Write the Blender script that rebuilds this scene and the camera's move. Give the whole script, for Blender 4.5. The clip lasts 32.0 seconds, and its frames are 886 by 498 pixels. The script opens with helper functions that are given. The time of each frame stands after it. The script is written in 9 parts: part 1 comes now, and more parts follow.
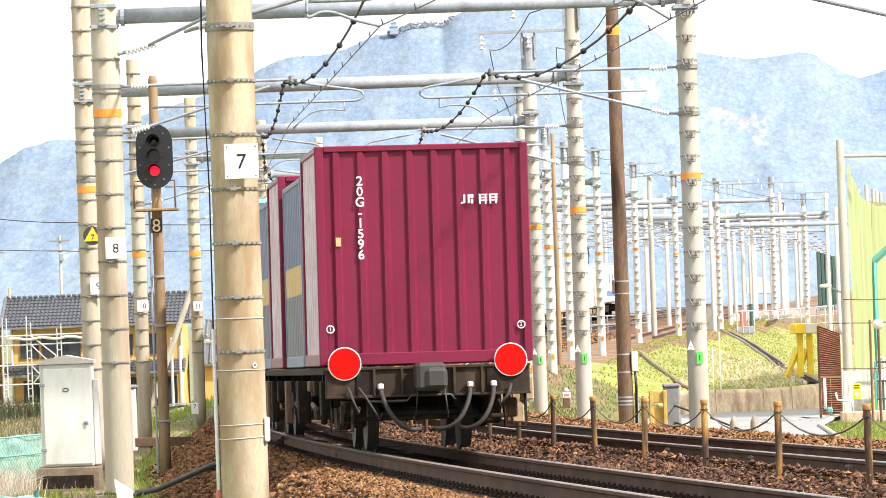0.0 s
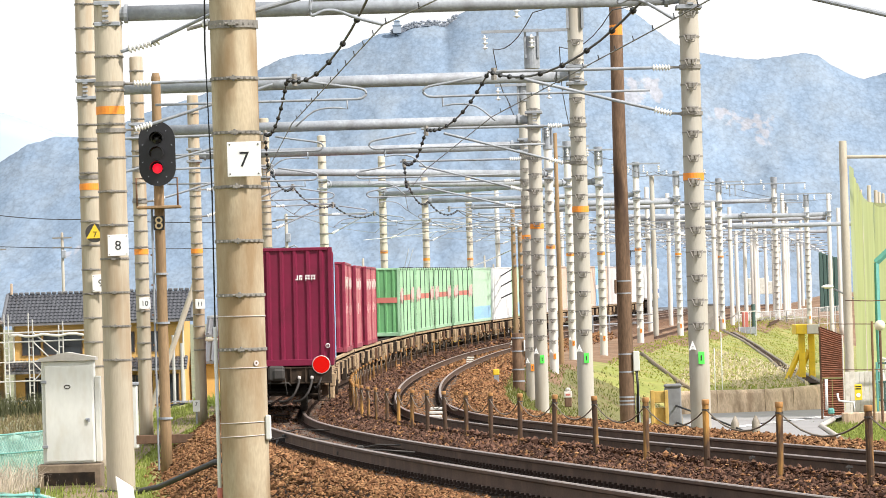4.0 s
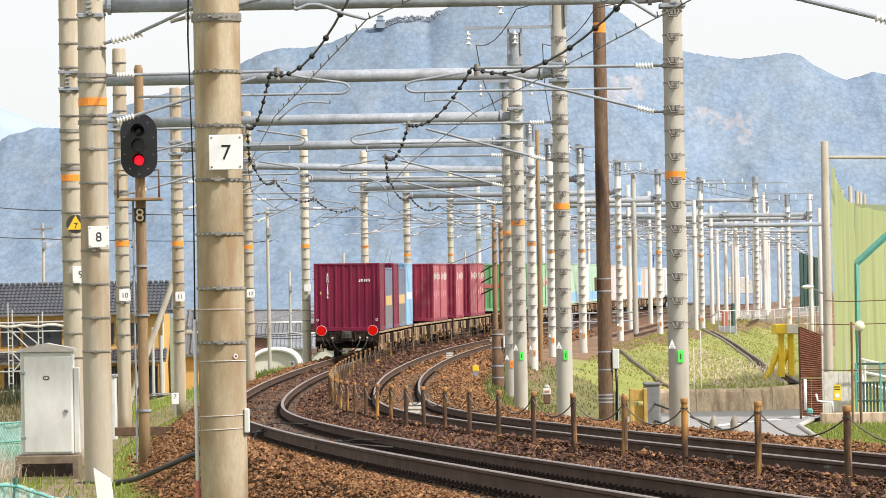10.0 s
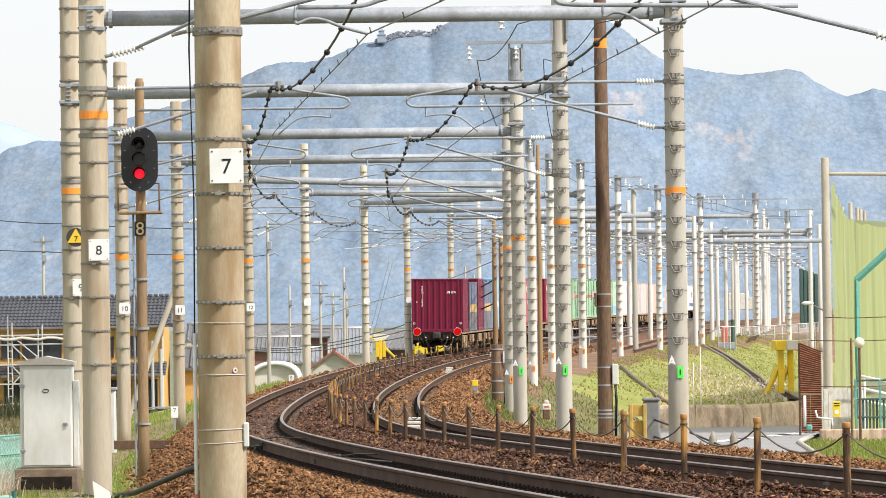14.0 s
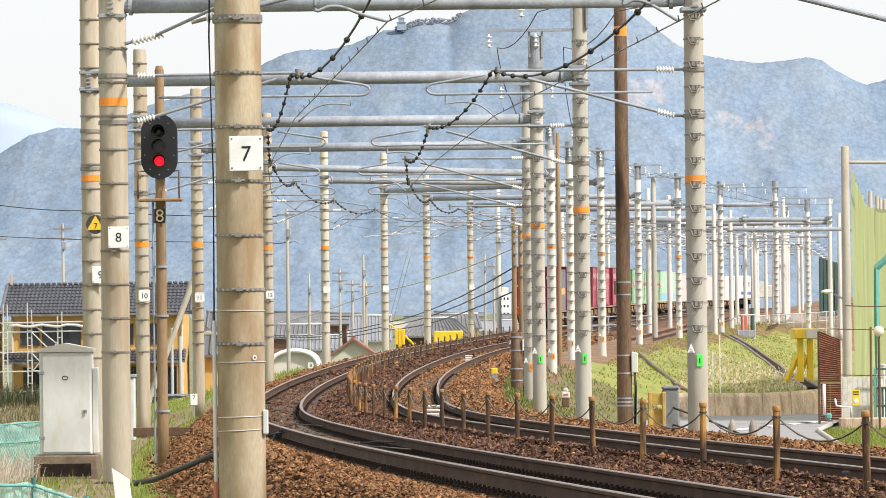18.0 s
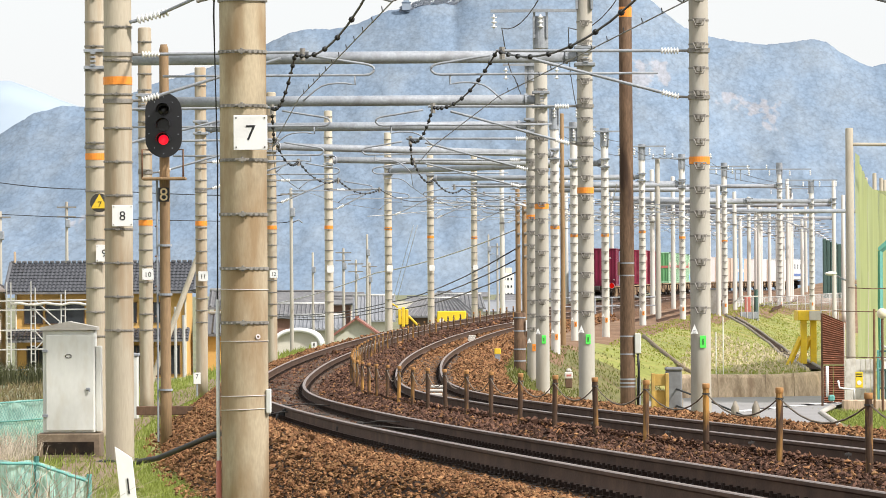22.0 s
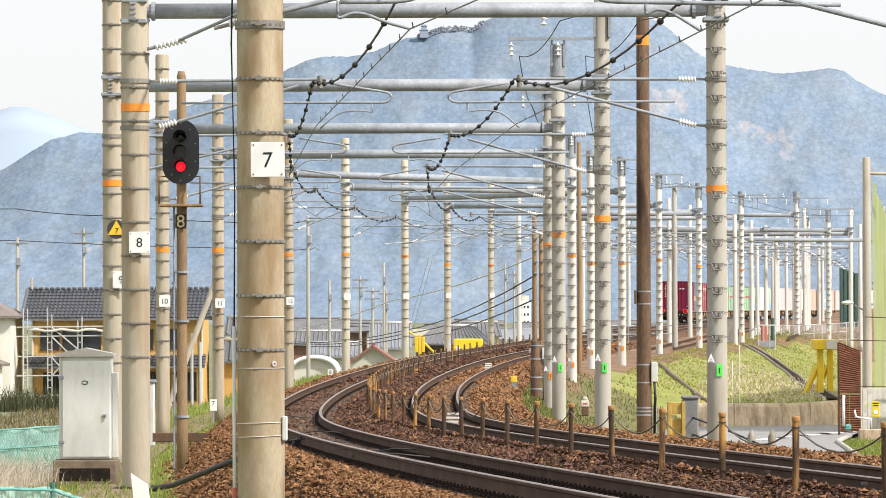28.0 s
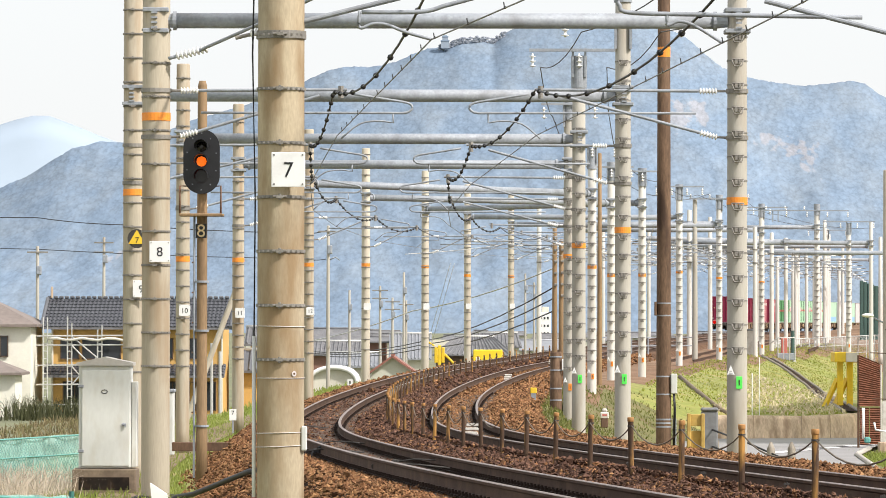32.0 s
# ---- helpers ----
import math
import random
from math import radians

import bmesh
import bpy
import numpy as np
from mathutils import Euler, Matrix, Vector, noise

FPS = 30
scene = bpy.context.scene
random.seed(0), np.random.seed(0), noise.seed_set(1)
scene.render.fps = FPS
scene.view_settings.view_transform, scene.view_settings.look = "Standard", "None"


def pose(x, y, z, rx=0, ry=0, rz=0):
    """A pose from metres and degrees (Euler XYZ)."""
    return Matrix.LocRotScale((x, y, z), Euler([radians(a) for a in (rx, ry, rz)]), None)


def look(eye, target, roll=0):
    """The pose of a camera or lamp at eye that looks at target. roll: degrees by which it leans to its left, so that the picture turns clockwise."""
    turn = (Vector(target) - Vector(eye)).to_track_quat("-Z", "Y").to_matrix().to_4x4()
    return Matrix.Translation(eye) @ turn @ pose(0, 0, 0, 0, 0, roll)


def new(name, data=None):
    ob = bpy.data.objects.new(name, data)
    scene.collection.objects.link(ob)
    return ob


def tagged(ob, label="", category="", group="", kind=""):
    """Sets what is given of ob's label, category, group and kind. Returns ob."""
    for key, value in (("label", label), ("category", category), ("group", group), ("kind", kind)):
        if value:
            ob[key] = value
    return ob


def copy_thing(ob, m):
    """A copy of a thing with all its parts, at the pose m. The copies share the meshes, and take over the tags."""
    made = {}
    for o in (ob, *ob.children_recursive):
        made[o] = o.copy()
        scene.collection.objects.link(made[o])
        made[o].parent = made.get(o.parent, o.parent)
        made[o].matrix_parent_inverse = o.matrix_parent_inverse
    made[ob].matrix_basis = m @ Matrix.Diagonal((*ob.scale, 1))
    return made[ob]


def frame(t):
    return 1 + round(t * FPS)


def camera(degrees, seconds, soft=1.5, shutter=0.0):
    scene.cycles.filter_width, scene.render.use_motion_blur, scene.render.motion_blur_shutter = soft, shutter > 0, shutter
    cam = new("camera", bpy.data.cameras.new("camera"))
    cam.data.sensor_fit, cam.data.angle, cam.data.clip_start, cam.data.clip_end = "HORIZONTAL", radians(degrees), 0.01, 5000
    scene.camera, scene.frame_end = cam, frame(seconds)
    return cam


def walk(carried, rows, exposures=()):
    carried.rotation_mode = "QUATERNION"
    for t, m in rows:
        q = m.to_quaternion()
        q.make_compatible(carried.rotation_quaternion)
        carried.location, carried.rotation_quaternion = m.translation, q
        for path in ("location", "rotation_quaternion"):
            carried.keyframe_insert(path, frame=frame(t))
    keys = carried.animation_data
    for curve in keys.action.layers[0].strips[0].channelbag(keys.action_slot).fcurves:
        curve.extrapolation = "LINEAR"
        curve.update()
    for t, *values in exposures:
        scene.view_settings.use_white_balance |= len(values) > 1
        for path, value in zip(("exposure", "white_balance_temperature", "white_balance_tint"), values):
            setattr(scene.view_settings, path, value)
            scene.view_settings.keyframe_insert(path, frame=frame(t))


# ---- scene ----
EYE = (0.0, 0.0, 2.1)
cam = camera(11.19, 32.0, soft=0.9)
# seconds, tilt above the horizon, lean, turn to the left (degrees); the camera stands on one spot and sways
SWAY = [
    (0, 0.788, 2.007, -0.030), (0.5, 0.745, 1.980, 0.054), (1, 0.710, 1.989, 0.079),
    (1.5, 0.694, 1.983, 0.092), (2, 0.727, 1.956, 0.004), (2.5, 0.726, 1.890, 0.023),
    (4.5, 0.842, 1.659, 0.001), (5, 0.983, 1.589, 0.060), (5.5, 0.980, 1.523, 0.156),
    (6, 0.958, 1.468, 0.189), (6.5, 0.918, 1.363, 0.178), (7, 0.978, 1.267, 0.063),
    (7.5, 0.987, 1.264, 0.061), (8, 0.870, 1.210, 0.027), (8.5, 0.700, 1.129, -0.089),
    (9, 0.655, 1.115, -0.226), (9.5, 0.677, 1.077, -0.237), (10, 0.713, 1.031, -0.259),
    (10.5, 0.692, 1.039, -0.380), (11, 0.695, 0.993, -0.425), (11.5, 0.717, 0.972, -0.410),
    (12, 0.712, 0.912, -0.373), (12.5, 0.724, 0.861, -0.358), (13, 0.721, 0.847, -0.367),
    (13.5, 0.815, 0.791, -0.343), (14, 0.900, 0.779, -0.261), (14.5, 0.816, 0.725, -0.179),
    (16.5, 0.893, 0.688, -0.063), (17, 0.820, 0.725, -0.023), (17.5, 0.755, 0.655, -0.009),
    (18, 0.748, 0.676, -0.015), (18.5, 0.730, 0.625, 0.000), (19, 0.744, 0.595, -0.001),
    (19.5, 0.757, 0.571, 0.033), (20, 0.746, 0.547, 0.052), (20.5, 0.527, 0.528, 0.049),
    (21, 0.226, 0.460, 0.049), (21.5, 0.200, 0.414, 0.061), (22, 0.496, 0.398, 0.030),
    (22.5, 0.622, 0.413, 0.082), (23, 0.849, 0.372, 0.063), (23.5, 0.911, 0.357, 0.105),
    (24, 0.873, 0.364, 0.150), (24.5, 0.696, 0.397, 0.188), (26.5, 0.722, 0.321, 0.212),
    (27, 0.777, 0.267, 0.242), (27.5, 0.812, 0.269, 0.249), (28, 0.848, 0.196, 0.240),
    (28.5, 0.889, 0.140, 0.272), (29, 0.942, 0.093, 0.274), (29.5, 0.981, 0.101, 0.301),
    (30, 0.910, 0.037, 0.310), (30.5, 0.929, 0.001, 0.365), (31, 0.913, 0.042, 0.425),
    (31.5, 0.918, -0.047, 0.463), (32, 0.984, -0.087, 0.492),
]
walk(cam, [(t, pose(*EYE, 90 + tilt, lean, turn)) for t, tilt, lean, turn in SWAY],
     [(0, 0.83), (2, 0.71), (4.5, 0.34), (6, 0.20), (32, 0.20)])

# ---- light ----
SUN_EL, SUN_AZ = 44.0, 121.0      # degrees; azimuth clockwise from +y
world = bpy.data.worlds.new("sky")
scene.world = world
world.use_nodes = True
wn = world.node_tree.nodes
sky = wn.new("ShaderNodeTexSky")
sky.sky_type, sky.sun_disc = "NISHITA", False
sky.sun_elevation, sky.sun_rotation = radians(SUN_EL), radians(SUN_AZ)
sky.air_density, sky.dust_density, sky.ozone_density = 1.0, 3.0, 1.0
haze = wn.new("ShaderNodeMixRGB")      # thin high cloud over the whole sky
haze.inputs[0].default_value = 0.75
haze.inputs[2].default_value = (9.3, 9.4, 9.5, 1)
world.node_tree.links.new(sky.outputs[0], haze.inputs[1])
world.node_tree.links.new(haze.outputs[0], wn["Background"].inputs[0])
wn["Background"].inputs[1].default_value = 0.108

sun = new("sun", bpy.data.lights.new("sun", "SUN"))
sun.data.energy, sun.data.angle, sun.data.color = 4.8, radians(3), (1.0, 0.938, 0.893)
az, el = radians(SUN_AZ), radians(SUN_EL)
SUN_WAY = Vector((math.sin(az) * math.cos(el), math.cos(az) * math.cos(el), math.sin(el)))
sun.matrix_world = look(SUN_WAY * 60 + Vector((0, 60, 0)), (0, 60, 0))
scene.view_settings.exposure = 0.12


# ---- materials ----
def material(name, base, rough=0.7, metal=0.0, vary=0.18, grain=40.0, blotch=2.0, bump=0.15, dirt=None, dirt_amount=0.0,
             stretch=(1, 1, 1), rand=0.0, island=0.0, glow=None, relief=0.01, thin=0.0, clear=0.0, spec=0.5, dirt_from=0.5):
    """Principled surface with variation at two scales, stains, and a little relief."""
    m = bpy.data.materials.new(name)
    m.use_nodes = True
    nt = m.node_tree
    n, k = nt.nodes, nt.links
    b = n["Principled BSDF"]
    b.inputs["Roughness"].default_value, b.inputs["Metallic"].default_value = rough, metal
    b.inputs["Specular IOR Level"].default_value = spec
    co = n.new("ShaderNodeTexCoord")
    mp = n.new("ShaderNodeMapping")
    mp.inputs["Scale"].default_value = stretch
    shift, apart = n.new("ShaderNodeObjectInfo"), n.new("ShaderNodeMath")      # every object has its own stretch of the pattern
    apart.operation = "MULTIPLY"
    apart.inputs[1].default_value = 53.0
    k.new(shift.outputs["Random"], apart.inputs[0])
    k.new(apart.outputs[0], mp.inputs["Location"])
    k.new(co.outputs["Object"], mp.inputs[0])
    small, big = n.new("ShaderNodeTexNoise"), n.new("ShaderNodeTexNoise")
    small.inputs["Scale"].default_value, small.inputs["Detail"].default_value = grain, 4
    big.inputs["Scale"].default_value, big.inputs["Detail"].default_value = blotch, 3
    k.new(mp.outputs[0], small.inputs["Vector"])
    k.new(mp.outputs[0], big.inputs["Vector"])
    add = n.new("ShaderNodeMath")
    k.new(small.outputs[0], add.inputs[0])
    k.new(big.outputs[0], add.inputs[1])
    last = add.outputs[0]
    if rand:
        oi = n.new("ShaderNodeObjectInfo")
        a2 = n.new("ShaderNodeMath")
        a2.operation = "MULTIPLY_ADD"
        a2.inputs[1].default_value = rand
        k.new(oi.outputs["Random"], a2.inputs[0])
        k.new(last, a2.inputs[2])
        last = a2.outputs[0]
    if island:
        ge = n.new("ShaderNodeNewGeometry")
        a3 = n.new("ShaderNodeMath")
        a3.operation = "MULTIPLY_ADD"
        a3.inputs[1].default_value = island
        k.new(ge.outputs["Random Per Island"], a3.inputs[0])
        k.new(last, a3.inputs[2])
        last = a3.outputs[0]
    mr = n.new("ShaderNodeMapRange")
    mr.inputs["From Min"].default_value = 0.6
    mr.inputs["From Max"].default_value = 1.4 + rand + island
    mr.inputs["To Min"].default_value, mr.inputs["To Max"].default_value = 1 - vary, 1 + vary
    k.new(last, mr.inputs[0])
    mul = n.new("ShaderNodeMixRGB")
    mul.blend_type = "MULTIPLY"
    mul.inputs[0].default_value = 1
    mul.inputs[1].default_value = (*base, 1)
    k.new(mr.outputs[0], mul.inputs[2])
    col = mul.outputs[0]
    if dirt:
        st = n.new("ShaderNodeTexNoise")
        st.inputs["Scale"].default_value, st.inputs["Detail"].default_value = blotch * 1.7, 6
        k.new(mp.outputs[0], st.inputs["Vector"])
        ramp = n.new("ShaderNodeMapRange")
        ramp.inputs["From Min"].default_value, ramp.inputs["From Max"].default_value = dirt_from, dirt_from + 0.22
        ramp.inputs["To Max"].default_value = dirt_amount
        k.new(st.outputs[0], ramp.inputs[0])
        mx = n.new("ShaderNodeMixRGB")
        mx.inputs[2].default_value = (*dirt, 1)
        k.new(ramp.outputs[0], mx.inputs[0])
        k.new(col, mx.inputs[1])
        col = mx.outputs[0]
    k.new(col, b.inputs["Base Color"])
    if bump:
        bp = n.new("ShaderNodeBump")
        bp.inputs["Strength"].default_value, bp.inputs["Distance"].default_value = bump, relief
        k.new(small.outputs[0], bp.inputs["Height"])
        k.new(bp.outputs[0], b.inputs["Normal"])
    if thin:
        tl, mixs = n.new("ShaderNodeBsdfTranslucent"), n.new("ShaderNodeMixShader")
        mixs.inputs[0].default_value = thin
        k.new(col, tl.inputs[0])
        k.new(b.outputs[0], mixs.inputs[1])
        k.new(tl.outputs[0], mixs.inputs[2])
        k.new(mixs.outputs[0], n["Material Output"].inputs[0])
    if clear:
        op, mixc = n.new("ShaderNodeBsdfTransparent"), n.new("ShaderNodeMixShader")
        mixc.inputs[0].default_value = clear
        k.new(n["Material Output"].inputs[0].links[0].from_socket, mixc.inputs[1])
        k.new(op.outputs[0], mixc.inputs[2])
        k.new(mixc.outputs[0], n["Material Output"].inputs[0])
    if glow:
        b.inputs["Emission Color"].default_value = (*glow[:3], 1)
        b.inputs["Emission Strength"].default_value = glow[3]
    return m


CONCRETE = material("pole_concrete", (0.405, 0.338, 0.232), 0.88, vary=0.22, grain=34, blotch=1.4, dirt=(0.255, 0.168, 0.085), dirt_amount=0.8, stretch=(1.5, 1.5, 0.40), spec=0.3, dirt_from=0.42)
# concrete of the far poles, whitened by haze put into the colour
CONCRETE_HAZE = material("hazy_pole_concrete", (0.60, 0.58, 0.53), 0.85, vary=0.12, grain=30, blotch=1.2, dirt=(0.42, 0.38, 0.32), dirt_amount=0.4, stretch=(2.2, 2.2, 0.16))
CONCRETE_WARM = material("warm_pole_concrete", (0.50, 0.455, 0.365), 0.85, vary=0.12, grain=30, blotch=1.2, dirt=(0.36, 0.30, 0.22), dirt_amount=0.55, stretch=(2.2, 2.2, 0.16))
CONCRETE_MID = material("grey_pole_concrete", (0.420, 0.372, 0.285), 0.88, vary=0.14, grain=28, blotch=1.2, dirt=(0.300, 0.212, 0.125), dirt_amount=0.75, stretch=(1.9, 1.9, 0.2), spec=0.3, dirt_from=0.45)
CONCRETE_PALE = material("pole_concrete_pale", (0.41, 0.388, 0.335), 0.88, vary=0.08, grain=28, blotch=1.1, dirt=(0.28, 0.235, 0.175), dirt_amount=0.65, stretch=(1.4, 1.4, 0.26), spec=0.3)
WALL_CONCRETE = material("old_concrete", (0.52, 0.40, 0.285), 0.9, vary=0.4, grain=14, blotch=1.2, bump=0.5, dirt=(0.22, 0.145, 0.09), dirt_amount=0.75, stretch=(2.2, 2.2, 0.3), dirt_from=0.48)
RUST = material("rusted_steel", (0.13, 0.075, 0.045), 0.75, 0.2, vary=0.35, grain=30, blotch=2, dirt=(0.22, 0.10, 0.05), dirt_amount=0.6, stretch=(1, 1, 0.3))
GALV = material("galvanised_steel", (0.300, 0.322, 0.350), 0.6, 0.1, vary=0.25, grain=18, blotch=2, bump=0.05, dirt=(0.19, 0.195, 0.20), dirt_amount=0.6, spec=0.3)
DARK_STEEL = material("dark_steel", (0.060, 0.055, 0.050), 0.6, 0.4, vary=0.25, grain=40, bump=0.08)
CLIP = material("rusty_rail_clip", (0.032, 0.021, 0.016), 0.85, vary=0.3, grain=40, bump=0.08, spec=0.15)
YELLOW_OLD = material("faded_ochre_paint", (0.44, 0.29, 0.07), 0.7, vary=0.2, grain=12, dirt=(0.22, 0.14, 0.06), dirt_amount=0.6)
BAND_STEEL = material("band_steel", (0.235, 0.220, 0.195), 0.65, 0.2, vary=0.35, grain=50)
BLACK = material("black_rubber", (0.012, 0.012, 0.013), 0.6, vary=0.2)
WIRE = material("copper_wire_grey", (0.20, 0.20, 0.19), 0.5, 0.5, vary=0.2)
WIRE_DARK = material("sheathed_wire", (0.03, 0.03, 0.03), 0.6, vary=0.2)
PORCELAIN = material("white_porcelain", (0.80, 0.80, 0.78), 0.25, vary=0.05, bump=0)
RAIL_SIDE = material("rail_web_rust", (0.080, 0.049, 0.034), 0.85, 0.0, vary=0.35, grain=40, blotch=1.2, dirt=(0.150, 0.090, 0.058), dirt_amount=0.6, spec=0.2)
RAIL_TOP = material("rail_head", (0.235, 0.180, 0.150), 0.45, 0.3, vary=0.18, grain=30, bump=0.03, spec=0.5)
SLEEPER = material("concrete_sleeper", (0.085, 0.058, 0.040), 0.9, vary=0.3, grain=25, rand=0.4)
# nearly black: the shade in the gaps between stones is put into this colour
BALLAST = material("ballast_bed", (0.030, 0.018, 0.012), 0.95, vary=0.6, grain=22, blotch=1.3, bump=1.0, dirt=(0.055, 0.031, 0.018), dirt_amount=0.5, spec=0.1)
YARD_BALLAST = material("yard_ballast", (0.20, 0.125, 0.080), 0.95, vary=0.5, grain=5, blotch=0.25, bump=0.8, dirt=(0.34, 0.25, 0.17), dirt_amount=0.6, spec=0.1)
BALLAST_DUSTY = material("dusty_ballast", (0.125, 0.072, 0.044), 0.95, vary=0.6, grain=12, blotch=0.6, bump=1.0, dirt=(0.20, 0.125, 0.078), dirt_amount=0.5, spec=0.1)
STONES = material("ballast_stones", (0.150, 0.072, 0.034), 0.9, vary=0.96, grain=30, blotch=6.0, bump=0.3, island=2.6, dirt=(0.50, 0.29, 0.135), dirt_amount=0.6, spec=0.15, dirt_from=0.47)
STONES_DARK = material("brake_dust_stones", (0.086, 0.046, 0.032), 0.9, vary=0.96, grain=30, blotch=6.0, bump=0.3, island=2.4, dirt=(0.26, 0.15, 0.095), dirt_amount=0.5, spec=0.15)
MAROON = material("container_maroon", (0.170, 0.014, 0.042), 0.38, vary=0.10, grain=15, blotch=1.2, bump=0.03, dirt=(0.10, 0.02, 0.03), dirt_amount=0.30, spec=0.25)
# lit copies of the maroon: sunlight is put in, the sides are faded too
MAROON_SUNLIT = material("container_maroon_sunlit", (0.25, 0.030, 0.060), 0.45, vary=0.14, grain=15, blotch=1.2, bump=0.03, dirt=(0.34, 0.10, 0.11), dirt_amount=0.5, spec=0.25)
MAROON_OLD = material("container_maroon_faded_lit", (0.36, 0.085, 0.105), 0.5, vary=0.22, grain=15, blotch=1.6, bump=0.03, dirt=(0.52, 0.29, 0.28), dirt_amount=0.75, stretch=(1, 1, 0.35))
GREY_BLUE = material("container_grey_blue", (0.150, 0.175, 0.245), 0.5, vary=0.22, grain=12, blotch=1.4, dirt=(0.10, 0.105, 0.12), dirt_amount=0.5, stretch=(1, 1, 0.3))
GREY_LOW = material("container_slate", (0.185, 0.18, 0.19), 0.5, vary=0.22, grain=12, blotch=1.4, dirt=(0.13, 0.12, 0.11), dirt_amount=0.5, stretch=(1, 1, 0.3))
TAN = material("container_tan_band", (0.55, 0.38, 0.17), 0.5, vary=0.1, grain=12)
SKY_BLUE = material("container_light_blue", (0.26, 0.47, 0.68), 0.45, vary=0.1, grain=12, dirt=(0.3, 0.4, 0.5), dirt_amount=0.3)
# green twice: sunlight put into the sides, shade into the ends
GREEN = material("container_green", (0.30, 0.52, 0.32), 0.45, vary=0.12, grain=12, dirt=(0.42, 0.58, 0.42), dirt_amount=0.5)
GREEN_END = material("container_green_shaded", (0.13, 0.34, 0.14), 0.45, vary=0.12, grain=12, dirt=(0.10, 0.24, 0.11), dirt_amount=0.4)
RED_STRIPE = material("container_red_band", (0.48, 0.15, 0.12), 0.5, vary=0.1, grain=12)
WHITE_BOX = material("container_white", (0.72, 0.74, 0.74), 0.4, vary=0.06, grain=12, dirt=(0.5, 0.5, 0.48), dirt_amount=0.3)
PALE_GREEN = material("container_pale_green", (0.40, 0.58, 0.42), 0.45, vary=0.1, grain=12)
BEIGE_BOX = material("container_beige", (0.60, 0.55, 0.53), 0.5, vary=0.1, grain=12, dirt=(0.48, 0.42, 0.38), dirt_amount=0.3)
SAND_BOX = material("container_sand", (0.58, 0.44, 0.35), 0.5, vary=0.12, grain=12, dirt=(0.45, 0.35, 0.28), dirt_amount=0.3)
GLASS_DARK = material("dark_window_glass", (0.03, 0.035, 0.04), 0.08, vary=0.1, bump=0)
LOCO_BLUE = material("locomotive_blue", (0.05, 0.14, 0.40), 0.35, vary=0.08, grain=10)
UNDER = material("grimy_underframe", (0.017, 0.013, 0.010), 0.85, 0.0, vary=0.4, grain=20, blotch=3, dirt=(0.055, 0.034, 0.02), dirt_amount=0.5, spec=0.15)
UNDER_BROWN = material("dusty_end_beam", (0.040, 0.028, 0.020), 0.85, 0.0, vary=0.35, grain=14, blotch=2.2, dirt=(0.095, 0.062, 0.038), dirt_amount=0.6, spec=0.2)
HOSE = material("perished_rubber", (0.035, 0.030, 0.026), 0.75, vary=0.3, grain=20)
# dusty gear with the sunlight of the right-hand side put into the colour
UNDER_SUNLIT = material("dusty_sunlit_gear", (0.36, 0.26, 0.16), 0.85, 0.0, vary=0.5, grain=20, blotch=3, dirt=(0.50, 0.38, 0.25), dirt_amount=0.6, spec=0.15)
TAIL_RED = material("tail_disc_red", (0.58, 0.006, 0.003), 0.9, vary=0.04, bump=0, spec=0.1)
WHITE_PAINT = material("white_paint", (0.80, 0.80, 0.78), 0.5, vary=0.05, bump=0.02)
CABINET = material("cabinet_paint", (0.60, 0.61, 0.57), 0.55, vary=0.06, grain=20, blotch=2.5, bump=0.03, dirt=(0.42, 0.37, 0.27), dirt_amount=0.35, stretch=(1, 1, 0.4))
ORANGE = material("orange_tape", (0.80, 0.27, 0.03), 0.5, vary=0.08)
YELLOW = material("yellow_paint", (0.78, 0.52, 0.03), 0.5, vary=0.1, dirt=(0.4, 0.26, 0.06), dirt_amount=0.3)
LIME = material("lime_tag", (0.10, 0.75, 0.10), 0.5, vary=0.05)
SIGNAL_BLACK = material("signal_black", (0.012, 0.012, 0.014), 0.45, vary=0.2, bump=0.03)
MAT_BROWN = material("brown_pole_paint", (0.150, 0.093, 0.057), 0.75, vary=0.5, grain=20, blotch=1.5, dirt=(0.042, 0.024, 0.016), dirt_amount=0.9, stretch=(1.5, 1.5, 0.32), spec=0.25, dirt_from=0.47)
TAN_POLE = material("weathered_tan_pole", (0.255, 0.165, 0.082), 0.75, vary=0.3, grain=30, dirt=(0.135, 0.078, 0.040), dirt_amount=0.6, stretch=(1.5, 1.5, 0.2))
# keep wall greyed blue: the distance haze is put into its colour
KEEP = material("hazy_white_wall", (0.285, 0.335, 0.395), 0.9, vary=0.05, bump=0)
PLASTER_KERB = material("pale_kerb_concrete", (0.46, 0.43, 0.38), 0.9, vary=0.15, grain=20)
RUST_RED = material("rusty_corrugated", (0.215, 0.082, 0.044), 0.85, vary=0.35, grain=9, blotch=2.2, dirt=(0.11, 0.05, 0.03), dirt_amount=0.6)
NET_POLE = material("net_pole_concrete", (0.42, 0.38, 0.30), 0.85, vary=0.16, grain=30, blotch=1.2, dirt=(0.24, 0.19, 0.13), dirt_amount=0.5, stretch=(1, 1, 0.25))
NET = material("green_netting", (0.47, 0.52, 0.235), 0.9, vary=0.20, grain=1.6, blotch=0.5, bump=0.1, stretch=(1, 1, 0.12), thin=0.5, clear=0.16)
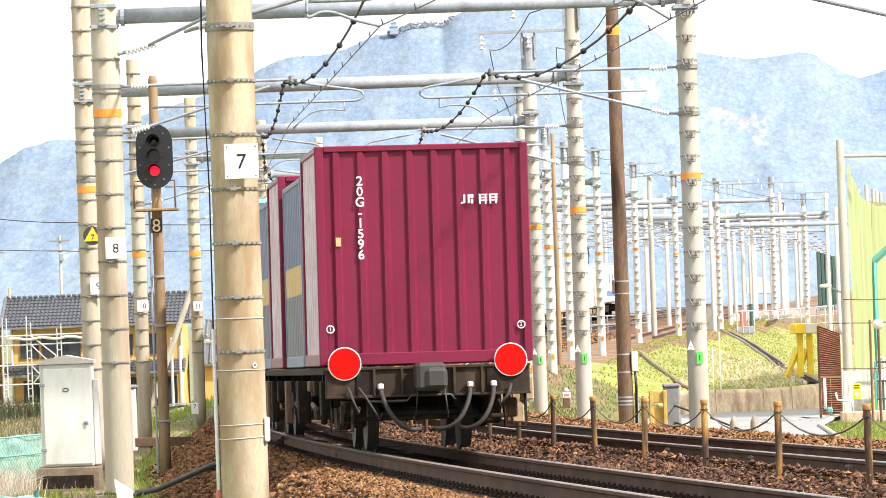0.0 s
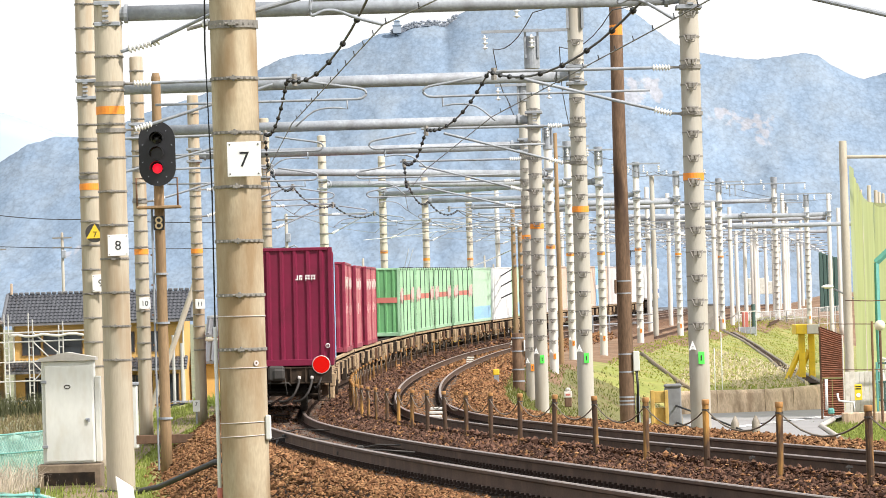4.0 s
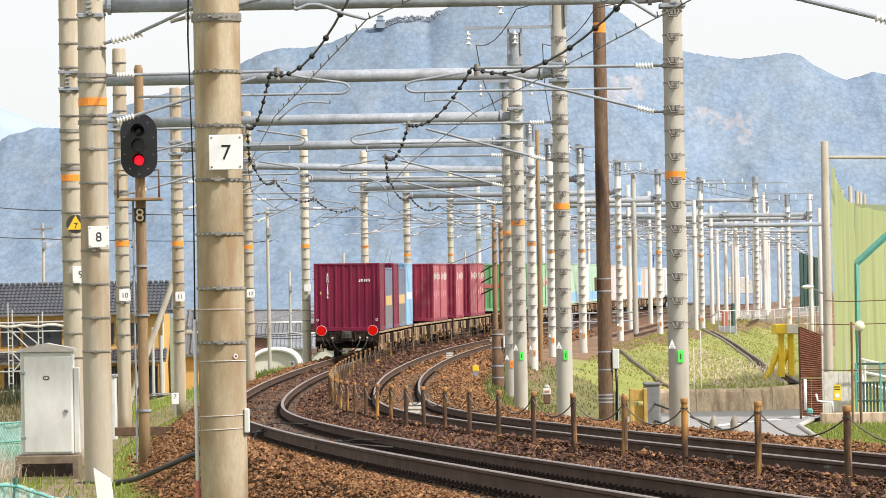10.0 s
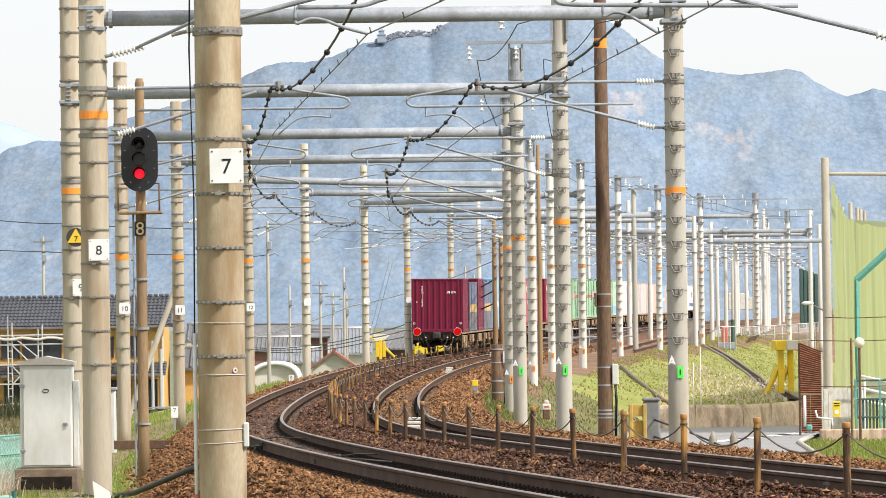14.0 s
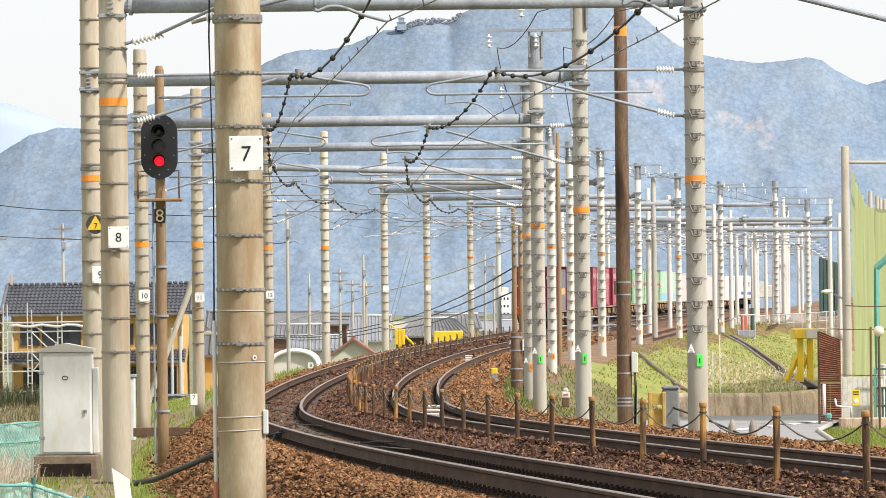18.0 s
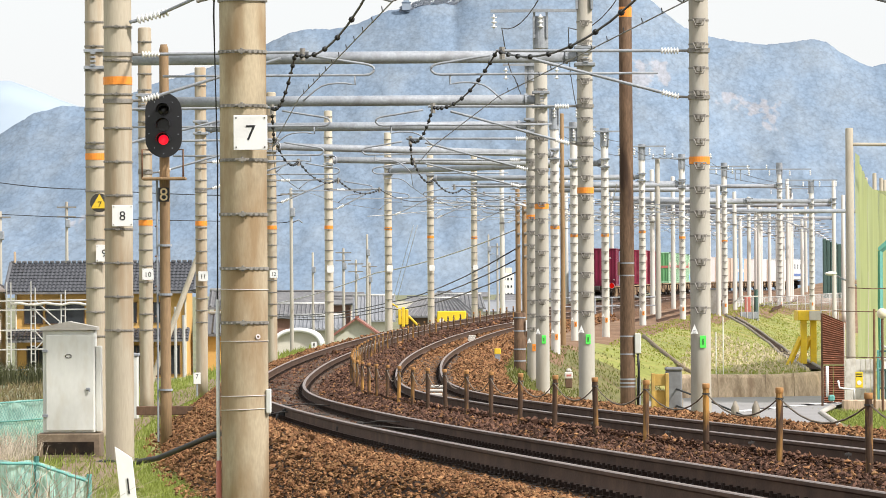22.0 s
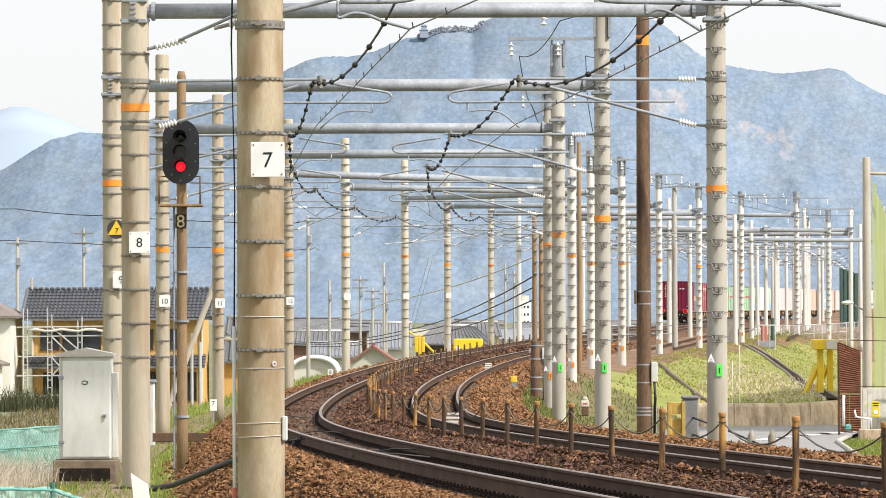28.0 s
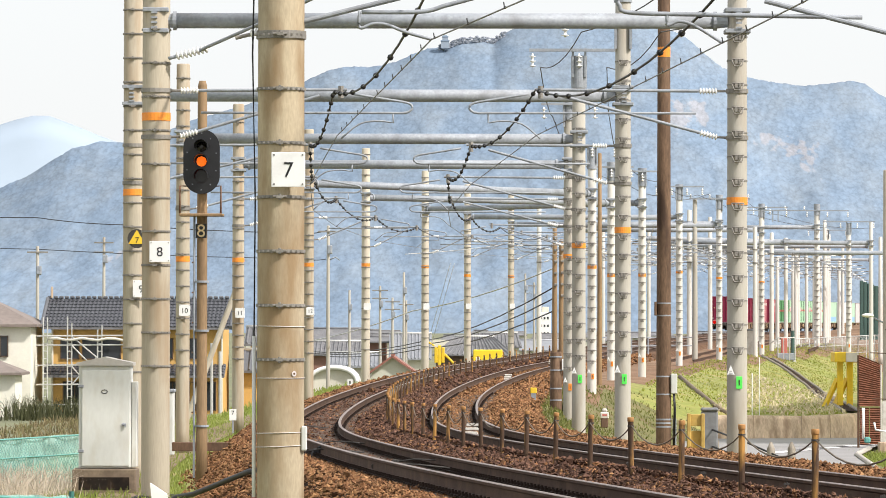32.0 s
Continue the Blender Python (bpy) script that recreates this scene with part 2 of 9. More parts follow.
TEAL_NET = material("teal_plastic_net", (0.52, 0.80, 0.73), 0.7, vary=0.35, grain=14, blotch=3.5, bump=0.5, relief=0.05, stretch=(3, 3, 0.6), thin=0.4, clear=0.25)
WHITE_OLD = material("old_white_board", (0.62, 0.60, 0.54), 0.7, vary=0.15, grain=10, dirt=(0.35, 0.30, 0.22), dirt_amount=0.5)
YELLOW_SIGN = material("yellow_sign", (0.80, 0.60, 0.03), 0.5, vary=0.06)
CREAM_GLOBE = material("cream_glass_globe", (0.72, 0.66, 0.48), 0.25, vary=0.06, bump=0)
GROUND = material("ground_sheet", (0.15, 0.16, 0.085), 0.95, vary=0.4, grain=1.5, blotch=0.08, bump=0.4, dirt=(0.25, 0.20, 0.12), dirt_amount=0.6)
GRASS_BANK = material("grass_bank", (0.205, 0.222, 0.050), 0.95, vary=0.4, grain=3.0, blotch=0.35, bump=0.5, dirt=(0.37, 0.28, 0.12), dirt_amount=0.8, dirt_from=0.48)
BLADES = material("grass_blades", (0.26, 0.31, 0.068), 0.8, vary=0.4, grain=2, blotch=0.6, bump=0, island=1.2, thin=0.5)
# darker olive blades: the shadows in the near grass are put into the colour
NEAR_BLADES = material("shaded_olive_grass", (0.150, 0.170, 0.040), 0.8, vary=0.45, grain=2, blotch=0.5, bump=0, island=0.8, thin=0.4, dirt=(0.25, 0.19, 0.08), dirt_amount=0.8)
GRASS_NEAR = material("rough_grass_and_soil", (0.135, 0.130, 0.042), 0.95, vary=0.45, grain=4.0, blotch=0.6, bump=0.6, dirt=(0.17, 0.105, 0.058), dirt_amount=0.9)
BANK_BLADES = material("bank_grass_blades", (0.29, 0.315, 0.062), 0.8, vary=0.28, grain=2, blotch=0.25, bump=0, island=0.35, thin=0.4, dirt=(0.42, 0.34, 0.12), dirt_amount=0.7)
GARDEN = material("garden_weeds", (0.20, 0.16, 0.085), 0.9, vary=0.5, grain=2, blotch=0.3, bump=0, island=1.2, thin=0.3, dirt=(0.16, 0.19, 0.05), dirt_amount=0.8)
PALE_DRY = material("pale_dry_tufts", (0.62, 0.53, 0.37), 0.9, vary=0.3, grain=3, blotch=0.8, bump=0, island=0.8, thin=0.4)
STEM = material("rust_streaked_post", (0.075, 0.045, 0.028), 0.75, 0.1, vary=0.3, grain=30, blotch=2.5, dirt=(0.50, 0.265, 0.070), dirt_amount=0.95, stretch=(2.2, 2.2, 0.5), spec=0.25, dirt_from=0.47)
HEDGE = material("garden_shrub", (0.07, 0.075, 0.03), 0.8, vary=0.5, grain=4, bump=0, island=1.0, thin=0.3)
DRY = material("dry_stalks", (0.58, 0.50, 0.41), 0.9, vary=0.4, grain=3, blotch=0.8, bump=0, island=1.2, thin=0.4)
TWIG = material("dry_twigs", (0.36, 0.29, 0.22), 0.9, vary=0.5, grain=6, blotch=1.2, bump=0, island=1.2)
ASPHALT = material("road_asphalt", (0.27, 0.262, 0.255), 0.9, vary=0.15, grain=30, blotch=0.5, bump=0.2, dirt=(0.21, 0.20, 0.19), dirt_amount=0.4)
EARTH = material("bare_earth", (0.20, 0.14, 0.085), 0.95, vary=0.35, grain=12, blotch=0.8, bump=0.5)


# ---- mesh tools ----
def part(name, bm, mat, parent=None, label="", smooth=False):
    me = bpy.data.meshes.new(name)
    if smooth:
        for f in bm.faces:
            f.smooth = True
    bm.to_mesh(me)
    bm.free()
    for mm in (mat if isinstance(mat, (list, tuple)) else [mat]):
        me.materials.append(mm)
    ob = new(name, me)
    if parent:
        ob.parent = parent
    if label:
        ob["label"] = label
    return ob


def share(name, ob, parent, m):
    """Another object on the mesh of ob."""
    o = new(name, ob.data)
    o.parent = parent
    o.matrix_basis = m
    return o


def thing(name, m, label, category, group="", kind=""):
    e = new(name)
    e.empty_display_size = 0.2
    e.matrix_basis = m
    return tagged(e, label, category, group, kind)


def box(bm, cx, cy, cz, sx, sy, sz, bevel=0.0, rot=None):
    r = bmesh.ops.create_cube(bm, size=1)
    mm = Matrix.Translation((cx, cy, cz)) @ (rot.to_4x4() if rot else Matrix()) @ Matrix.Diagonal((sx, sy, sz, 1))
    bmesh.ops.transform(bm, matrix=mm, verts=r["verts"])
    if bevel:
        es = list({e for v in r["verts"] for e in v.link_edges})
        bmesh.ops.bevel(bm, geom=es, offset=bevel, segments=1, affect="EDGES")
    return bm


def rod(bm, a, b, r0, r1=None, n=10, caps=True):
    a, b = Vector(a), Vector(b)
    d = b - a
    q = d.to_track_quat("Z", "Y").to_matrix().to_4x4()
    bmesh.ops.create_cone(bm, cap_ends=caps, segments=n, radius1=r0, radius2=r0 if r1 is None else r1, depth=d.length,
                          matrix=Matrix.Translation((a + b) / 2) @ q)
    return bm


def tube(bm, pts, r, n=6):
    """A round bar along a line of points."""
    pts = [Vector(p) for p in pts]
    rings = []
    for i, p in enumerate(pts):
        d = (pts[min(i + 1, len(pts) - 1)] - pts[max(i - 1, 0)]).normalized()
        side = d.cross(Vector((0, 0, 1)))
        side = side.normalized() if side.length > 1e-3 else Vector((1, 0, 0))
        up = side.cross(d)
        rings.append([bm.verts.new(p + r * (math.cos(2 * math.pi * j / n) * side + math.sin(2 * math.pi * j / n) * up)) for j in range(n)])
    for a, b in zip(rings, rings[1:]):
        for j in range(n):
            f = bm.faces.new((a[j], a[(j + 1) % n], b[(j + 1) % n], b[j]))
            f.smooth = True
    bm.faces.new(rings[0][::-1])
    bm.faces.new(rings[-1])
    return bm


def lathe(bm, prof, n=12, at=(0, 0, 0)):
    """Turned shape from (radius, height) pairs."""
    rings = []
    for r, z in prof:
        rings.append([bm.verts.new((at[0] + r * math.cos(2 * math.pi * j / n), at[1] + r * math.sin(2 * math.pi * j / n), at[2] + z)) for j in range(n)])
    for a, b in zip(rings, rings[1:]):
        for j in range(n):
            f = bm.faces.new((a[j], a[(j + 1) % n], b[(j + 1) % n], b[j]))
            f.smooth = True
    bm.faces.new(rings[0][::-1])
    bm.faces.new(rings[-1])
    return bm


def letters(text, size, mat, parent, m, name="lettering", bold=0.0):
    cu = bpy.data.curves.new(name, "FONT")
    cu.body, cu.size, cu.align_x, cu.align_y, cu.extrude, cu.offset = text, size, "CENTER", "CENTER", 0.002, bold
    tmp = bpy.data.objects.new(name, cu)
    me = bpy.data.meshes.new_from_object(tmp)
    bpy.data.objects.remove(tmp)
    bpy.data.curves.remove(cu)
    me.materials.append(mat)
    o = new(name, me)
    o.parent = parent
    o.matrix_basis = m
    return o


FACE = Euler((radians(90), 0, 0)).to_matrix().to_4x4()      # lettering upright, read from the south


# ---- the line of the railway ----
LINE_Y = [12.8, 32.0, 52.8, 75.2, 99.2, 120.0, 144.0, 168.0, 192.0, 216.0, 243.2, 267.2, 292.8, 315.2, 352.0, 393.6, 440.0, 470.0, 500.0, 540.0, 608.0, 736.0, 896.0]
LINE_X = [5.40, 2.38, -0.28, -2.27, -3.68, -4.00, -3.76, -2.84, -1.28, 0.95, 3.90, 6.45, 9.08, 11.45, 15.10, 19.15, 23.60, 27.2, 31.7, 38.9, 52.2, 78.0, 110.0]
LINE_Z = [0.78, 0.67, 0.47, 0.20, -0.02, -0.02, 0.03, 0.18, 0.36, 0.53, 0.75, 0.92, 1.09, 1.20, 1.33, 1.43, 1.53, 1.56, 1.60, 1.64, 1.7, 1.8, 1.9]


def natural(xs, ys):
    """Second derivatives of the natural cubic spline."""
    n = len(xs)
    a = np.zeros((n, n))
    r = np.zeros(n)
    a[0, 0] = a[-1, -1] = 1
    for i in range(1, n - 1):
        h0, h1 = xs[i] - xs[i - 1], xs[i + 1] - xs[i]
        a[i, i - 1], a[i, i], a[i, i + 1] = h0 / 6, (h0 + h1) / 3, h1 / 6
        r[i] = (ys[i + 1] - ys[i]) / h1 - (ys[i] - ys[i - 1]) / h0
    return np.linalg.solve(a, r)


LXM, LZM = natural(LINE_Y, LINE_X), natural(LINE_Y, LINE_Z)


def spline(y, ys, mm):
    i = min(max(int(np.searchsorted(LINE_Y, y)) - 1, 0), len(LINE_Y) - 2)
    h = LINE_Y[i + 1] - LINE_Y[i]
    a, b = (LINE_Y[i + 1] - y) / h, (y - LINE_Y[i]) / h
    return a * ys[i] + b * ys[i + 1] + ((a ** 3 - a) * mm[i] + (b ** 3 - b) * mm[i + 1]) * h * h / 6


def line_x(y):
    return spline(y, LINE_X, LXM)


def line_z(y):
    return spline(y, LINE_Z, LZM)


GAP = 3.3           # between the two tracks
CANT = 0.02         # the outer rail stands a little higher


def rail_point(y, off, up=0.0):
    """A point at off metres to the right of the outer track's middle, square to the line."""
    dx = (line_x(y + 0.5) - line_x(y - 0.5))
    q = math.hypot(1, dx)
    return Vector((line_x(y) + off / q, y - off * dx / q, line_z(y) - CANT * (off - (GAP if off > GAP / 2 else 0)) + up))


def sweep(bm, prof, ys, base=0.0):
    """Sweep a section (offset, height) along the line."""
    rings = [[bm.verts.new(rail_point(y, base + o, h)) for o, h in prof] for y in ys]
    n = len(prof)
    for a, b in zip(rings, rings[1:]):
        for j in range(n - 1):
            bm.faces.new((a[j], a[j + 1], b[j + 1], b[j]))
    return rings


def steps(a, b, d):
    n = max(2, int(round((b - a) / d)) + 1)
    return [a + (b - a) * i / (n - 1) for i in range(n)]


NEAR = steps(14, 160, 1.25) + steps(164, 480, 5) + steps(495, 880, 14)

# ---- ground ----
def smooth01(a, b, x):
    t = min(max((x - a) / (b - a), 0), 1)
    return t * t * (3 - 2 * t)


def ground_z(x, y):
    yy = min(max(y, 14), 880)
    e = x - line_x(yy)
    top = line_z(yy) - 0.62
    low = -2.15 if e > 0 else -3.2
    if y > 960 or y < -40:
        return -3.2
    if e > 0:
        far = smooth01(150, 185, y)
        crest = 6.1 + 1.9 * far + 0.035 * max(0, min(y, 320) - 190)
        toe = crest + 3.2 + 2.9 * far
        lowr = -2.2 + 0.98 * smooth01(169.6, 174.0, y)
        fall = min(max((e - crest) / (toe - crest), 0), 1)
        z = top + 0.25 + (lowr - top - 0.25) * (0.7 * fall + 0.3 * smooth01(crest, toe, e))
        z += (-3.2 - z) * smooth01(30, 60, e)
        yard = smooth01(296, 350, y) * (1 - smooth01(60, 90, e))
        return z + (top + 0.25 + 1.5 * smooth01(6, 15, e) * smooth01(340, 470, y) - z) * yard
    left = top - 0.35
    edge = smooth01(140, 180, y)
    return left + (low - left) * smooth01(5.6 - 0.6 * edge, 12.0 - 3.6 * edge, -e)


def build_ground():
    ys = steps(-60, 12, 8) + steps(14, 100, 1.4) + steps(103, 320, 3.5) + steps(330, 960, 20) + [1100, 1300, 1600, 2000, 2600, 3400, 4300, 4900]
    es = [-2600, -1500, -800, -400, -220, -120, -70, -45, -30, -22] + steps(-18, 20, 0.75) + [22, 26, 32, 40, 50, 65, 90, 140, 260, 450, 800, 1500, 2600]
    bm = bmesh.new()
    grid = []
    for y in ys:
        lx = line_x(min(max(y, 14), 880))
        row = []
        for e in es:
            x = lx + e
            z = ground_z(x, y)
            z += 0.05 * noise.noise((x * 0.7, y * 0.7, 0)) if abs(e) < 60 and y < 1000 else 0
            row.append(bm.verts.new((x, y, z)))
        grid.append(row)
    for a, b in zip(grid, grid[1:]):
        for j in range(len(es) - 1):
            f = bm.faces.new((a[j], a[j + 1], b[j + 1], b[j]))
            f.smooth = True
            c = f.calc_center_median()
            e = c.x - line_x(min(max(c.y, 14), 880))
            brown = (300 < c.y < 960 and 3.5 < e < 80) or (c.y > 140 and 3.5 < e < 6.6 + 1.9 * smooth01(150, 185, c.y) + 0.045 * max(0, min(c.y, 320) - 190))
            f.material_index = 2 if brown else 3 if 5 < e < 20 and c.y < 168 else 1 if (6 < e < 20 and c.y < 520) or (-14 < e < -1.5 and c.y < 520) else 0
    return tagged(part("ground", bm, [GROUND, GRASS_BANK, YARD_BALLAST, GRASS_NEAR]), "grassy embankment and open ground reaching the hills", "ground", kind="structure")


ground = build_ground()

# the ballast bed carries both tracks
bm = bmesh.new()
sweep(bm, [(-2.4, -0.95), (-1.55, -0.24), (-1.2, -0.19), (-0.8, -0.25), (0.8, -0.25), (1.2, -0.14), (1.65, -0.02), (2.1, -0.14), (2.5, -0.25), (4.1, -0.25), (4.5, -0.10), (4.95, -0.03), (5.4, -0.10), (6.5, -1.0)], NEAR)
# beyond 150 m a dusty tone replaces the bed with painted gap shade
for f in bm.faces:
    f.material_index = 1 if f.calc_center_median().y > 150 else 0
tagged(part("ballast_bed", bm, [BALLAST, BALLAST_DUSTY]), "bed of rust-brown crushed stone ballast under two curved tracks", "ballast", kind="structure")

# ---- tracks ----
RAIL = [(-0.068, -0.178), (-0.068, -0.164), (-0.012, -0.148), (-0.010, -0.048), (-0.033, -0.034), (-0.033, -0.008), (-0.024, 0.0),
        (0.024, 0.0), (0.033, -0.008), (0.033, -0.034), (0.010, -0.048), (0.012, -0.148), (0.068, -0.164), (0.068, -0.178)]


def build_track(base, name, label):
    tr = thing(name, Matrix(), label, "railway track", "tracks")
    for off in (-0.5665, 0.5665):
        bm = bmesh.new()
        ys = NEAR
        sweep(bm, RAIL, ys, base + off)
        bm.faces.ensure_lookup_table()
        per = len(RAIL) - 1
        for i, f in enumerate(bm.faces):
            j = i % per
            f.material_index = 1 if j in (5, 6, 7) else 0
        part("rail", bm, [RAIL_SIDE, RAIL_TOP], tr)
    bm = bmesh.new()
    box(bm, 0, 0, -0.10, 2.0, 0.22, 0.15, 0.02)
    sl = None
    fm = bmesh.new()
    box(fm, 0, 0, 0.005, 0.26, 0.13, 0.012)
    for k in (-1, 1):
        box(fm, 0.085 * k, 0, 0.02, 0.05, 0.08, 0.035)
        box(fm, 0.105 * k, 0, 0.035, 0.025, 0.035, 0.045)
    fv = np.array([(*v.co, 1) for v in fm.verts])
    ff = [[v.index for v in f.verts] for f in fm.faces]
    fast, V, F_ = None, [], []
    y, n = 21.0, 0
    while y < 150 and n < 215:
        p = rail_point(y, base, -0.178)
        dx = line_x(y + 0.5) - line_x(y - 0.5)
        m = Matrix.Translation(p) @ Matrix.Rotation(-math.atan(dx), 4, "Z")
        if sl is None:
            sl = part("sleeper", bm, SLEEPER, tr)
            sl.matrix_basis = m
        else:
            share("sleeper", sl, tr, m)
        for sx in (-0.5665, 0.5665):
            for sh in (0.0, 0.3):
                mm = m @ Matrix.Translation((sx, sh, 0))
                if y > 64:
                    q = len(V) * len(fv)
                    V.append((fv @ np.array(mm).T)[:, :3])
                    F_ += [[i + q for i in f] for f in ff]
                elif fast is None:
                    fast = part("rail_fastening", fm, CLIP, tr)
                    fast.matrix_basis = mm
                else:
                    share("rail_fastening", fast, tr, mm)
        y += 0.6
        n += 1
    me = bpy.data.meshes.new("fastening_strip")
    me.from_pydata([tuple(v) for v in np.concatenate(V)], [], F_)
    me.materials.append(CLIP)
    rest = new("fastening_strip", me)
    rest.parent = tr
    tagged(rest, kind="stuff")
    return tr


build_track(0.0, "outer_track", "curved railway track with rusty rails on brown ballast")
build_track(GAP, "inner_track", "curved railway track with rusty rails beside the fence")


def scatter_stones():
    rng = np.random.default_rng(3)
    base_v = np.array([(1, 0, 0), (-1, 0, 0), (0, 1, 0), (0, -1, 0), (0, 0, 1), (0, 0, -1)], float)
    tri = np.array([(0, 2, 4), (2, 1, 4), (1, 3, 4), (3, 0, 4), (2, 0, 5), (1, 2, 5), (3, 1, 5), (0, 3, 5)])
    vs, fs, tone, k = [], [], [], 0
    prof_o = np.array([-2.4, -1.55, -1.2, -0.8, 0.8, 1.2, 1.65, 2.1, 2.5, 4.1, 4.5, 4.95, 5.4, 6.5])
    prof_h = np.array([-0.95, -0.24, -0.19, -0.25, -0.25, -0.14, -0.02, -0.14, -0.25, -0.25, -0.10, -0.03, -0.10, -1.0])
    for y0, y1, dens, size in ((18, 50, 430, 0.0245), (50, 88, 180, 0.036), (88, 150, 64, 0.050), (150, 240, 14, 0.085)):
        n = int((y1 - y0) * 8.3 * dens)
        yy = rng.uniform(y0, y1, n)
        oo = np.where(rng.uniform(0, 1, n) < 0.004, rng.uniform(-2.7, -2.4, n), rng.uniform(-2.4, 6.5, n))
        grid = np.linspace(y0 - 1, y1 + 1, 80)
        gx = np.interp(yy, grid, [line_x(g) for g in grid])
        gz = np.interp(yy, grid, [line_z(g) for g in grid])
        gd = np.interp(yy, grid, [line_x(g + 0.5) - line_x(g - 0.5) for g in grid])
        for c in (0, GAP):
            for r in (-0.5665, 0.5665):
                keep = np.abs(oo - c - r) > 0.10
                yy, oo, gx, gz, gd = yy[keep], oo[keep], gx[keep], gz[keep], gd[keep]
        n = len(yy)
        q = np.sqrt(1 + gd * gd)
        zz = gz - CANT * (oo - np.where(oo > GAP / 2, GAP, 0)) + np.interp(oo, prof_o, prof_h)
        r = size * rng.uniform(0.45, 1.45, n)
        cen = np.stack([gx + oo / q, yy - oo * gd / q, zz + r * 0.35 + rng.uniform(-0.012, 0.022, n)], 1)
        rad = rng.uniform(0.55, 1.25, (n, 6, 1)) * r[:, None, None]
        ang = rng.uniform(0, 6.283, (n, 2))
        ca, sa, cb, sb = np.cos(ang[:, 0]), np.sin(ang[:, 0]), np.cos(ang[:, 1]), np.sin(ang[:, 1])
        z0 = np.zeros(n)
        rot = np.stack([np.stack([ca, -sa * cb, sa * sb], 1), np.stack([sa, ca * cb, -ca * sb], 1), np.stack([z0, sb, cb], 1)], 1)
        v = np.einsum("nij,nkj->nki", rot, base_v[None] * rad * rng.uniform((0.7, 0.55, 0.4), (1.5, 1.2, 0.9), (n, 3))[:, None, :]) + cen[:, None, :]
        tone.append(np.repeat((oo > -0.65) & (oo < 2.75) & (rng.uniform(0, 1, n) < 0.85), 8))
        vs.append(v.reshape(-1, 3))
        fs.append((tri[None] + (np.arange(n) * 6)[:, None, None] + k).reshape(-1, 3))
        k += n * 6
    v, f = np.concatenate(vs), np.concatenate(fs)
    me = bpy.data.meshes.new("ballast_stones")
    me.vertices.add(len(v))
    me.vertices.foreach_set("co", v.ravel())
    me.loops.add(f.size)
    me.loops.foreach_set("vertex_index", f.ravel().astype(np.int32))
    me.polygons.add(len(f))
    me.polygons.foreach_set("loop_start", np.arange(0, f.size, 3, dtype=np.int32))
    me.polygons.foreach_set("use_smooth", np.zeros(len(f), dtype=bool))
    me.update(calc_edges=True)
    me.materials.append(STONES)
    me.materials.append(STONES_DARK)
    me.polygons.foreach_set("material_index", np.concatenate(tone).astype(np.int32))
    ob = new("ballast_stones", me)
    return tagged(ob, "loose rust-brown crushed stones around the rails", "ballast", kind="stuff")


scatter_stones()

# ---- line-side poles ----
def number_plate(parent, text, w, h, m):
    bm = bmesh.new()
    box(bm, 0, 0, 0, w, 0.012, h, 0.004)
    pl = part("number_plate", bm, WHITE_PAINT, parent, "white enamel plate with a black number")
    pl.matrix_basis = m
    letters(text, h * 0.62, SIGNAL_BLACK, pl, Matrix.Translation((0, -0.008, -0.01)) @ FACE, "figure")
    for sx in (-0.42, 0.42):
        for sz in (-0.42, 0.42):
            b2 = bmesh.new()
            box(b2, sx * w, -0.008, sz * h, 0.014, 0.008, 0.014)
            part("screw", b2, DARK_STEEL, pl)
    return pl


PROTO = {}


def hoop(r, parent, z, turn=0.0):
    """A steel strap with a clamp bolt round a pole."""
    key = ("hoop", round(r, 3))
    m = Matrix.Translation((0, 0, z)) @ Matrix.Rotation(turn, 4, "Z")
    if key in PROTO:
        return share("strap", PROTO[key], parent, m)
    bm = bmesh.new()
    n = 20
    for z0, z1 in ((-0.016, 0.016),):
        ra, rb = r + 0.001, r + 0.010
        a = [bm.verts.new((ra * math.cos(6.2832 * j / n), ra * math.sin(6.2832 * j / n), z0)) for j in range(n)]
        b = [bm.verts.new((rb * math.cos(6.2832 * j / n), rb * math.sin(6.2832 * j / n), z0)) for j in range(n)]
        c = [bm.verts.new((rb * math.cos(6.2832 * j / n), rb * math.sin(6.2832 * j / n), z1)) for j in range(n)]
        d = [bm.verts.new((ra * math.cos(6.2832 * j / n), ra * math.sin(6.2832 * j / n), z1)) for j in range(n)]
        for j in range(n):
            k = (j + 1) % n
            bm.faces.new((a[j], b[j], b[k], a[k]))
            bm.faces.new((b[j], c[j], c[k], b[k]))
            bm.faces.new((c[j], d[j], d[k], c[k]))
    box(bm, 0, -r - 0.03, 0, 0.07, 0.05, 0.035)
    rod(bm, (-0.07, -r - 0.035, 0), (0.07, -r - 0.035, 0), 0.012, n=6)
    rod(bm, (-0.0, -r - 0.035, -0.03), (0.0, -r - 0.035, 0.03), 0.016, n=6)
    for j in range(-4, 5):
        an = -math.pi / 2 + j * 0.24
        if j:
            box(bm, (r + 0.012) * math.cos(an), (r + 0.012) * math.sin(an), 0.0, 0.018, 0.02, 0.02)
    PROTO[key] = part("strap", bm, BAND_STEEL, parent)
    PROTO[key].matrix_basis = m
    return PROTO[key]


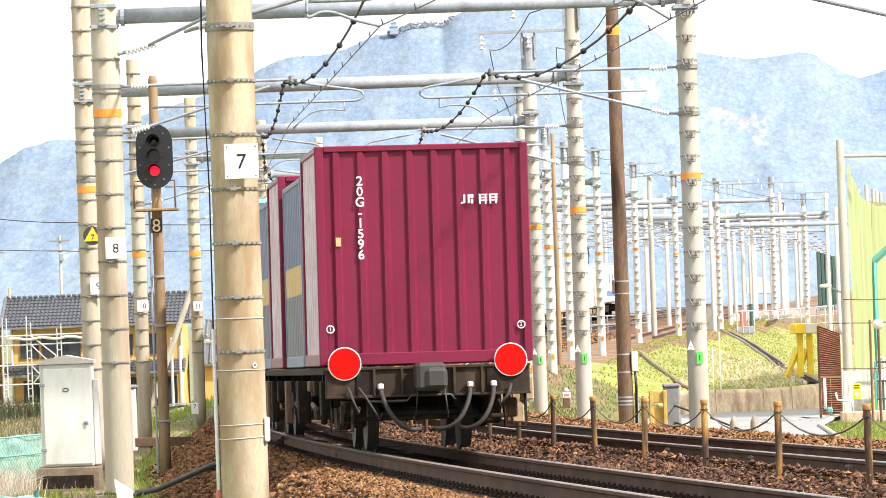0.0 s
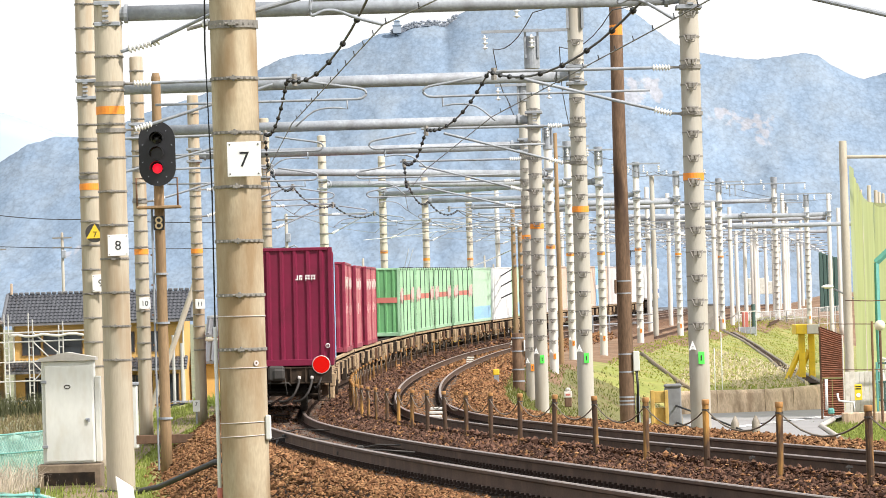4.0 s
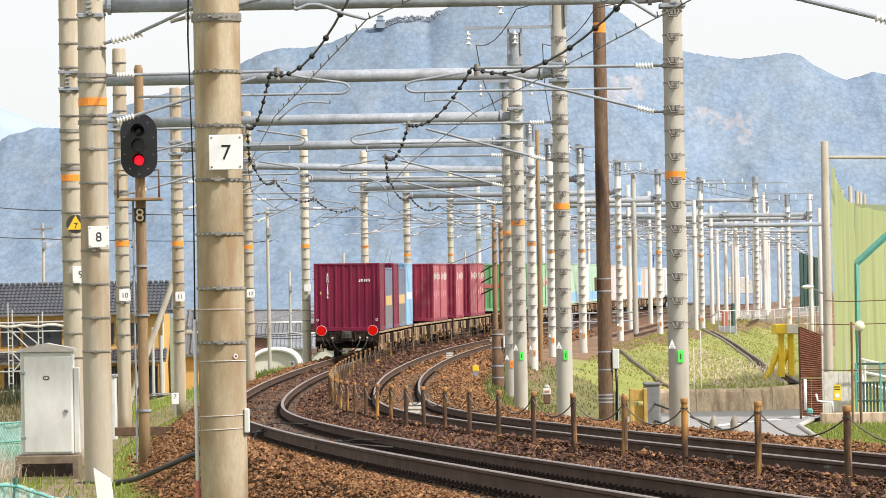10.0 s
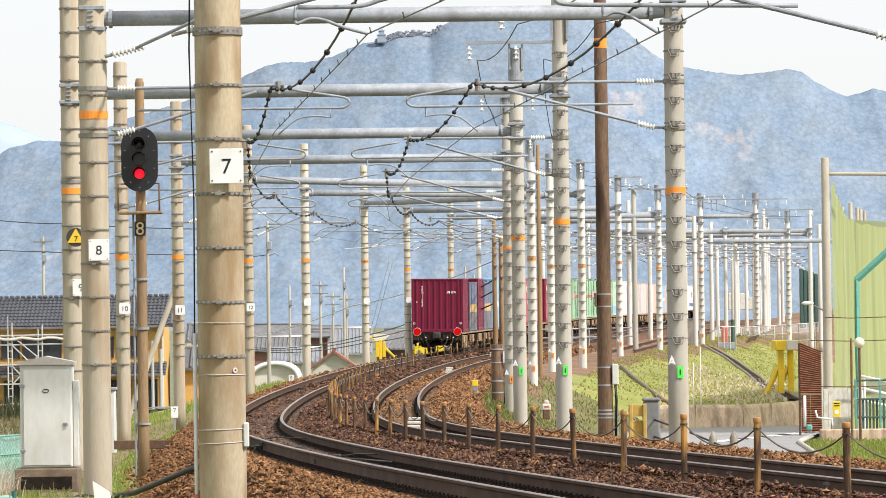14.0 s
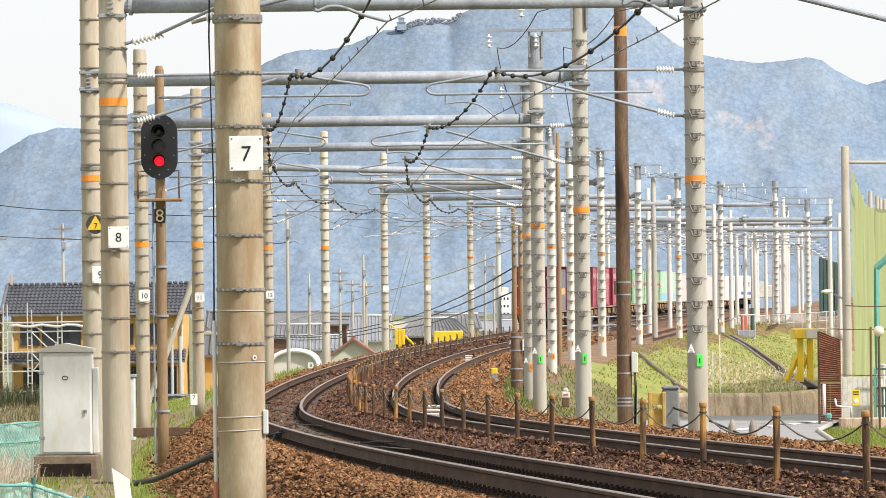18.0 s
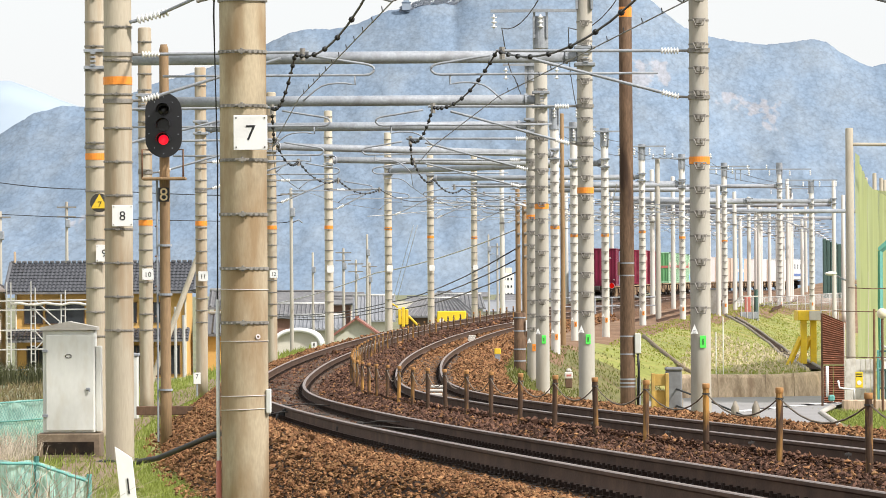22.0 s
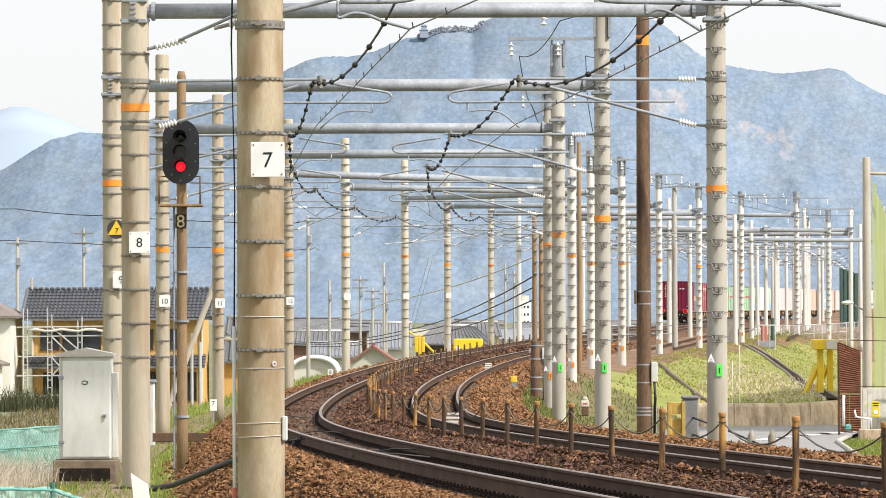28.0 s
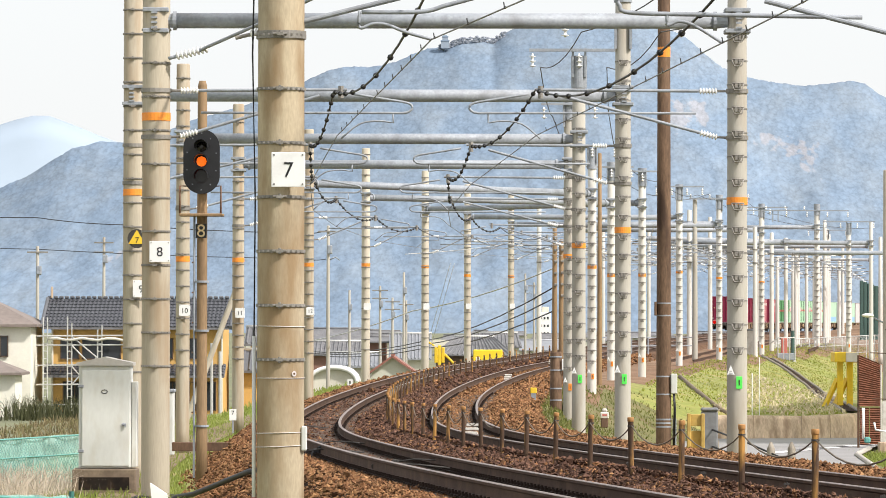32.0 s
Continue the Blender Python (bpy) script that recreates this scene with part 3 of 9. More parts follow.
def step_iron(r, parent, z):
    """A folding step on a strap, seen from the track side."""
    key = ("step", round(r, 3))
    m = Matrix.Translation((0, 0, z))
    if key in PROTO:
        return share("step", PROTO[key], parent, m)
    bm = bmesh.new()
    n = 18
    ring = []
    for zz, rr in ((-0.012, r + 0.006), (0.012, r + 0.006)):
        ring.append([bm.verts.new((rr * math.cos(6.2832 * j / n), rr * math.sin(6.2832 * j / n), zz)) for j in range(n)])
    for j in range(n):
        bm.faces.new((ring[0][j], ring[0][(j + 1) % n], ring[1][(j + 1) % n], ring[1][j]))
    y = -r - 0.03
    tube(bm, [(-0.10, y, 0.02), (-0.06, y - 0.03, -0.09), (0.06, y - 0.03, -0.09), (0.10, y, 0.02)], 0.012, 5)
    tube(bm, [(-0.10, y, 0.02), (0.10, y, 0.02)], 0.012, 5)
    box(bm, -0.02, y, -0.02, 0.05, 0.03, 0.07)
    box(bm, 0.035, y, -0.02, 0.03, 0.03, 0.07)
    PROTO[key] = part("step", bm, BAND_STEEL, parent)
    PROTO[key].matrix_basis = m
    return PROTO[key]


def shaft(parent, r0, r1, h, mat, sink=0.6, label=""):
    bm = bmesh.new()
    lathe(bm, [(r0, -sink), (r0, 0), ((r0 + r1) / 2, h / 2), (r1, h - 0.03), (r1 - 0.02, h)], 24)
    return part("shaft", bm, mat, parent, label)


def left_pole(x, y, z, top, d, number, plate_z=None, plate=0.0, orange=None, spacing=0.385, start=1.14):
    p = thing("catenary_pole", pose(x, y, z), "round concrete overhead-line pole with steel straps and a white number plate", "pole", "overhead line poles")
    h = top - z
    shaft(p, d / 2, d / 2 * 0.96, h, CONCRETE if number == "7" else CONCRETE_MID if y < 170 else CONCRETE_WARM)
    zz = start - z
    while zz < h - 0.2:
        hoop(d / 2, p, zz)
        zz += spacing
    if plate:
        number_plate(p, number, plate, plate * 1.03, Matrix.Translation((d * 0.18 + (0.11 if number == "9" else 0), -d / 2 - 0.068, plate_z - z)))
    if orange:
        bm = bmesh.new()
        rod(bm, (0, 0, orange - z - 0.065), (0, 0, orange - z + 0.065), d / 2 + 0.004, n=24)
        part("orange_band", bm, ORANGE, p, "orange reflective band")
    return p


def right_pole(x, y, z, top, d, orange=None, tags=True, spacing=0.39, tag_z=1.2, tag_mat=None):
    p = thing("catenary_pole", pose(x, y, z), "pale concrete overhead-line pole with steel steps and warning tags", "pole", "overhead line poles")
    h = top - z
    # from 150 m on the pole takes the concrete with painted haze
    shaft(p, d / 2, d / 2 * 0.92, h, CONCRETE_PALE if y < 150 else CONCRETE_HAZE)
    zz = tag_z + 0.35
    while zz < h - 1.6:
        step_iron(d / 2 * 0.98, p, zz)
        zz += spacing
    if orange:
        bm = bmesh.new()
        rod(bm, (0, 0, orange - z - 0.06), (0, 0, orange - z + 0.06), d / 2 + 0.004, n=24)
        part("orange_band", bm, ORANGE, p, "orange reflective band")
    if tags:
        bm = bmesh.new()
        v = [bm.verts.new(q) for q in ((-0.062, 0, -0.07), (0.062, 0, -0.07), (0, 0, 0.085))]
        f = bm.faces.new(v)
        r = bmesh.ops.extrude_face_region(bm, geom=[f])
        bmesh.ops.translate(bm, vec=(0, 0.01, 0), verts=[g for g in r["geom"] if isinstance(g, bmesh.types.BMVert)])
        o = part("warning_triangle", bm, WHITE_PAINT, p, "white triangular warning tag")
        o.matrix_basis = Matrix.Translation((-d * 0.33, -d / 2 - 0.03, tag_z))
        for k in range(2):
            b2 = bmesh.new()
            box(b2, 0, 0, 0, 0.055 - 0.02 * k, 0.006, 0.010)
            s = part("bar_mark", b2, GALV, o)
            s.matrix_basis = Matrix.Translation((0, -0.006, -0.055 + 0.04 * k))
        bm = bmesh.new()
        box(bm, 0, 0, 0, 0.10, 0.008, 0.20, 0.003)
        o = part("colour_tag", bm, tag_mat or LIME, p, "bright tag with a dark mark")
        o.matrix_basis = Matrix.Translation((d * 0.08, -d / 2 - 0.012, tag_z - 0.2))
        b2 = bmesh.new()
        box(b2, 0, 0, 0, 0.018, 0.006, 0.09)
        s = part("bar_mark", b2, DARK_STEEL, o)
        s.matrix_basis = Matrix.Translation((0, -0.006, 0))
    bm = bmesh.new()
    rod(bm, (0, 0, h - 0.75), (0, 0, h + 0.02), d / 2 + 0.02, n=20)
    part("steel_cap", bm, GALV, p)
    return p


def beam(xa, ya, xb, yb, z, r=0.125, gap_a=0.55, gap_b=0.36):
    """Tubular portal beam with clamps on its two poles."""
    a, b = Vector((xa, ya, z)), Vector((xb, yb, z))
    d = (b - a).normalized()
    p = thing("portal_beam", Matrix.Translation((a + b) / 2), "galvanised tubular beam spanning both tracks between two poles", "portal beam", "portal beams")
    mid = (a + b) / 2
    la, lb = a + d * gap_a - mid, b - d * gap_b - mid
    bm = bmesh.new()
    rod(bm, la, lb, r, n=18)
    for f in bm.faces:
        f.smooth = len(f.verts) == 4
    part("beam_tube", bm, GALV, p)
    for e, s in ((la, -1), (lb, 1)):
        bm = bmesh.new()
        rod(bm, e - d * 0.03, e + d * 0.03, r + 0.03, n=16)
        part("flange", bm, GALV, p)
    for e, s in ((a - mid, 1), (b - mid, -1)):
        bm = bmesh.new()
        g = (gap_a if s == 1 else gap_b)
        rod(bm, e + s * d * 0.15, e + s * d * g, r * 0.8, r, n=12)
        box(bm, e.x, e.y, e.z + 0.17, 0.42, 0.46, 0.07, 0.01)
        box(bm, e.x, e.y, e.z - 0.17, 0.42, 0.46, 0.07, 0.01)
        for k in (-0.12, -0.04, 0.04, 0.12):
            box(bm, e.x - s * 0.02, e.y - 0.23, e.z + k, 0.10, 0.04, 0.03)
        part("pole_clamp", bm, GALV, p)
    return p


def insulator(bm, a, b, r=0.055, sheds=6):
    a, b = Vector(a), Vector(b)
    d = b - a
    q = Matrix.Translation(a) @ d.to_track_quat("Z", "Y").to_matrix().to_4x4()
    prof = [(0.02, 0)]
    L = d.length
    for i in range(sheds):
        z = L * (i + 0.3) / sheds
        prof += [(0.028, z - L * 0.05), (r, z), (r, z + L * 0.035), (0.028, z + L * 0.06)]
    prof.append((0.02, L))
    n0 = len(bm.verts)
    lathe(bm, prof, 10)
    bm.verts.ensure_lookup_table()
    bmesh.ops.transform(bm, matrix=q, verts=bm.verts[n0:])
    return bm


def rounded(pts, n=5):
    """A smooth line through the points."""
    q = [Vector(p) for p in pts]
    q = [2 * q[0] - q[1]] + q + [2 * q[-1] - q[-2]]
    out = []
    for a, b, c, d in zip(q, q[1:], q[2:], q[3:]):
        for i in range(n):
            t = i / n
            out.append(0.5 * (2 * b + (c - a) * t + (2 * a - 5 * b + 4 * c - d) * t * t + (3 * b - a - 3 * c + d) * t ** 3))
    return out + [q[-2]]


def cantilever(px, py, tx, ty, zm, zc, side, d=0.34):
    """Hinged bracket from a pole at px carrying the wires at tx. side: +1 when the pole stands right of the wire."""
    c = thing("cantilever_bracket", pose(px, py, zm), "galvanised tube bracket with white insulators holding the overhead wires", "bracket", "cantilever brackets")
    s = -side
    e = px + s * (d / 2)          # face of the pole
    L = abs(tx - e)

    def g(f, z, y=0.0):
        # f metres from the pole face towards the wire
        return Vector((e + s * f - px, y + (ty - py) * f / max(L, 0.1), z - zm))
    for name, z0, z1, reach in (("top_tube", zm, zm + 0.02, L + 0.1), ("brace_tube", zc + 0.02, zm - 0.08, L - 0.35)):
        bm = bmesh.new()
        a, b = g(0.12, z0), g(reach, z1)
        w = (b - a).normalized()
        rod(bm, a + w * 0.34, b, 0.026, n=8)
        part(name, bm, GALV, c)
        bm = bmesh.new()
        insulator(bm, a + w * 0.04, a + w * 0.34)
        part("insulator", bm, PORCELAIN, c, "ribbed white porcelain insulator")
        bm = bmesh.new()
        rod(bm, g(-0.05, z0), a + w * 0.05, 0.02, n=6)
        rod(bm, Vector((0, 0, z0 - zm - 0.035)), Vector((0, 0, z0 - zm + 0.035)), d / 2 + 0.016, n=18)
        part("hinge_clamp", bm, BAND_STEEL, c)
    # looped arm and curved steady arm
    zl = zc + 0.42
    bm = bmesh.new()
    pts = [g(0.5, zl), g(L + 0.6, zl), g(L + 1.02, zl), g(L + 1.13, zl + 0.04), g(L + 1.16, zl + 0.10), g(L + 1.08, zl + 0.165), g(L + 0.75, zm - 0.14), g(L + 0.2, zm - 0.05)]
    tube(bm, rounded(pts, 3), 0.023, 6)
    part("looped_arm", bm, GALV, c)
    bm = bmesh.new()
    tube(bm, [g(L + 0.85, zl)] + rounded([g(L + 0.85, zl - 0.16), g(L + 0.62, zl - 0.13), g(L + 0.3, zl - 0.18), g(L, zc)], 3), 0.016, 6)
    part("steady_arm", bm, GALV, c)
    bm = bmesh.new()
    rod(bm, g(L, zm - 0.12), g(L, zm + 0.08), 0.045, n=8)
    part("wire_clamp", bm, BAND_STEEL, c)
    return c


# number, x, y, foot, top, diameter
LEFT = [('7', -2.064, 46.4, -0.35, 9.6, 0.487),
        ('8', -5.31, 73.6, -0.78, 9.0, 0.465),
        ('9', -7.04, 91.2, -0.6, 8.9, 0.41),
        ('10', -7.2, 108.8, -0.4, 8.42, 0.335),
        ('11', -6.9, 128.0, -0.3, 8.4, 0.335),
        ('12', -5.88, 153.6, -0.22, 8.8, 0.335),
        ('13', -4.52, 176.0, 0.02, 9.04, 0.335),
        ('14', -2.55, 203.2, 0.15, 9.11, 0.335),
        ('15', -0.71, 222.4, 0.2, 9.1, 0.335),
        ('16', 1.57, 243.2, 0.35, 9.2, 0.335)]
PLATES = {"7": (3.70, 0.345), "8": (3.31, 0.335), "9": (2.85, 0.33), "10": (2.48, 0.27), "11": (2.48, 0.27), "12": (2.62, 0.27), "13": (2.87, 0.27), "14": (3.0, 0.27), "15": (3.1, 0.27), "16": (3.2, 0.27)}
ORANGES = {"8": 5.51, "9": 4.80, "10": 3.72, "11": 3.98, "12": 4.2, "13": 4.5, "14": 4.79, "15": 4.62, "16": 4.80}
STRAPS = {"7": (1.76, 0.555), "8": (1.45, 0.548), "9": (1.18, 0.487), "10": (1.14, 0.385), "11": (1.18, 0.335)}      # lowest strap, spacing
for num, x, y, foot, top, d in LEFT:
    pz, pw = PLATES[num]
    start, spacing = STRAPS.get(num, (1.2, 0.40))
    left_pole(x, y, foot, top, d, num if int(num) < 13 else "", pz, pw, ORANGES.get(num), spacing, start)
RIGHT = [(4.15, 73.6, -0.05, 9.2, 0.335, 4.15),
        (2.84, 91.2, -0.2, 9.4, 0.33, 4.05),
        (2.33, 108.8, -0.4, 8.6, 0.335, 4.05),
        (2.47, 128.0, -0.5, 8.7, 0.33, 4.1),
        (4.01, 164.8, -0.6, 8.6, 0.335, 4.28),
        (5.26, 184.0, -0.3, 8.8, 0.33, 4.2),
        (6.8, 192.0, -0.2, 8.82, 0.335, 4.3),
        (9.7, 222.4, -0.1, 9.09, 0.335, 4.8),
        (12.59, 240.0, 0.0, 9.1, 0.335, 4.7),
        (16.12, 260.8, 0.1, 9.2, 0.335, 4.7),
        (22.62, 305.5, 0.0, 10.4, 0.39, None),
        (23.99, 296.0, 0.0, 8.9, 0.335, None),
        (16.02, 305.5, 0.1, 9.4, 0.335, None)]
for i, (x, y, foot, top, d, oz) in enumerate(RIGHT):
    right_pole(x, y, foot, top, d, oz, tag_z=(1.45 if i < 3 else 1.1), tag_mat=(LIME if i < 3 else ORANGE))
for num, x, y, foot, top, d in LEFT[1:]:
    i = int(num) - 8
    z = (7.08, 6.76, 6.62, 6.69, 6.96, 7.13, 7.37, 7.5, 7.6)[i]
    xr, yr = RIGHT[i][0], RIGHT[i][1]
    beam(x, y, xr, yr, z, gap_a=0.3)
    zr = line_z(y)
    zm, zc = zr + 5.72, zr + 4.94
    cantilever(x, y, line_x(y) - 0.15, y, zm, zc, -1, d)
    if i < 4:
        cantilever(xr, yr, line_x(yr) + GAP - 0.2, yr, zm, zc, 1, RIGHT[i][4])


def near_bracket(x, tubes, top, d):
    """The bracket of one of the two nearest poles: brace with its insulator, looped arm, curved steady arm."""
    c = thing("cantilever_bracket", pose(x, 46.4, 0), "galvanised tube bracket with white insulators holding the overhead wires", "bracket", "cantilever brackets")
    for name, r, pts in tubes:
        bm = bmesh.new()
        tube(bm, rounded([(px - x, py, pz) for px, py, pz in pts]), r * 1.15, 8)
        part(name, bm, GALV, c)
    (ax, az), (bx, bz) = top
    a, b = Vector((ax - x, 0, az)), Vector((bx - x, 0, bz))
    w = (b - a).normalized()
    bm = bmesh.new()
    rod(bm, a + w * 0.34, b, 0.027, n=10)
    part("brace_tube", bm, GALV, c)
    bm = bmesh.new()
    insulator(bm, a + w * 0.04, a + w * 0.34)
    part("insulator", bm, PORCELAIN, c, "ribbed white porcelain insulator")
    bm = bmesh.new()
    rod(bm, a - w * 0.12, a + w * 0.05, 0.02, n=8)
    rod(bm, (0, 0, az - 0.04), (0, 0, az + 0.04), d / 2 + 0.016, n=18)
    part("hinge_clamp", bm, BAND_STEEL, c)
    return c


near_bracket(-2.064, (
    ("looped_arm", 0.020, ((-1.24, 0, 5.33), (-0.63, 0, 5.335), (-0.37, 0, 5.40), (0.0, 0, 5.50), (0.3, 0, 5.58))),
    ("steady_arm", 0.015, ((-1.26, 0, 5.34), (-1.26, 0, 5.17), (-1.12, 0, 5.21), (-0.98, 0, 5.20), (-0.77, 0, 5.12), (-0.52, 0, 5.05)))),
    ((-2.42, 5.09), (0.3, 5.76)), 0.487)
right_pole(5.31, 46.4, 0.0, 9.4, 0.335)
near_bracket(5.31, (
    ("looped_arm", 0.020, ((3.9, 0, 5.28), (2.13, 0, 5.31), (1.50, 0, 5.33), (1.41, 0, 5.40), (1.39, 0, 5.48), (1.50, 0, 5.56), (2.9, 0, 5.60))),
    ("steady_arm", 0.015, ((1.90, 0, 5.32), (1.90, 0, 5.20), (2.00, 0, 5.235), (2.10, 0, 5.225), (2.24, 0, 5.16), (2.46, 0, 5.02)))),
    ((5.02, 4.90), (2.9, 5.45)), 0.335)

# ---- overhead wires ----
def wire_run(name, pts, r, mat, label, sag=0.0, n=6, balls=None):
    w = thing(name, Matrix(), label, "overhead wire", "overhead wires")
    bm = bmesh.new()
    line = []
    for a, b in zip(pts, pts[1:]):
        for i in range(n):
            t = i / n
            p = Vector(a).lerp(Vector(b), t)
            p.z -= (sag[min(len(line) // n, 1)] if isinstance(sag, tuple) else sag) * 4 * t * (1 - t)
            line.append(p)
    line.append(Vector(pts[-1]))
    tube(bm, line, r, 5)
    part("wire", bm, mat, w)
    return w


SUPPORT_Y = [19.2, 46.4, 73.6, 91.2, 108.8, 128.0, 153.6, 176.0, 203.2, 222.4, 243.2, 272.0, 304.0, 344.0, 392.0, 448.0]
# the first spans, nearest the camera, then on from support to support
CONTACT = {-0.15: [(2.2, 30.0, 5.10), (-0.52, 46.4, 5.05), (-2.36, 73.6, 5.21)], GAP - 0.2: [(3.4, 30.0, 4.90), (2.45, 46.4, 5.01), (0.89, 73.6, 5.22)]}
MESSENGER = {-0.15: [(-0.40, 46.4, 5.90), (-2.42, 73.6, 5.93)], GAP - 0.2: [(2.50, 46.4, 5.60), (0.87, 73.6, 5.96)]}
for base in (-0.15, GAP - 0.2):
    CONTACT[base] += [rail_point(y, base, 4.94) for y in SUPPORT_Y[3:]]
    MESSENGER[base] += [rail_point(y, base, 5.72) for y in SUPPORT_Y[3:]]
    wire_run("contact_wire", CONTACT[base], 0.008, WIRE, "grooved copper contact wire above the track", 0.0)
    wire_run("messenger_wire", MESSENGER[base], 0.016, WIRE_DARK, "dark messenger wire carrying the contact wire", (0.48, 0.30), 10)
    clips = thing("wire_clips", Matrix(), "small dropper clips standing on the contact wire", "wire clip", "wire clips")
    for k in range(20):
        y = 31.5 + 2.1 * k
        x, z = (float(np.interp(y, [q[1] for q in CONTACT[base][:3]], [q[i] for q in CONTACT[base][:3]])) for i in (0, 2))
        bm = bmesh.new()
        rod(bm, (x, y, z - 0.01), (x - 0.012, y, z + 0.055), 0.006, n=6)
        box(bm, x, y, z + 0.004, 0.022, 0.04, 0.022)
        part("clip", bm, WIRE_DARK, clips)
    wire_run("messenger_wire", [rail_point(19.2, base, 5.9), MESSENGER[base][0]], 0.016, WIRE_DARK, "dark messenger wire carrying the contact wire", 0.3, 10)

# ---- train ----
ARC_Y = np.linspace(14, 890, 2600)
ARC_X = np.array([line_x(y) for y in ARC_Y])
ARC_Z = np.array([line_z(y) for y in ARC_Y])
ARC_S = np.concatenate([[0], np.cumsum(np.sqrt(np.diff(ARC_X) ** 2 + np.diff(ARC_Y) ** 2))])


def on_line(s):
    return Vector((float(np.interp(s, ARC_S, ARC_X)), float(np.interp(s, ARC_S, ARC_Y)), float(np.interp(s, ARC_S, ARC_Z))))


# where the rear end of the train stands: seconds, distance ahead
TAIL_T = [0, 1, 2, 3, 4.5, 6, 7.5, 9, 11, 13, 15, 17, 19, 21, 23, 24.5, 26.5, 29, 32]
TAIL_Y = [51.9, 63.6, 75.5, 86.4, 101.4, 118.1, 136.0, 156.0, 179.5, 202.4, 223.7, 244.0, 267.2, 291.2, 314.4, 331.2, 355.2, 394.4, 439.2]
TMM = None


def tail_s(t):
    global TMM
    if TMM is None:
        TMM = natural(TAIL_T, TAIL_Y)
    i = min(max(int(np.searchsorted(TAIL_T, t)) - 1, 0), len(TAIL_T) - 2)
    h = TAIL_T[i + 1] - TAIL_T[i]
    a, b = (TAIL_T[i + 1] - t) / h, (t - TAIL_T[i]) / h
    y = a * TAIL_Y[i] + b * TAIL_Y[i + 1] + ((a ** 3 - a) * TMM[i] + (b ** 3 - b) * TMM[i + 1]) * h * h / 6
    return float(np.interp(y, ARC_Y, ARC_S))


ROLLING = []      # (thing, distance of its middle ahead of the tail, half the spacing of its bogies, its pose on its wagon)


def car_pose(t, mid, half):
    s = tail_s(t) + mid
    a, b = on_line(s - half), on_line(s + half)
    d = b - a
    yaw = math.atan2(-d.x, d.y)
    tilt = math.atan2(d.z, math.hypot(d.x, d.y))
    return Matrix.Translation((a + b) / 2) @ Matrix.Rotation(yaw, 4, "Z") @ Matrix.Rotation(tilt, 4, "X") @ Matrix.Rotation(CANT - 0.012, 4, "Y") @ Matrix.Translation((0.035, 0, 0.025))


CAR = 20.4
DECK = 1.0


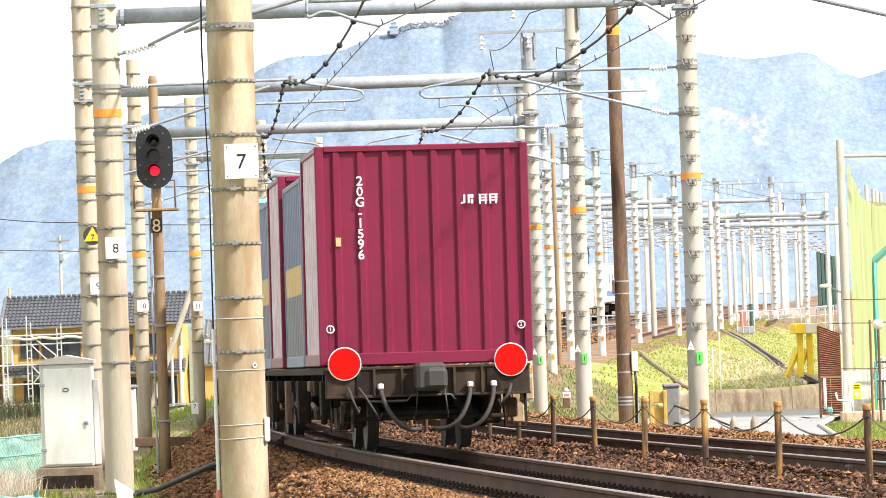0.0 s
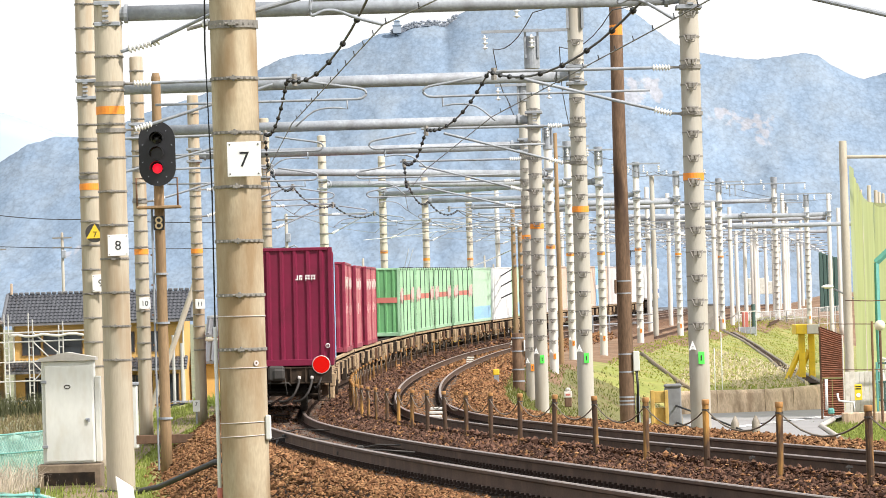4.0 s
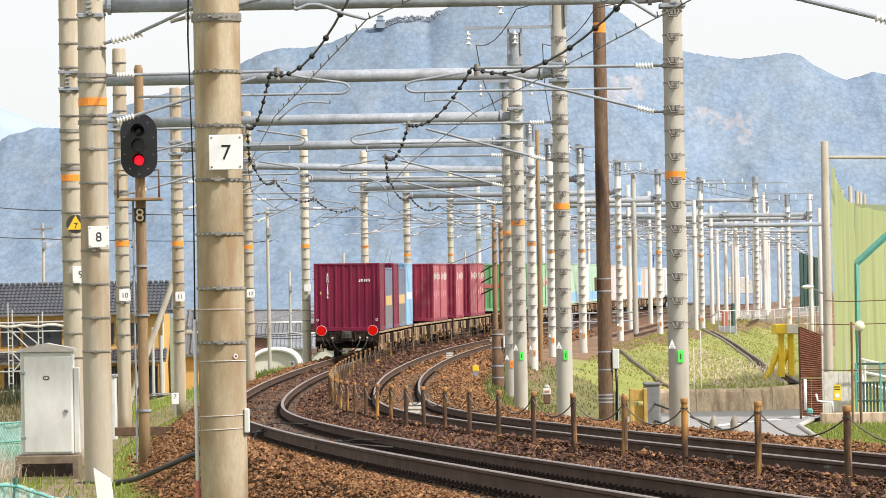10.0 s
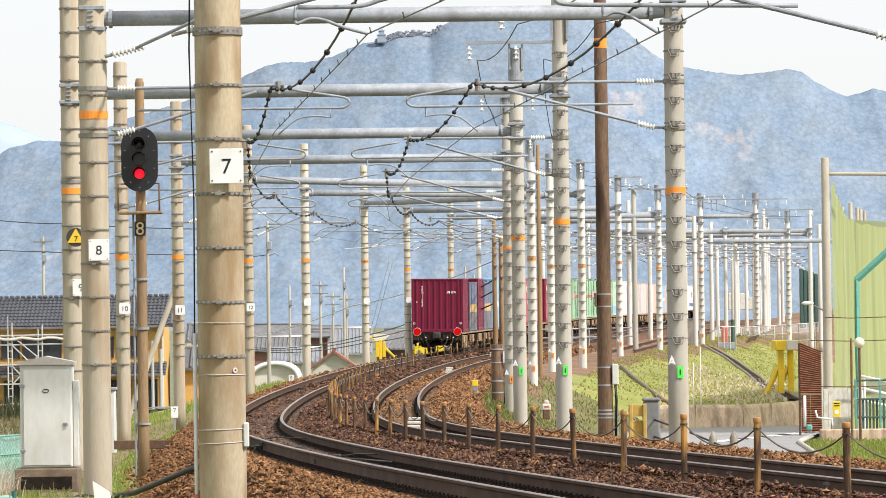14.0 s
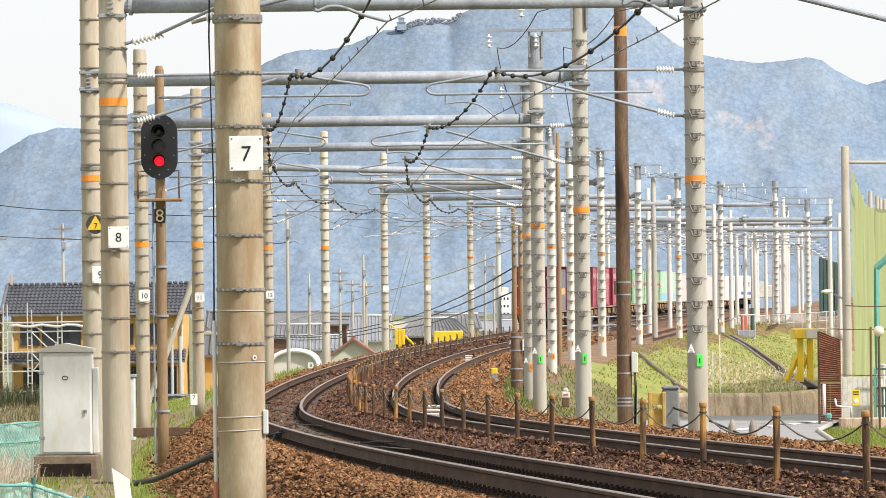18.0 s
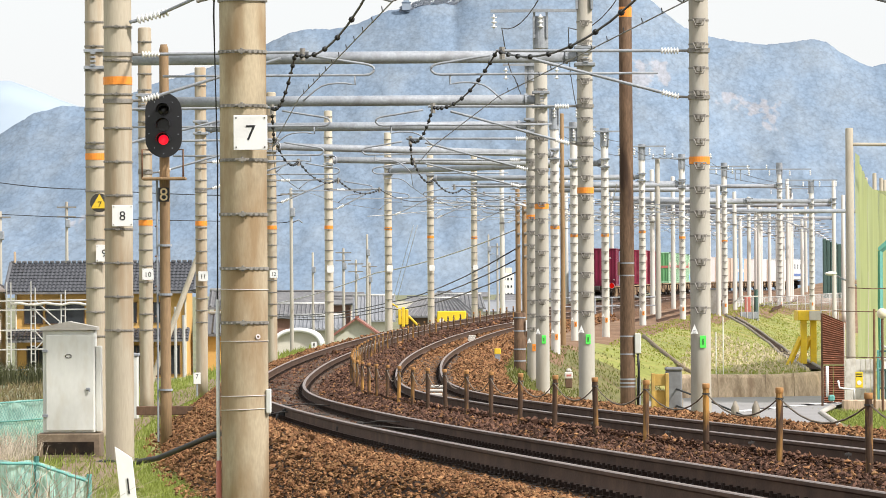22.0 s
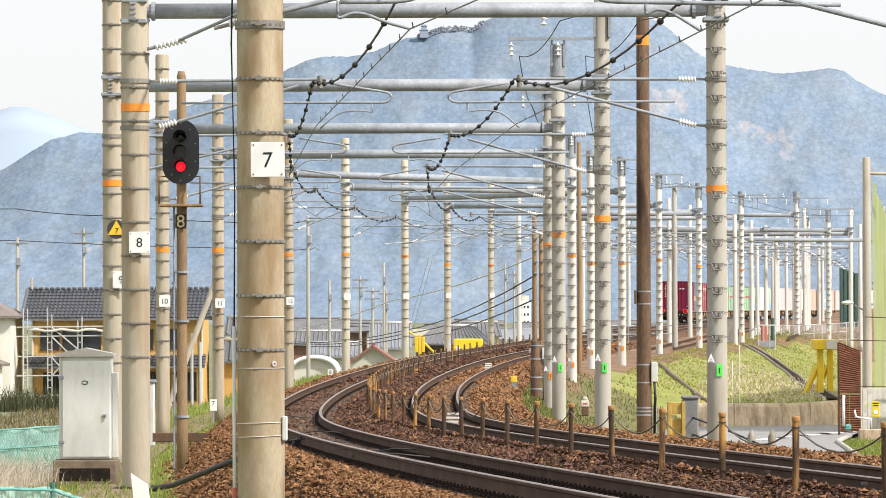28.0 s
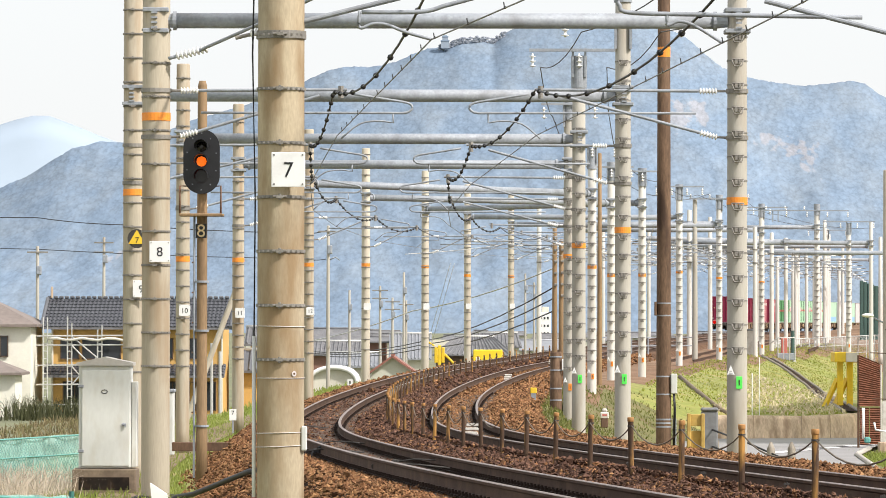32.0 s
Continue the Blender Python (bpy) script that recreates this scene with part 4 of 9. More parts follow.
def build_wagon(name="container_wagon"):
    w = thing(name, Matrix(), "grimy flat container wagon with exposed brake gear and bogies", "freight wagon", "wagons of the train")
    bm = bmesh.new()
    for sx in (-0.75, 0.75):
        box(bm, sx, 0, DECK - 0.22, 0.16, 19.4, 0.36, 0.01)
    for k in range(9):
        box(bm, 0, -8 + 2 * k, DECK - 0.16, 2.2, 0.12, 0.18)
    part("underframe", bm, UNDER, w)
    for s in (-1, 1):
        bm = bmesh.new()
        box(bm, 0, s * 9.62, DECK - 0.2, 2.35, 0.12, 0.34, 0.015)
        part("end_beam", bm, UNDER_BROWN, w)
    for sx in (-1.16, 1.16):
        bm = bmesh.new()
        box(bm, sx, 0, DECK - 0.06, 0.07, 19.3, 0.08, 0.01)
        # sunlit tone painted on the right side, shaded tone on the left
        part("side_sill", bm, UNDER_SUNLIT if sx > 0 else UNDER_BROWN, w)
    rng = random.Random(5)
    for sx in (-1.17, 1.17):
        for k in range(34):
            y = -9.2 + k * 0.557
            bm = bmesh.new()
            hh = rng.uniform(0.12, 0.58)
            box(bm, sx + rng.uniform(-0.06, 0.06), y, DECK - 0.17 - hh / 2, rng.uniform(0.05, 0.16), rng.uniform(0.08, 0.36), hh, 0.015)
            if k % 3 == 0:
                rod(bm, (sx, y - 0.2, DECK - 0.5), (sx, y + 0.4, DECK - 0.45), 0.03, n=6)
            # same painted split: lit colours right, dark colours left
            part("brake_fitting", bm, rng.choice((UNDER_SUNLIT, UNDER_SUNLIT, UNDER_SUNLIT, UNDER, UNDER_BROWN, RUST) if sx > 0 else (UNDER, UNDER, UNDER_BROWN, RUST)), w)
    for sx in (-1.02, 1.02):
        for k in range(16):
            bm = bmesh.new()
            y, z, hh = -8.8 + k * 1.17 + rng.uniform(-0.3, 0.3), rng.uniform(0.42, 0.62), rng.uniform(0.14, 0.4)
            box(bm, sx, y, z, rng.uniform(0.08, 0.2), rng.uniform(0.12, 0.5), hh, 0.02)
            rod(bm, (sx, y, z + hh / 2 - 0.02), (sx * 0.96, y, DECK - 0.2), 0.03, n=6)
            part("hanging_bracket", bm, rng.choice((UNDER_SUNLIT, UNDER_BROWN, UNDER_SUNLIT, RUST) if sx > 0 else (UNDER, UNDER_BROWN)), w)
    for by in (-7.1, 7.1):
        bg = new("bogie")
        bg.parent = w
        bg.matrix_basis = Matrix.Translation((0, by, 0))
        bm = bmesh.new()
        for sx in (-0.82, 0.82):
            box(bm, sx, 0, 0.50, 0.13, 2.2, 0.16, 0.03)
            box(bm, sx, 0, 0.38, 0.16, 0.6, 0.30, 0.03)
            for ay in (-0.95, 0.95):
                box(bm, sx, ay, 0.43, 0.17, 0.26, 0.26, 0.03)
        box(bm, 0, 0, 0.55, 1.7, 0.4, 0.16, 0.02)
        part("bogie_frame", bm, UNDER_BROWN, bg)
        for ay in (-0.95, 0.95):
            bm = bmesh.new()
            for sx in (-0.56, 0.56):
                s = 1 if sx > 0 else -1
                rod(bm, (sx - 0.055, ay, 0.43), (sx + 0.055, ay, 0.43), 0.43, n=28)
                rod(bm, (sx - s * 0.075, ay, 0.43), (sx - s * 0.05, ay, 0.43), 0.455, n=28)
            rod(bm, (-0.8, ay, 0.43), (0.8, ay, 0.43), 0.07, n=10)
            part("wheelset", bm, DARK_STEEL, bg)
    for s in (-1, 1):
        bm = bmesh.new()
        box(bm, 0, s * 9.9, DECK - 0.15, 0.34, 0.55, 0.32, 0.04)
        box(bm, 0.05, s * 10.12, DECK - 0.17, 0.26, 0.2, 0.26, 0.05)
        part("coupler", bm, DARK_STEEL, w)
        for hx, hx2 in ((-0.55, -0.1), (0.48, 0.05), (0.75, 0.35)):
            bm = bmesh.new()
            tube(bm, [(hx + (hx2 - hx) * (t / 10) ** 1.6, s * (9.73 + 0.15 * math.sin(0.31 * t)), DECK - 0.27 - 0.52 * math.sin(0.157 * t) + 0.05 * (t / 10) ** 4) for t in range(11)], 0.027, 7)
            part("brake_hose", bm, HOSE, w)
        for hx in (-0.55, 0.48, 0.75):
            bm = bmesh.new()
            box(bm, hx, s * 9.73, DECK - 0.25, 0.07, 0.07, 0.07, 0.015)
            part("hose_cock", bm, BEIGE_BOX, w)
        bm = bmesh.new()
        tube(bm, [(-0.7, s * 9.74, DECK - 0.42), (-0.25, s * 9.74, DECK - 0.42), (-0.2, s * 9.74, DECK - 0.36), (0.25, s * 9.74, DECK - 0.36), (0.3, s * 9.74, DECK - 0.42)], 0.016, 5)
        part("uncoupling_lever", bm, DARK_STEEL, w)
    for s in (-1, 1):
        for hx in (-0.62, -0.30, 0.30, 0.62):
            bm = bmesh.new()
            box(bm, hx, s * 9.70, DECK - 0.2, 0.03, 0.06, 0.30, 0.004)
            part("end_rib", bm, UNDER_BROWN, w)
        bm = bmesh.new()
        box(bm, 0, s * 9.69, DECK - 0.04, 2.36, 0.05, 0.03, 0.004)
        box(bm, 0, s * 9.69, DECK - 0.36, 2.36, 0.06, 0.03, 0.004)
        part("end_flange", bm, UNDER_BROWN, w)
        for hx, dx, dz, r in ((-0.92, 0.10, -0.55, 0.02), (-0.80, 0.22, -0.62, 0.016), (0.95, -0.12, -0.50, 0.02), (0.18, 0.03, -0.62, 0.012), (-0.12, -0.05, -0.66, 0.012)):
            bm = bmesh.new()
            tube(bm, [(hx, s * 9.72, DECK - 0.26), (hx + dx * 0.3, s * 9.80, DECK - 0.36), (hx + dx, s * 9.78, DECK + dz), (hx + dx * 1.2, s * 9.70, DECK + dz + 0.06)], r, 6)
            part("air_pipe", bm, HOSE, w)
        for hx in (-1.12, 1.12):
            bm = bmesh.new()
            tube(bm, [(hx, s * 9.6, DECK - 0.2), (hx, s * 9.66, DECK - 0.75), (hx - 0.24 * (1 if hx > 0 else -1), s * 9.66, DECK - 0.75), (hx - 0.24 * (1 if hx > 0 else -1), s * 9.6, DECK - 0.3)], 0.018, 6)
            part("foot_step", bm, UNDER, w)
        bm = bmesh.new()
        tube(bm, [(-0.95, s * 9.2, DECK - 0.62), (0.95, s * 9.2, DECK - 0.62)], 0.03, 6)
        box(bm, -0.75, s * 8.9, DECK - 0.55, 0.16, 0.3, 0.35, 0.03)
        box(bm, 0.8, s * 8.9, DECK - 0.5, 0.2, 0.36, 0.42, 0.03)
        part("brake_beam", bm, UNDER, w)
    return w


def corrugated(bm, w, h, ribs, depth, rib_frac=0.45):
    """A ribbed panel in the xz plane facing -y, its foot at z 0."""
    pitch = w / ribs
    xs = []
    for i in range(ribs):
        x0 = -w / 2 + i * pitch
        s = pitch * 0.11
        xs += [(x0, 0), (x0 + pitch * (1 - rib_frac) / 2, 0), (x0 + pitch * (1 - rib_frac) / 2 + s, -depth), (x0 + pitch * (1 + rib_frac) / 2 - s, -depth), (x0 + pitch * (1 + rib_frac) / 2, 0)]
    xs.append((w / 2, 0))
    lo = [bm.verts.new((x, y, 0)) for x, y in xs]
    hi = [bm.verts.new((x, y, h)) for x, y in xs]
    for i in range(len(xs) - 1):
        bm.faces.new((lo[i], lo[i + 1], hi[i + 1], hi[i]))
    return bm


BOXW, BOXH, BOXL, REDL = 2.46, 2.52, 3.715, 2.75


def build_container(body, label, ends=None, bands=(), side=None, length=BOXL, endband=None, sideribs=10, wide=BOXW, high=BOXH, west=None):
    """Freight container, its foot at z 0 and its rear end towards -y."""
    c = thing("freight_container", Matrix(), label, "container", "containers on the train")
    L = length
    side = side or body
    ends = ends or body
    bm = bmesh.new()
    for sx in (-1, 1):
        for sy in (-1, 1):
            box(bm, sx * (wide / 2 - 0.05), sy * (L / 2 - 0.05), high / 2, 0.10, 0.10, high, 0.012)
    for sy in (-1, 1):
        box(bm, 0, sy * (L / 2 - 0.045), high - 0.035, wide - 0.2, 0.09, 0.07, 0.01)
        box(bm, 0, sy * (L / 2 - 0.045), 0.07, wide - 0.2, 0.09, 0.14, 0.01)
    for sx in (-1, 1):
        box(bm, sx * (wide / 2 - 0.045), 0, high - 0.035, 0.09, L - 0.2, 0.07, 0.01)
        box(bm, sx * (wide / 2 - 0.045), 0, 0.07, 0.09, L - 0.2, 0.14, 0.01)
    part("frame", bm, body, c)
    bm = bmesh.new()
    box(bm, 0, 0, high - 0.03, wide - 0.16, L - 0.16, 0.03)
    part("roof", bm, body, c)
    bm = bmesh.new()
    box(bm, 0, 0, 0.08, wide - 0.16, L - 0.16, 0.06)
    part("floor", bm, UNDER, c)
    for sy in (-1, 1):
        bm = bmesh.new()
        corrugated(bm, wide - 0.2, high - 0.2, 8, 0.034, 0.42)
        o = part("end_panel", bm, ends, c)
        o.matrix_basis = Matrix.Translation((0, sy * (L / 2 - 0.045), 0.135)) @ Matrix.Rotation(0 if sy < 0 else math.pi, 4, "Z")
    if endband:
        for sy in (-1, 1):
            bm = bmesh.new()
            box(bm, 0, sy * (L / 2 - 0.008), 1.33, wide - 0.2, 0.02, 0.2)
            part("end_band", bm, endband, c, "red band across the end")
    for sx in (-1, 1):
        if not bands:
            bm = bmesh.new()
            corrugated(bm, L - 0.2, high - 0.2, sideribs, 0.012, 0.4)
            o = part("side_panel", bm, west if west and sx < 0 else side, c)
            o.matrix_basis = Matrix.Translation((sx * (wide / 2 - 0.03), 0, 0.135)) @ Matrix.Rotation(sx * math.pi / 2, 4, "Z")
        else:
            z0 = 0.135
            for frac, mt in bands:
                hh = (high - 0.2) * frac
                bm = bmesh.new()
                corrugated(bm, L - 0.2, hh, sideribs, 0.022, 0.4)
                o = part("side_panel", bm, mt, c)
                o.matrix_basis = Matrix.Translation((sx * (wide / 2 - 0.03), 0, z0)) @ Matrix.Rotation(sx * math.pi / 2, 4, "Z")
                z0 += hh
    return c


# faded west sides, with the grazing reflection of the sky put into the colour
MAROON_SHEEN = material("faded_sheen_maroon", (0.46, 0.34, 0.38), 0.45, vary=0.25, grain=9, blotch=1.2, dirt=(0.62, 0.58, 0.60), dirt_amount=0.7)
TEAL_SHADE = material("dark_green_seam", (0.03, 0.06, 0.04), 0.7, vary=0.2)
PINK_MARK = material("faded_pink_mark", (0.62, 0.36, 0.34), 0.6, vary=0.3, grain=9, blotch=3, dirt=(0.7, 0.66, 0.62), dirt_amount=0.9)


def put_on_car(ob, car, slot_y):
    ROLLING.append((ob, car * CAR + 9.61, 7.1, Matrix.Translation((0, slot_y, DECK))))


wagons = [build_wagon()]
for i in range(1, 12):
    wagons.append(copy_thing(wagons[0], Matrix.Translation((0, 0, 0))))
for i, w in enumerate(wagons):
    ROLLING.append((w, i * CAR + 9.61, 7.1, Matrix()))
w = wagons[0]
for sx in (-0.955, 0.955):
    bm = bmesh.new()
    rod(bm, (0, 0, 0), (0, 0.02, 0), 0.18, n=40)
    td = part("tail_disc", bm, TAIL_RED, w, "round red tail disc with a pale rim")
    td.matrix_basis = Matrix.Translation((sx, -9.72, DECK + 0.02))
    bm = bmesh.new()
    tube(bm, [(0.184 * math.cos(a * 0.1963), 0.01, 0.184 * math.sin(a * 0.1963)) for a in range(33)], 0.011, 6)
    part("rim", bm, BEIGE_BOX, td)

box_maroon = build_container(MAROON, "maroon ribbed freight container with white lettering on its end", west=MAROON_SHEEN, length=REDL, sideribs=7)
# side painted lighter than the ends, for fading and for sunlight
box_old = build_container(MAROON_SUNLIT, "faded maroon freight container with white marks on its side", side=MAROON_OLD)
box_grey = build_container(GREY_BLUE, "grey-blue freight container with a tan band along its side", bands=((0.36, GREY_LOW), (0.17, TAN), (0.47, GREY_BLUE)), wide=2.36, high=2.34)
box_sky = build_container(SKY_BLUE, "light blue freight container with a pale band", bands=((0.4, SKY_BLUE), (0.12, WHITE_BOX), (0.48, SKY_BLUE)))
LONG = 9.41
# ends in the shaded copy of the green, sides in the lit one
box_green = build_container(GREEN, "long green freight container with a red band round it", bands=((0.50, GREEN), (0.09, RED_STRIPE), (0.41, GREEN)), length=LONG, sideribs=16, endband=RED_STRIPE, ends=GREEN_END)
for sx in (-1, 1):
    for k in range(5):
        bm = bmesh.new()
        box(bm, sx * (BOXW / 2 - 0.01), -LONG / 2 + 0.15 + (LONG - 0.3) * k / 4, BOXH / 2, 0.03, 0.07, BOXH - 0.2)
        part("door_seam", bm, TEAL_SHADE, box_green)
    for k in (0, 3):
        for j in range(4):
            bm = bmesh.new()
            rod(bm, (sx * (BOXW / 2 - 0.008), -LONG / 2 + 0.75 + LONG * k / 4 + 0.42 * j, 1.42 + 0.12 * (j % 2)), (sx * (BOXW / 2 + 0.004), -LONG / 2 + 0.75 + LONG * k / 4 + 0.42 * j, 1.42 + 0.12 * (j % 2)), 0.24, n=14)
            part("emblem", bm, PINK_MARK, box_green, "faded pink and white emblem")
    for k in range(8):
        bm = bmesh.new()
        box(bm, sx * (BOXW / 2 - 0.01), -LONG / 2 + 0.6 + 1.17 * k, BOXH - 0.03, 0.05, 0.06, 0.12)
        part("corner_catch", bm, UNDER, box_green)
for k in range(9):
    for sx in (-1, 1):
        bm = bmesh.new()
        box(bm, sx * (BOXW / 2 - 0.012), -1.5 + 0.36 * k, 1.95 if k % 3 else 1.2, 0.014, 0.2, 0.34 if k % 2 else 0.2)
        part("white_mark", bm, WHITE_OLD if k % 3 else PINK_MARK, box_old)
box_pale = build_container(PALE_GREEN, "long pale green freight container with a blue foot", bands=((0.25, SKY_BLUE), (0.75, PALE_GREEN)), length=LONG, sideribs=16)
box_white = build_container(WHITE_BOX, "long white freight container on a wagon", length=LONG, sideribs=16)
box_silver = build_container(BEIGE_BOX, "long dusty grey freight container on a wagon", length=LONG, sideribs=16)
box_beige = build_container(SAND_BOX, "sand-coloured freight container on a wagon")
box_chalk = build_container(WHITE_BOX, "plain white freight container on a wagon")


def slot(k):
    return -7.75 + 3.78 * k


A, B = -4.9, 4.9
LOAD = [
    [(slot(0) - (BOXL - REDL) / 2, box_maroon), (slot(1), box_grey), (slot(2) - (BOXL - REDL) / 2, box_maroon), (slot(3), box_grey), (slot(4), box_sky)],
    [(slot(2.42), box_old), (slot(3.42), box_old)],
    [(slot(0.2), box_old), (slot(2.1), box_old), (slot(3.1), box_old)],
    [(B, box_green)], [(A, box_green), (B, box_green)], [(A, box_green), (B, box_pale)], [(A, box_white), (B, box_pale)],
    [(A, box_silver), (B, box_silver)], [(slot(k), box_chalk if k in (1, 2) else box_beige) for k in range(5)],
    [(slot(k), box_beige if k in (0, 1, 4) else box_sky) for k in range(5)], [(A, box_silver), (B, box_white)],
    [(slot(k), box_beige if k in (0, 3) else box_chalk) for k in range(5)], [(slot(k), box_beige) for k in range(5)],
    [(A, box_white), (B, box_silver)], [(slot(k), box_beige if k != 2 else box_sky) for k in range(5)], [(slot(k), box_beige) for k in range(5)],
]
used = set()
first = None
for car, load in enumerate(LOAD[:12]):
    for sy, proto in load:
        if proto in used:
            ob = copy_thing(proto, Matrix())
        else:
            ob = proto
            used.add(proto)
        if first is None:
            first = ob
        put_on_car(ob, car, sy)
# the lettering stands on the rear container alone, added after the copies
for k, ch in enumerate("20G-1596"):
    letters(ch, 0.15, WHITE_PAINT, first, Matrix.Translation((-0.72, -REDL / 2 + 0.006, 2.11 - 0.121 * k)) @ FACE, "lettering", 0.0022)
for dx, dz, sx, sz in ((0.485, 0.0, 0.022, 0.10), (0.463, -0.043, 0.04, 0.02), (0.535, 0.0, 0.022, 0.10), (0.565, 0.03, 0.05, 0.045), (0.572, -0.03, 0.028, 0.05)):
    bm = bmesh.new()
    box(bm, 0, 0, 0, sx, 0.004, sz)
    o = part("lettering", bm, WHITE_PAINT, first)
    o.matrix_basis = Matrix.Translation((dx, -REDL / 2 + 0.006, 1.88 + dz))
for k in range(2):
    for dx, dz, sx, sz in ((0, 0.045, 0.1, 0.016), (0, 0.012, 0.1, 0.014), (0, -0.02, 0.1, 0.014), (-0.035, -0.01, 0.016, 0.10), (0.03, -0.01, 0.016, 0.10)):
        bm = bmesh.new()
        box(bm, 0, 0, 0, sx, 0.004, sz)
        o = part("lettering", bm, WHITE_PAINT, first)
        o.matrix_basis = Matrix.Translation((0.70 + 0.12 * k + dx, -REDL / 2 + 0.006, 1.88 + dz))
for sx, ch in ((-1.10, "1"), (1.10, "2")):
    bm = bmesh.new()
    tube(bm, [(0.042 * math.cos(a * 0.3927), 0, 0.042 * math.sin(a * 0.3927)) for a in range(17)], 0.008, 5)
    o = part("end_mark", bm, WHITE_PAINT, first, "white ring mark with a figure")
    o.matrix_basis = Matrix.Translation((sx, -REDL / 2 - 0.004, 0.42))
    letters(ch, 0.06, WHITE_PAINT, o, FACE, "figure")
bm = bmesh.new()
box(bm, 0, 0, 0, 0.06, 0.006, 0.10)
o = part("paper_tag", bm, TAN, first, "small tan paper tag")
o.matrix_basis = Matrix.Translation((-0.98, -REDL / 2 - 0.003, 1.42))


def build_locomotive():
    c = thing("electric_locomotive", Matrix(), "blue and white electric locomotive pulling the freight train", "locomotive")
    bm = bmesh.new()
    box(bm, 0, 0, 2.35, 2.8, 18.6, 2.5, 0.12)
    part("body", bm, WHITE_BOX, c)
    bm = bmesh.new()
    box(bm, 0, 0, 1.75, 2.83, 17.6, 0.35, 0.02)
    part("blue_band", bm, LOCO_BLUE, c)
    bm = bmesh.new()
    box(bm, 0, 0, 3.65, 2.2, 16.5, 0.2, 0.05)
    part("roof", bm, GALV, c)
    for by in (-5.5, 5.5):
        bm = bmesh.new()
        for ay in (-1.3, 1.3):
            rod(bm, (-0.6, by + ay, 0.56), (0.6, by + ay, 0.56), 0.56, n=20)
        box(bm, 0, by, 0.75, 2.3, 3.6, 0.5, 0.05)
        part("bogie", bm, UNDER, c)
        bm = bmesh.new()
        tube(bm, [(0, by, 3.75), (0, by + 0.7, 4.3), (0, by - 0.2, 4.85)], 0.04, 6)
        tube(bm, [(-0.8, by - 0.2, 4.87), (0.8, by - 0.2, 4.87)], 0.03, 6)
        part("pantograph", bm, DARK_STEEL, c)
    for sx in (-1.415, 1.415):
        for k in range(5):
            bm = bmesh.new()
            box(bm, sx, -6 + 3 * k, 2.75, 0.03, 0.9, 0.6, 0.01)
            part("side_window", bm, GLASS_DARK, c)
    return c


loco = build_locomotive()
ROLLING.append((loco, 12 * CAR + 9.6, 5.5, Matrix()))

# ---- line-side things on the outer side ----
def figure_mesh(text, size, mat, parent, x, y, z, name="figure", bold=0.0):
    return letters(text, size, mat, parent, Matrix.Translation((x, y, z)) @ FACE, name, bold)


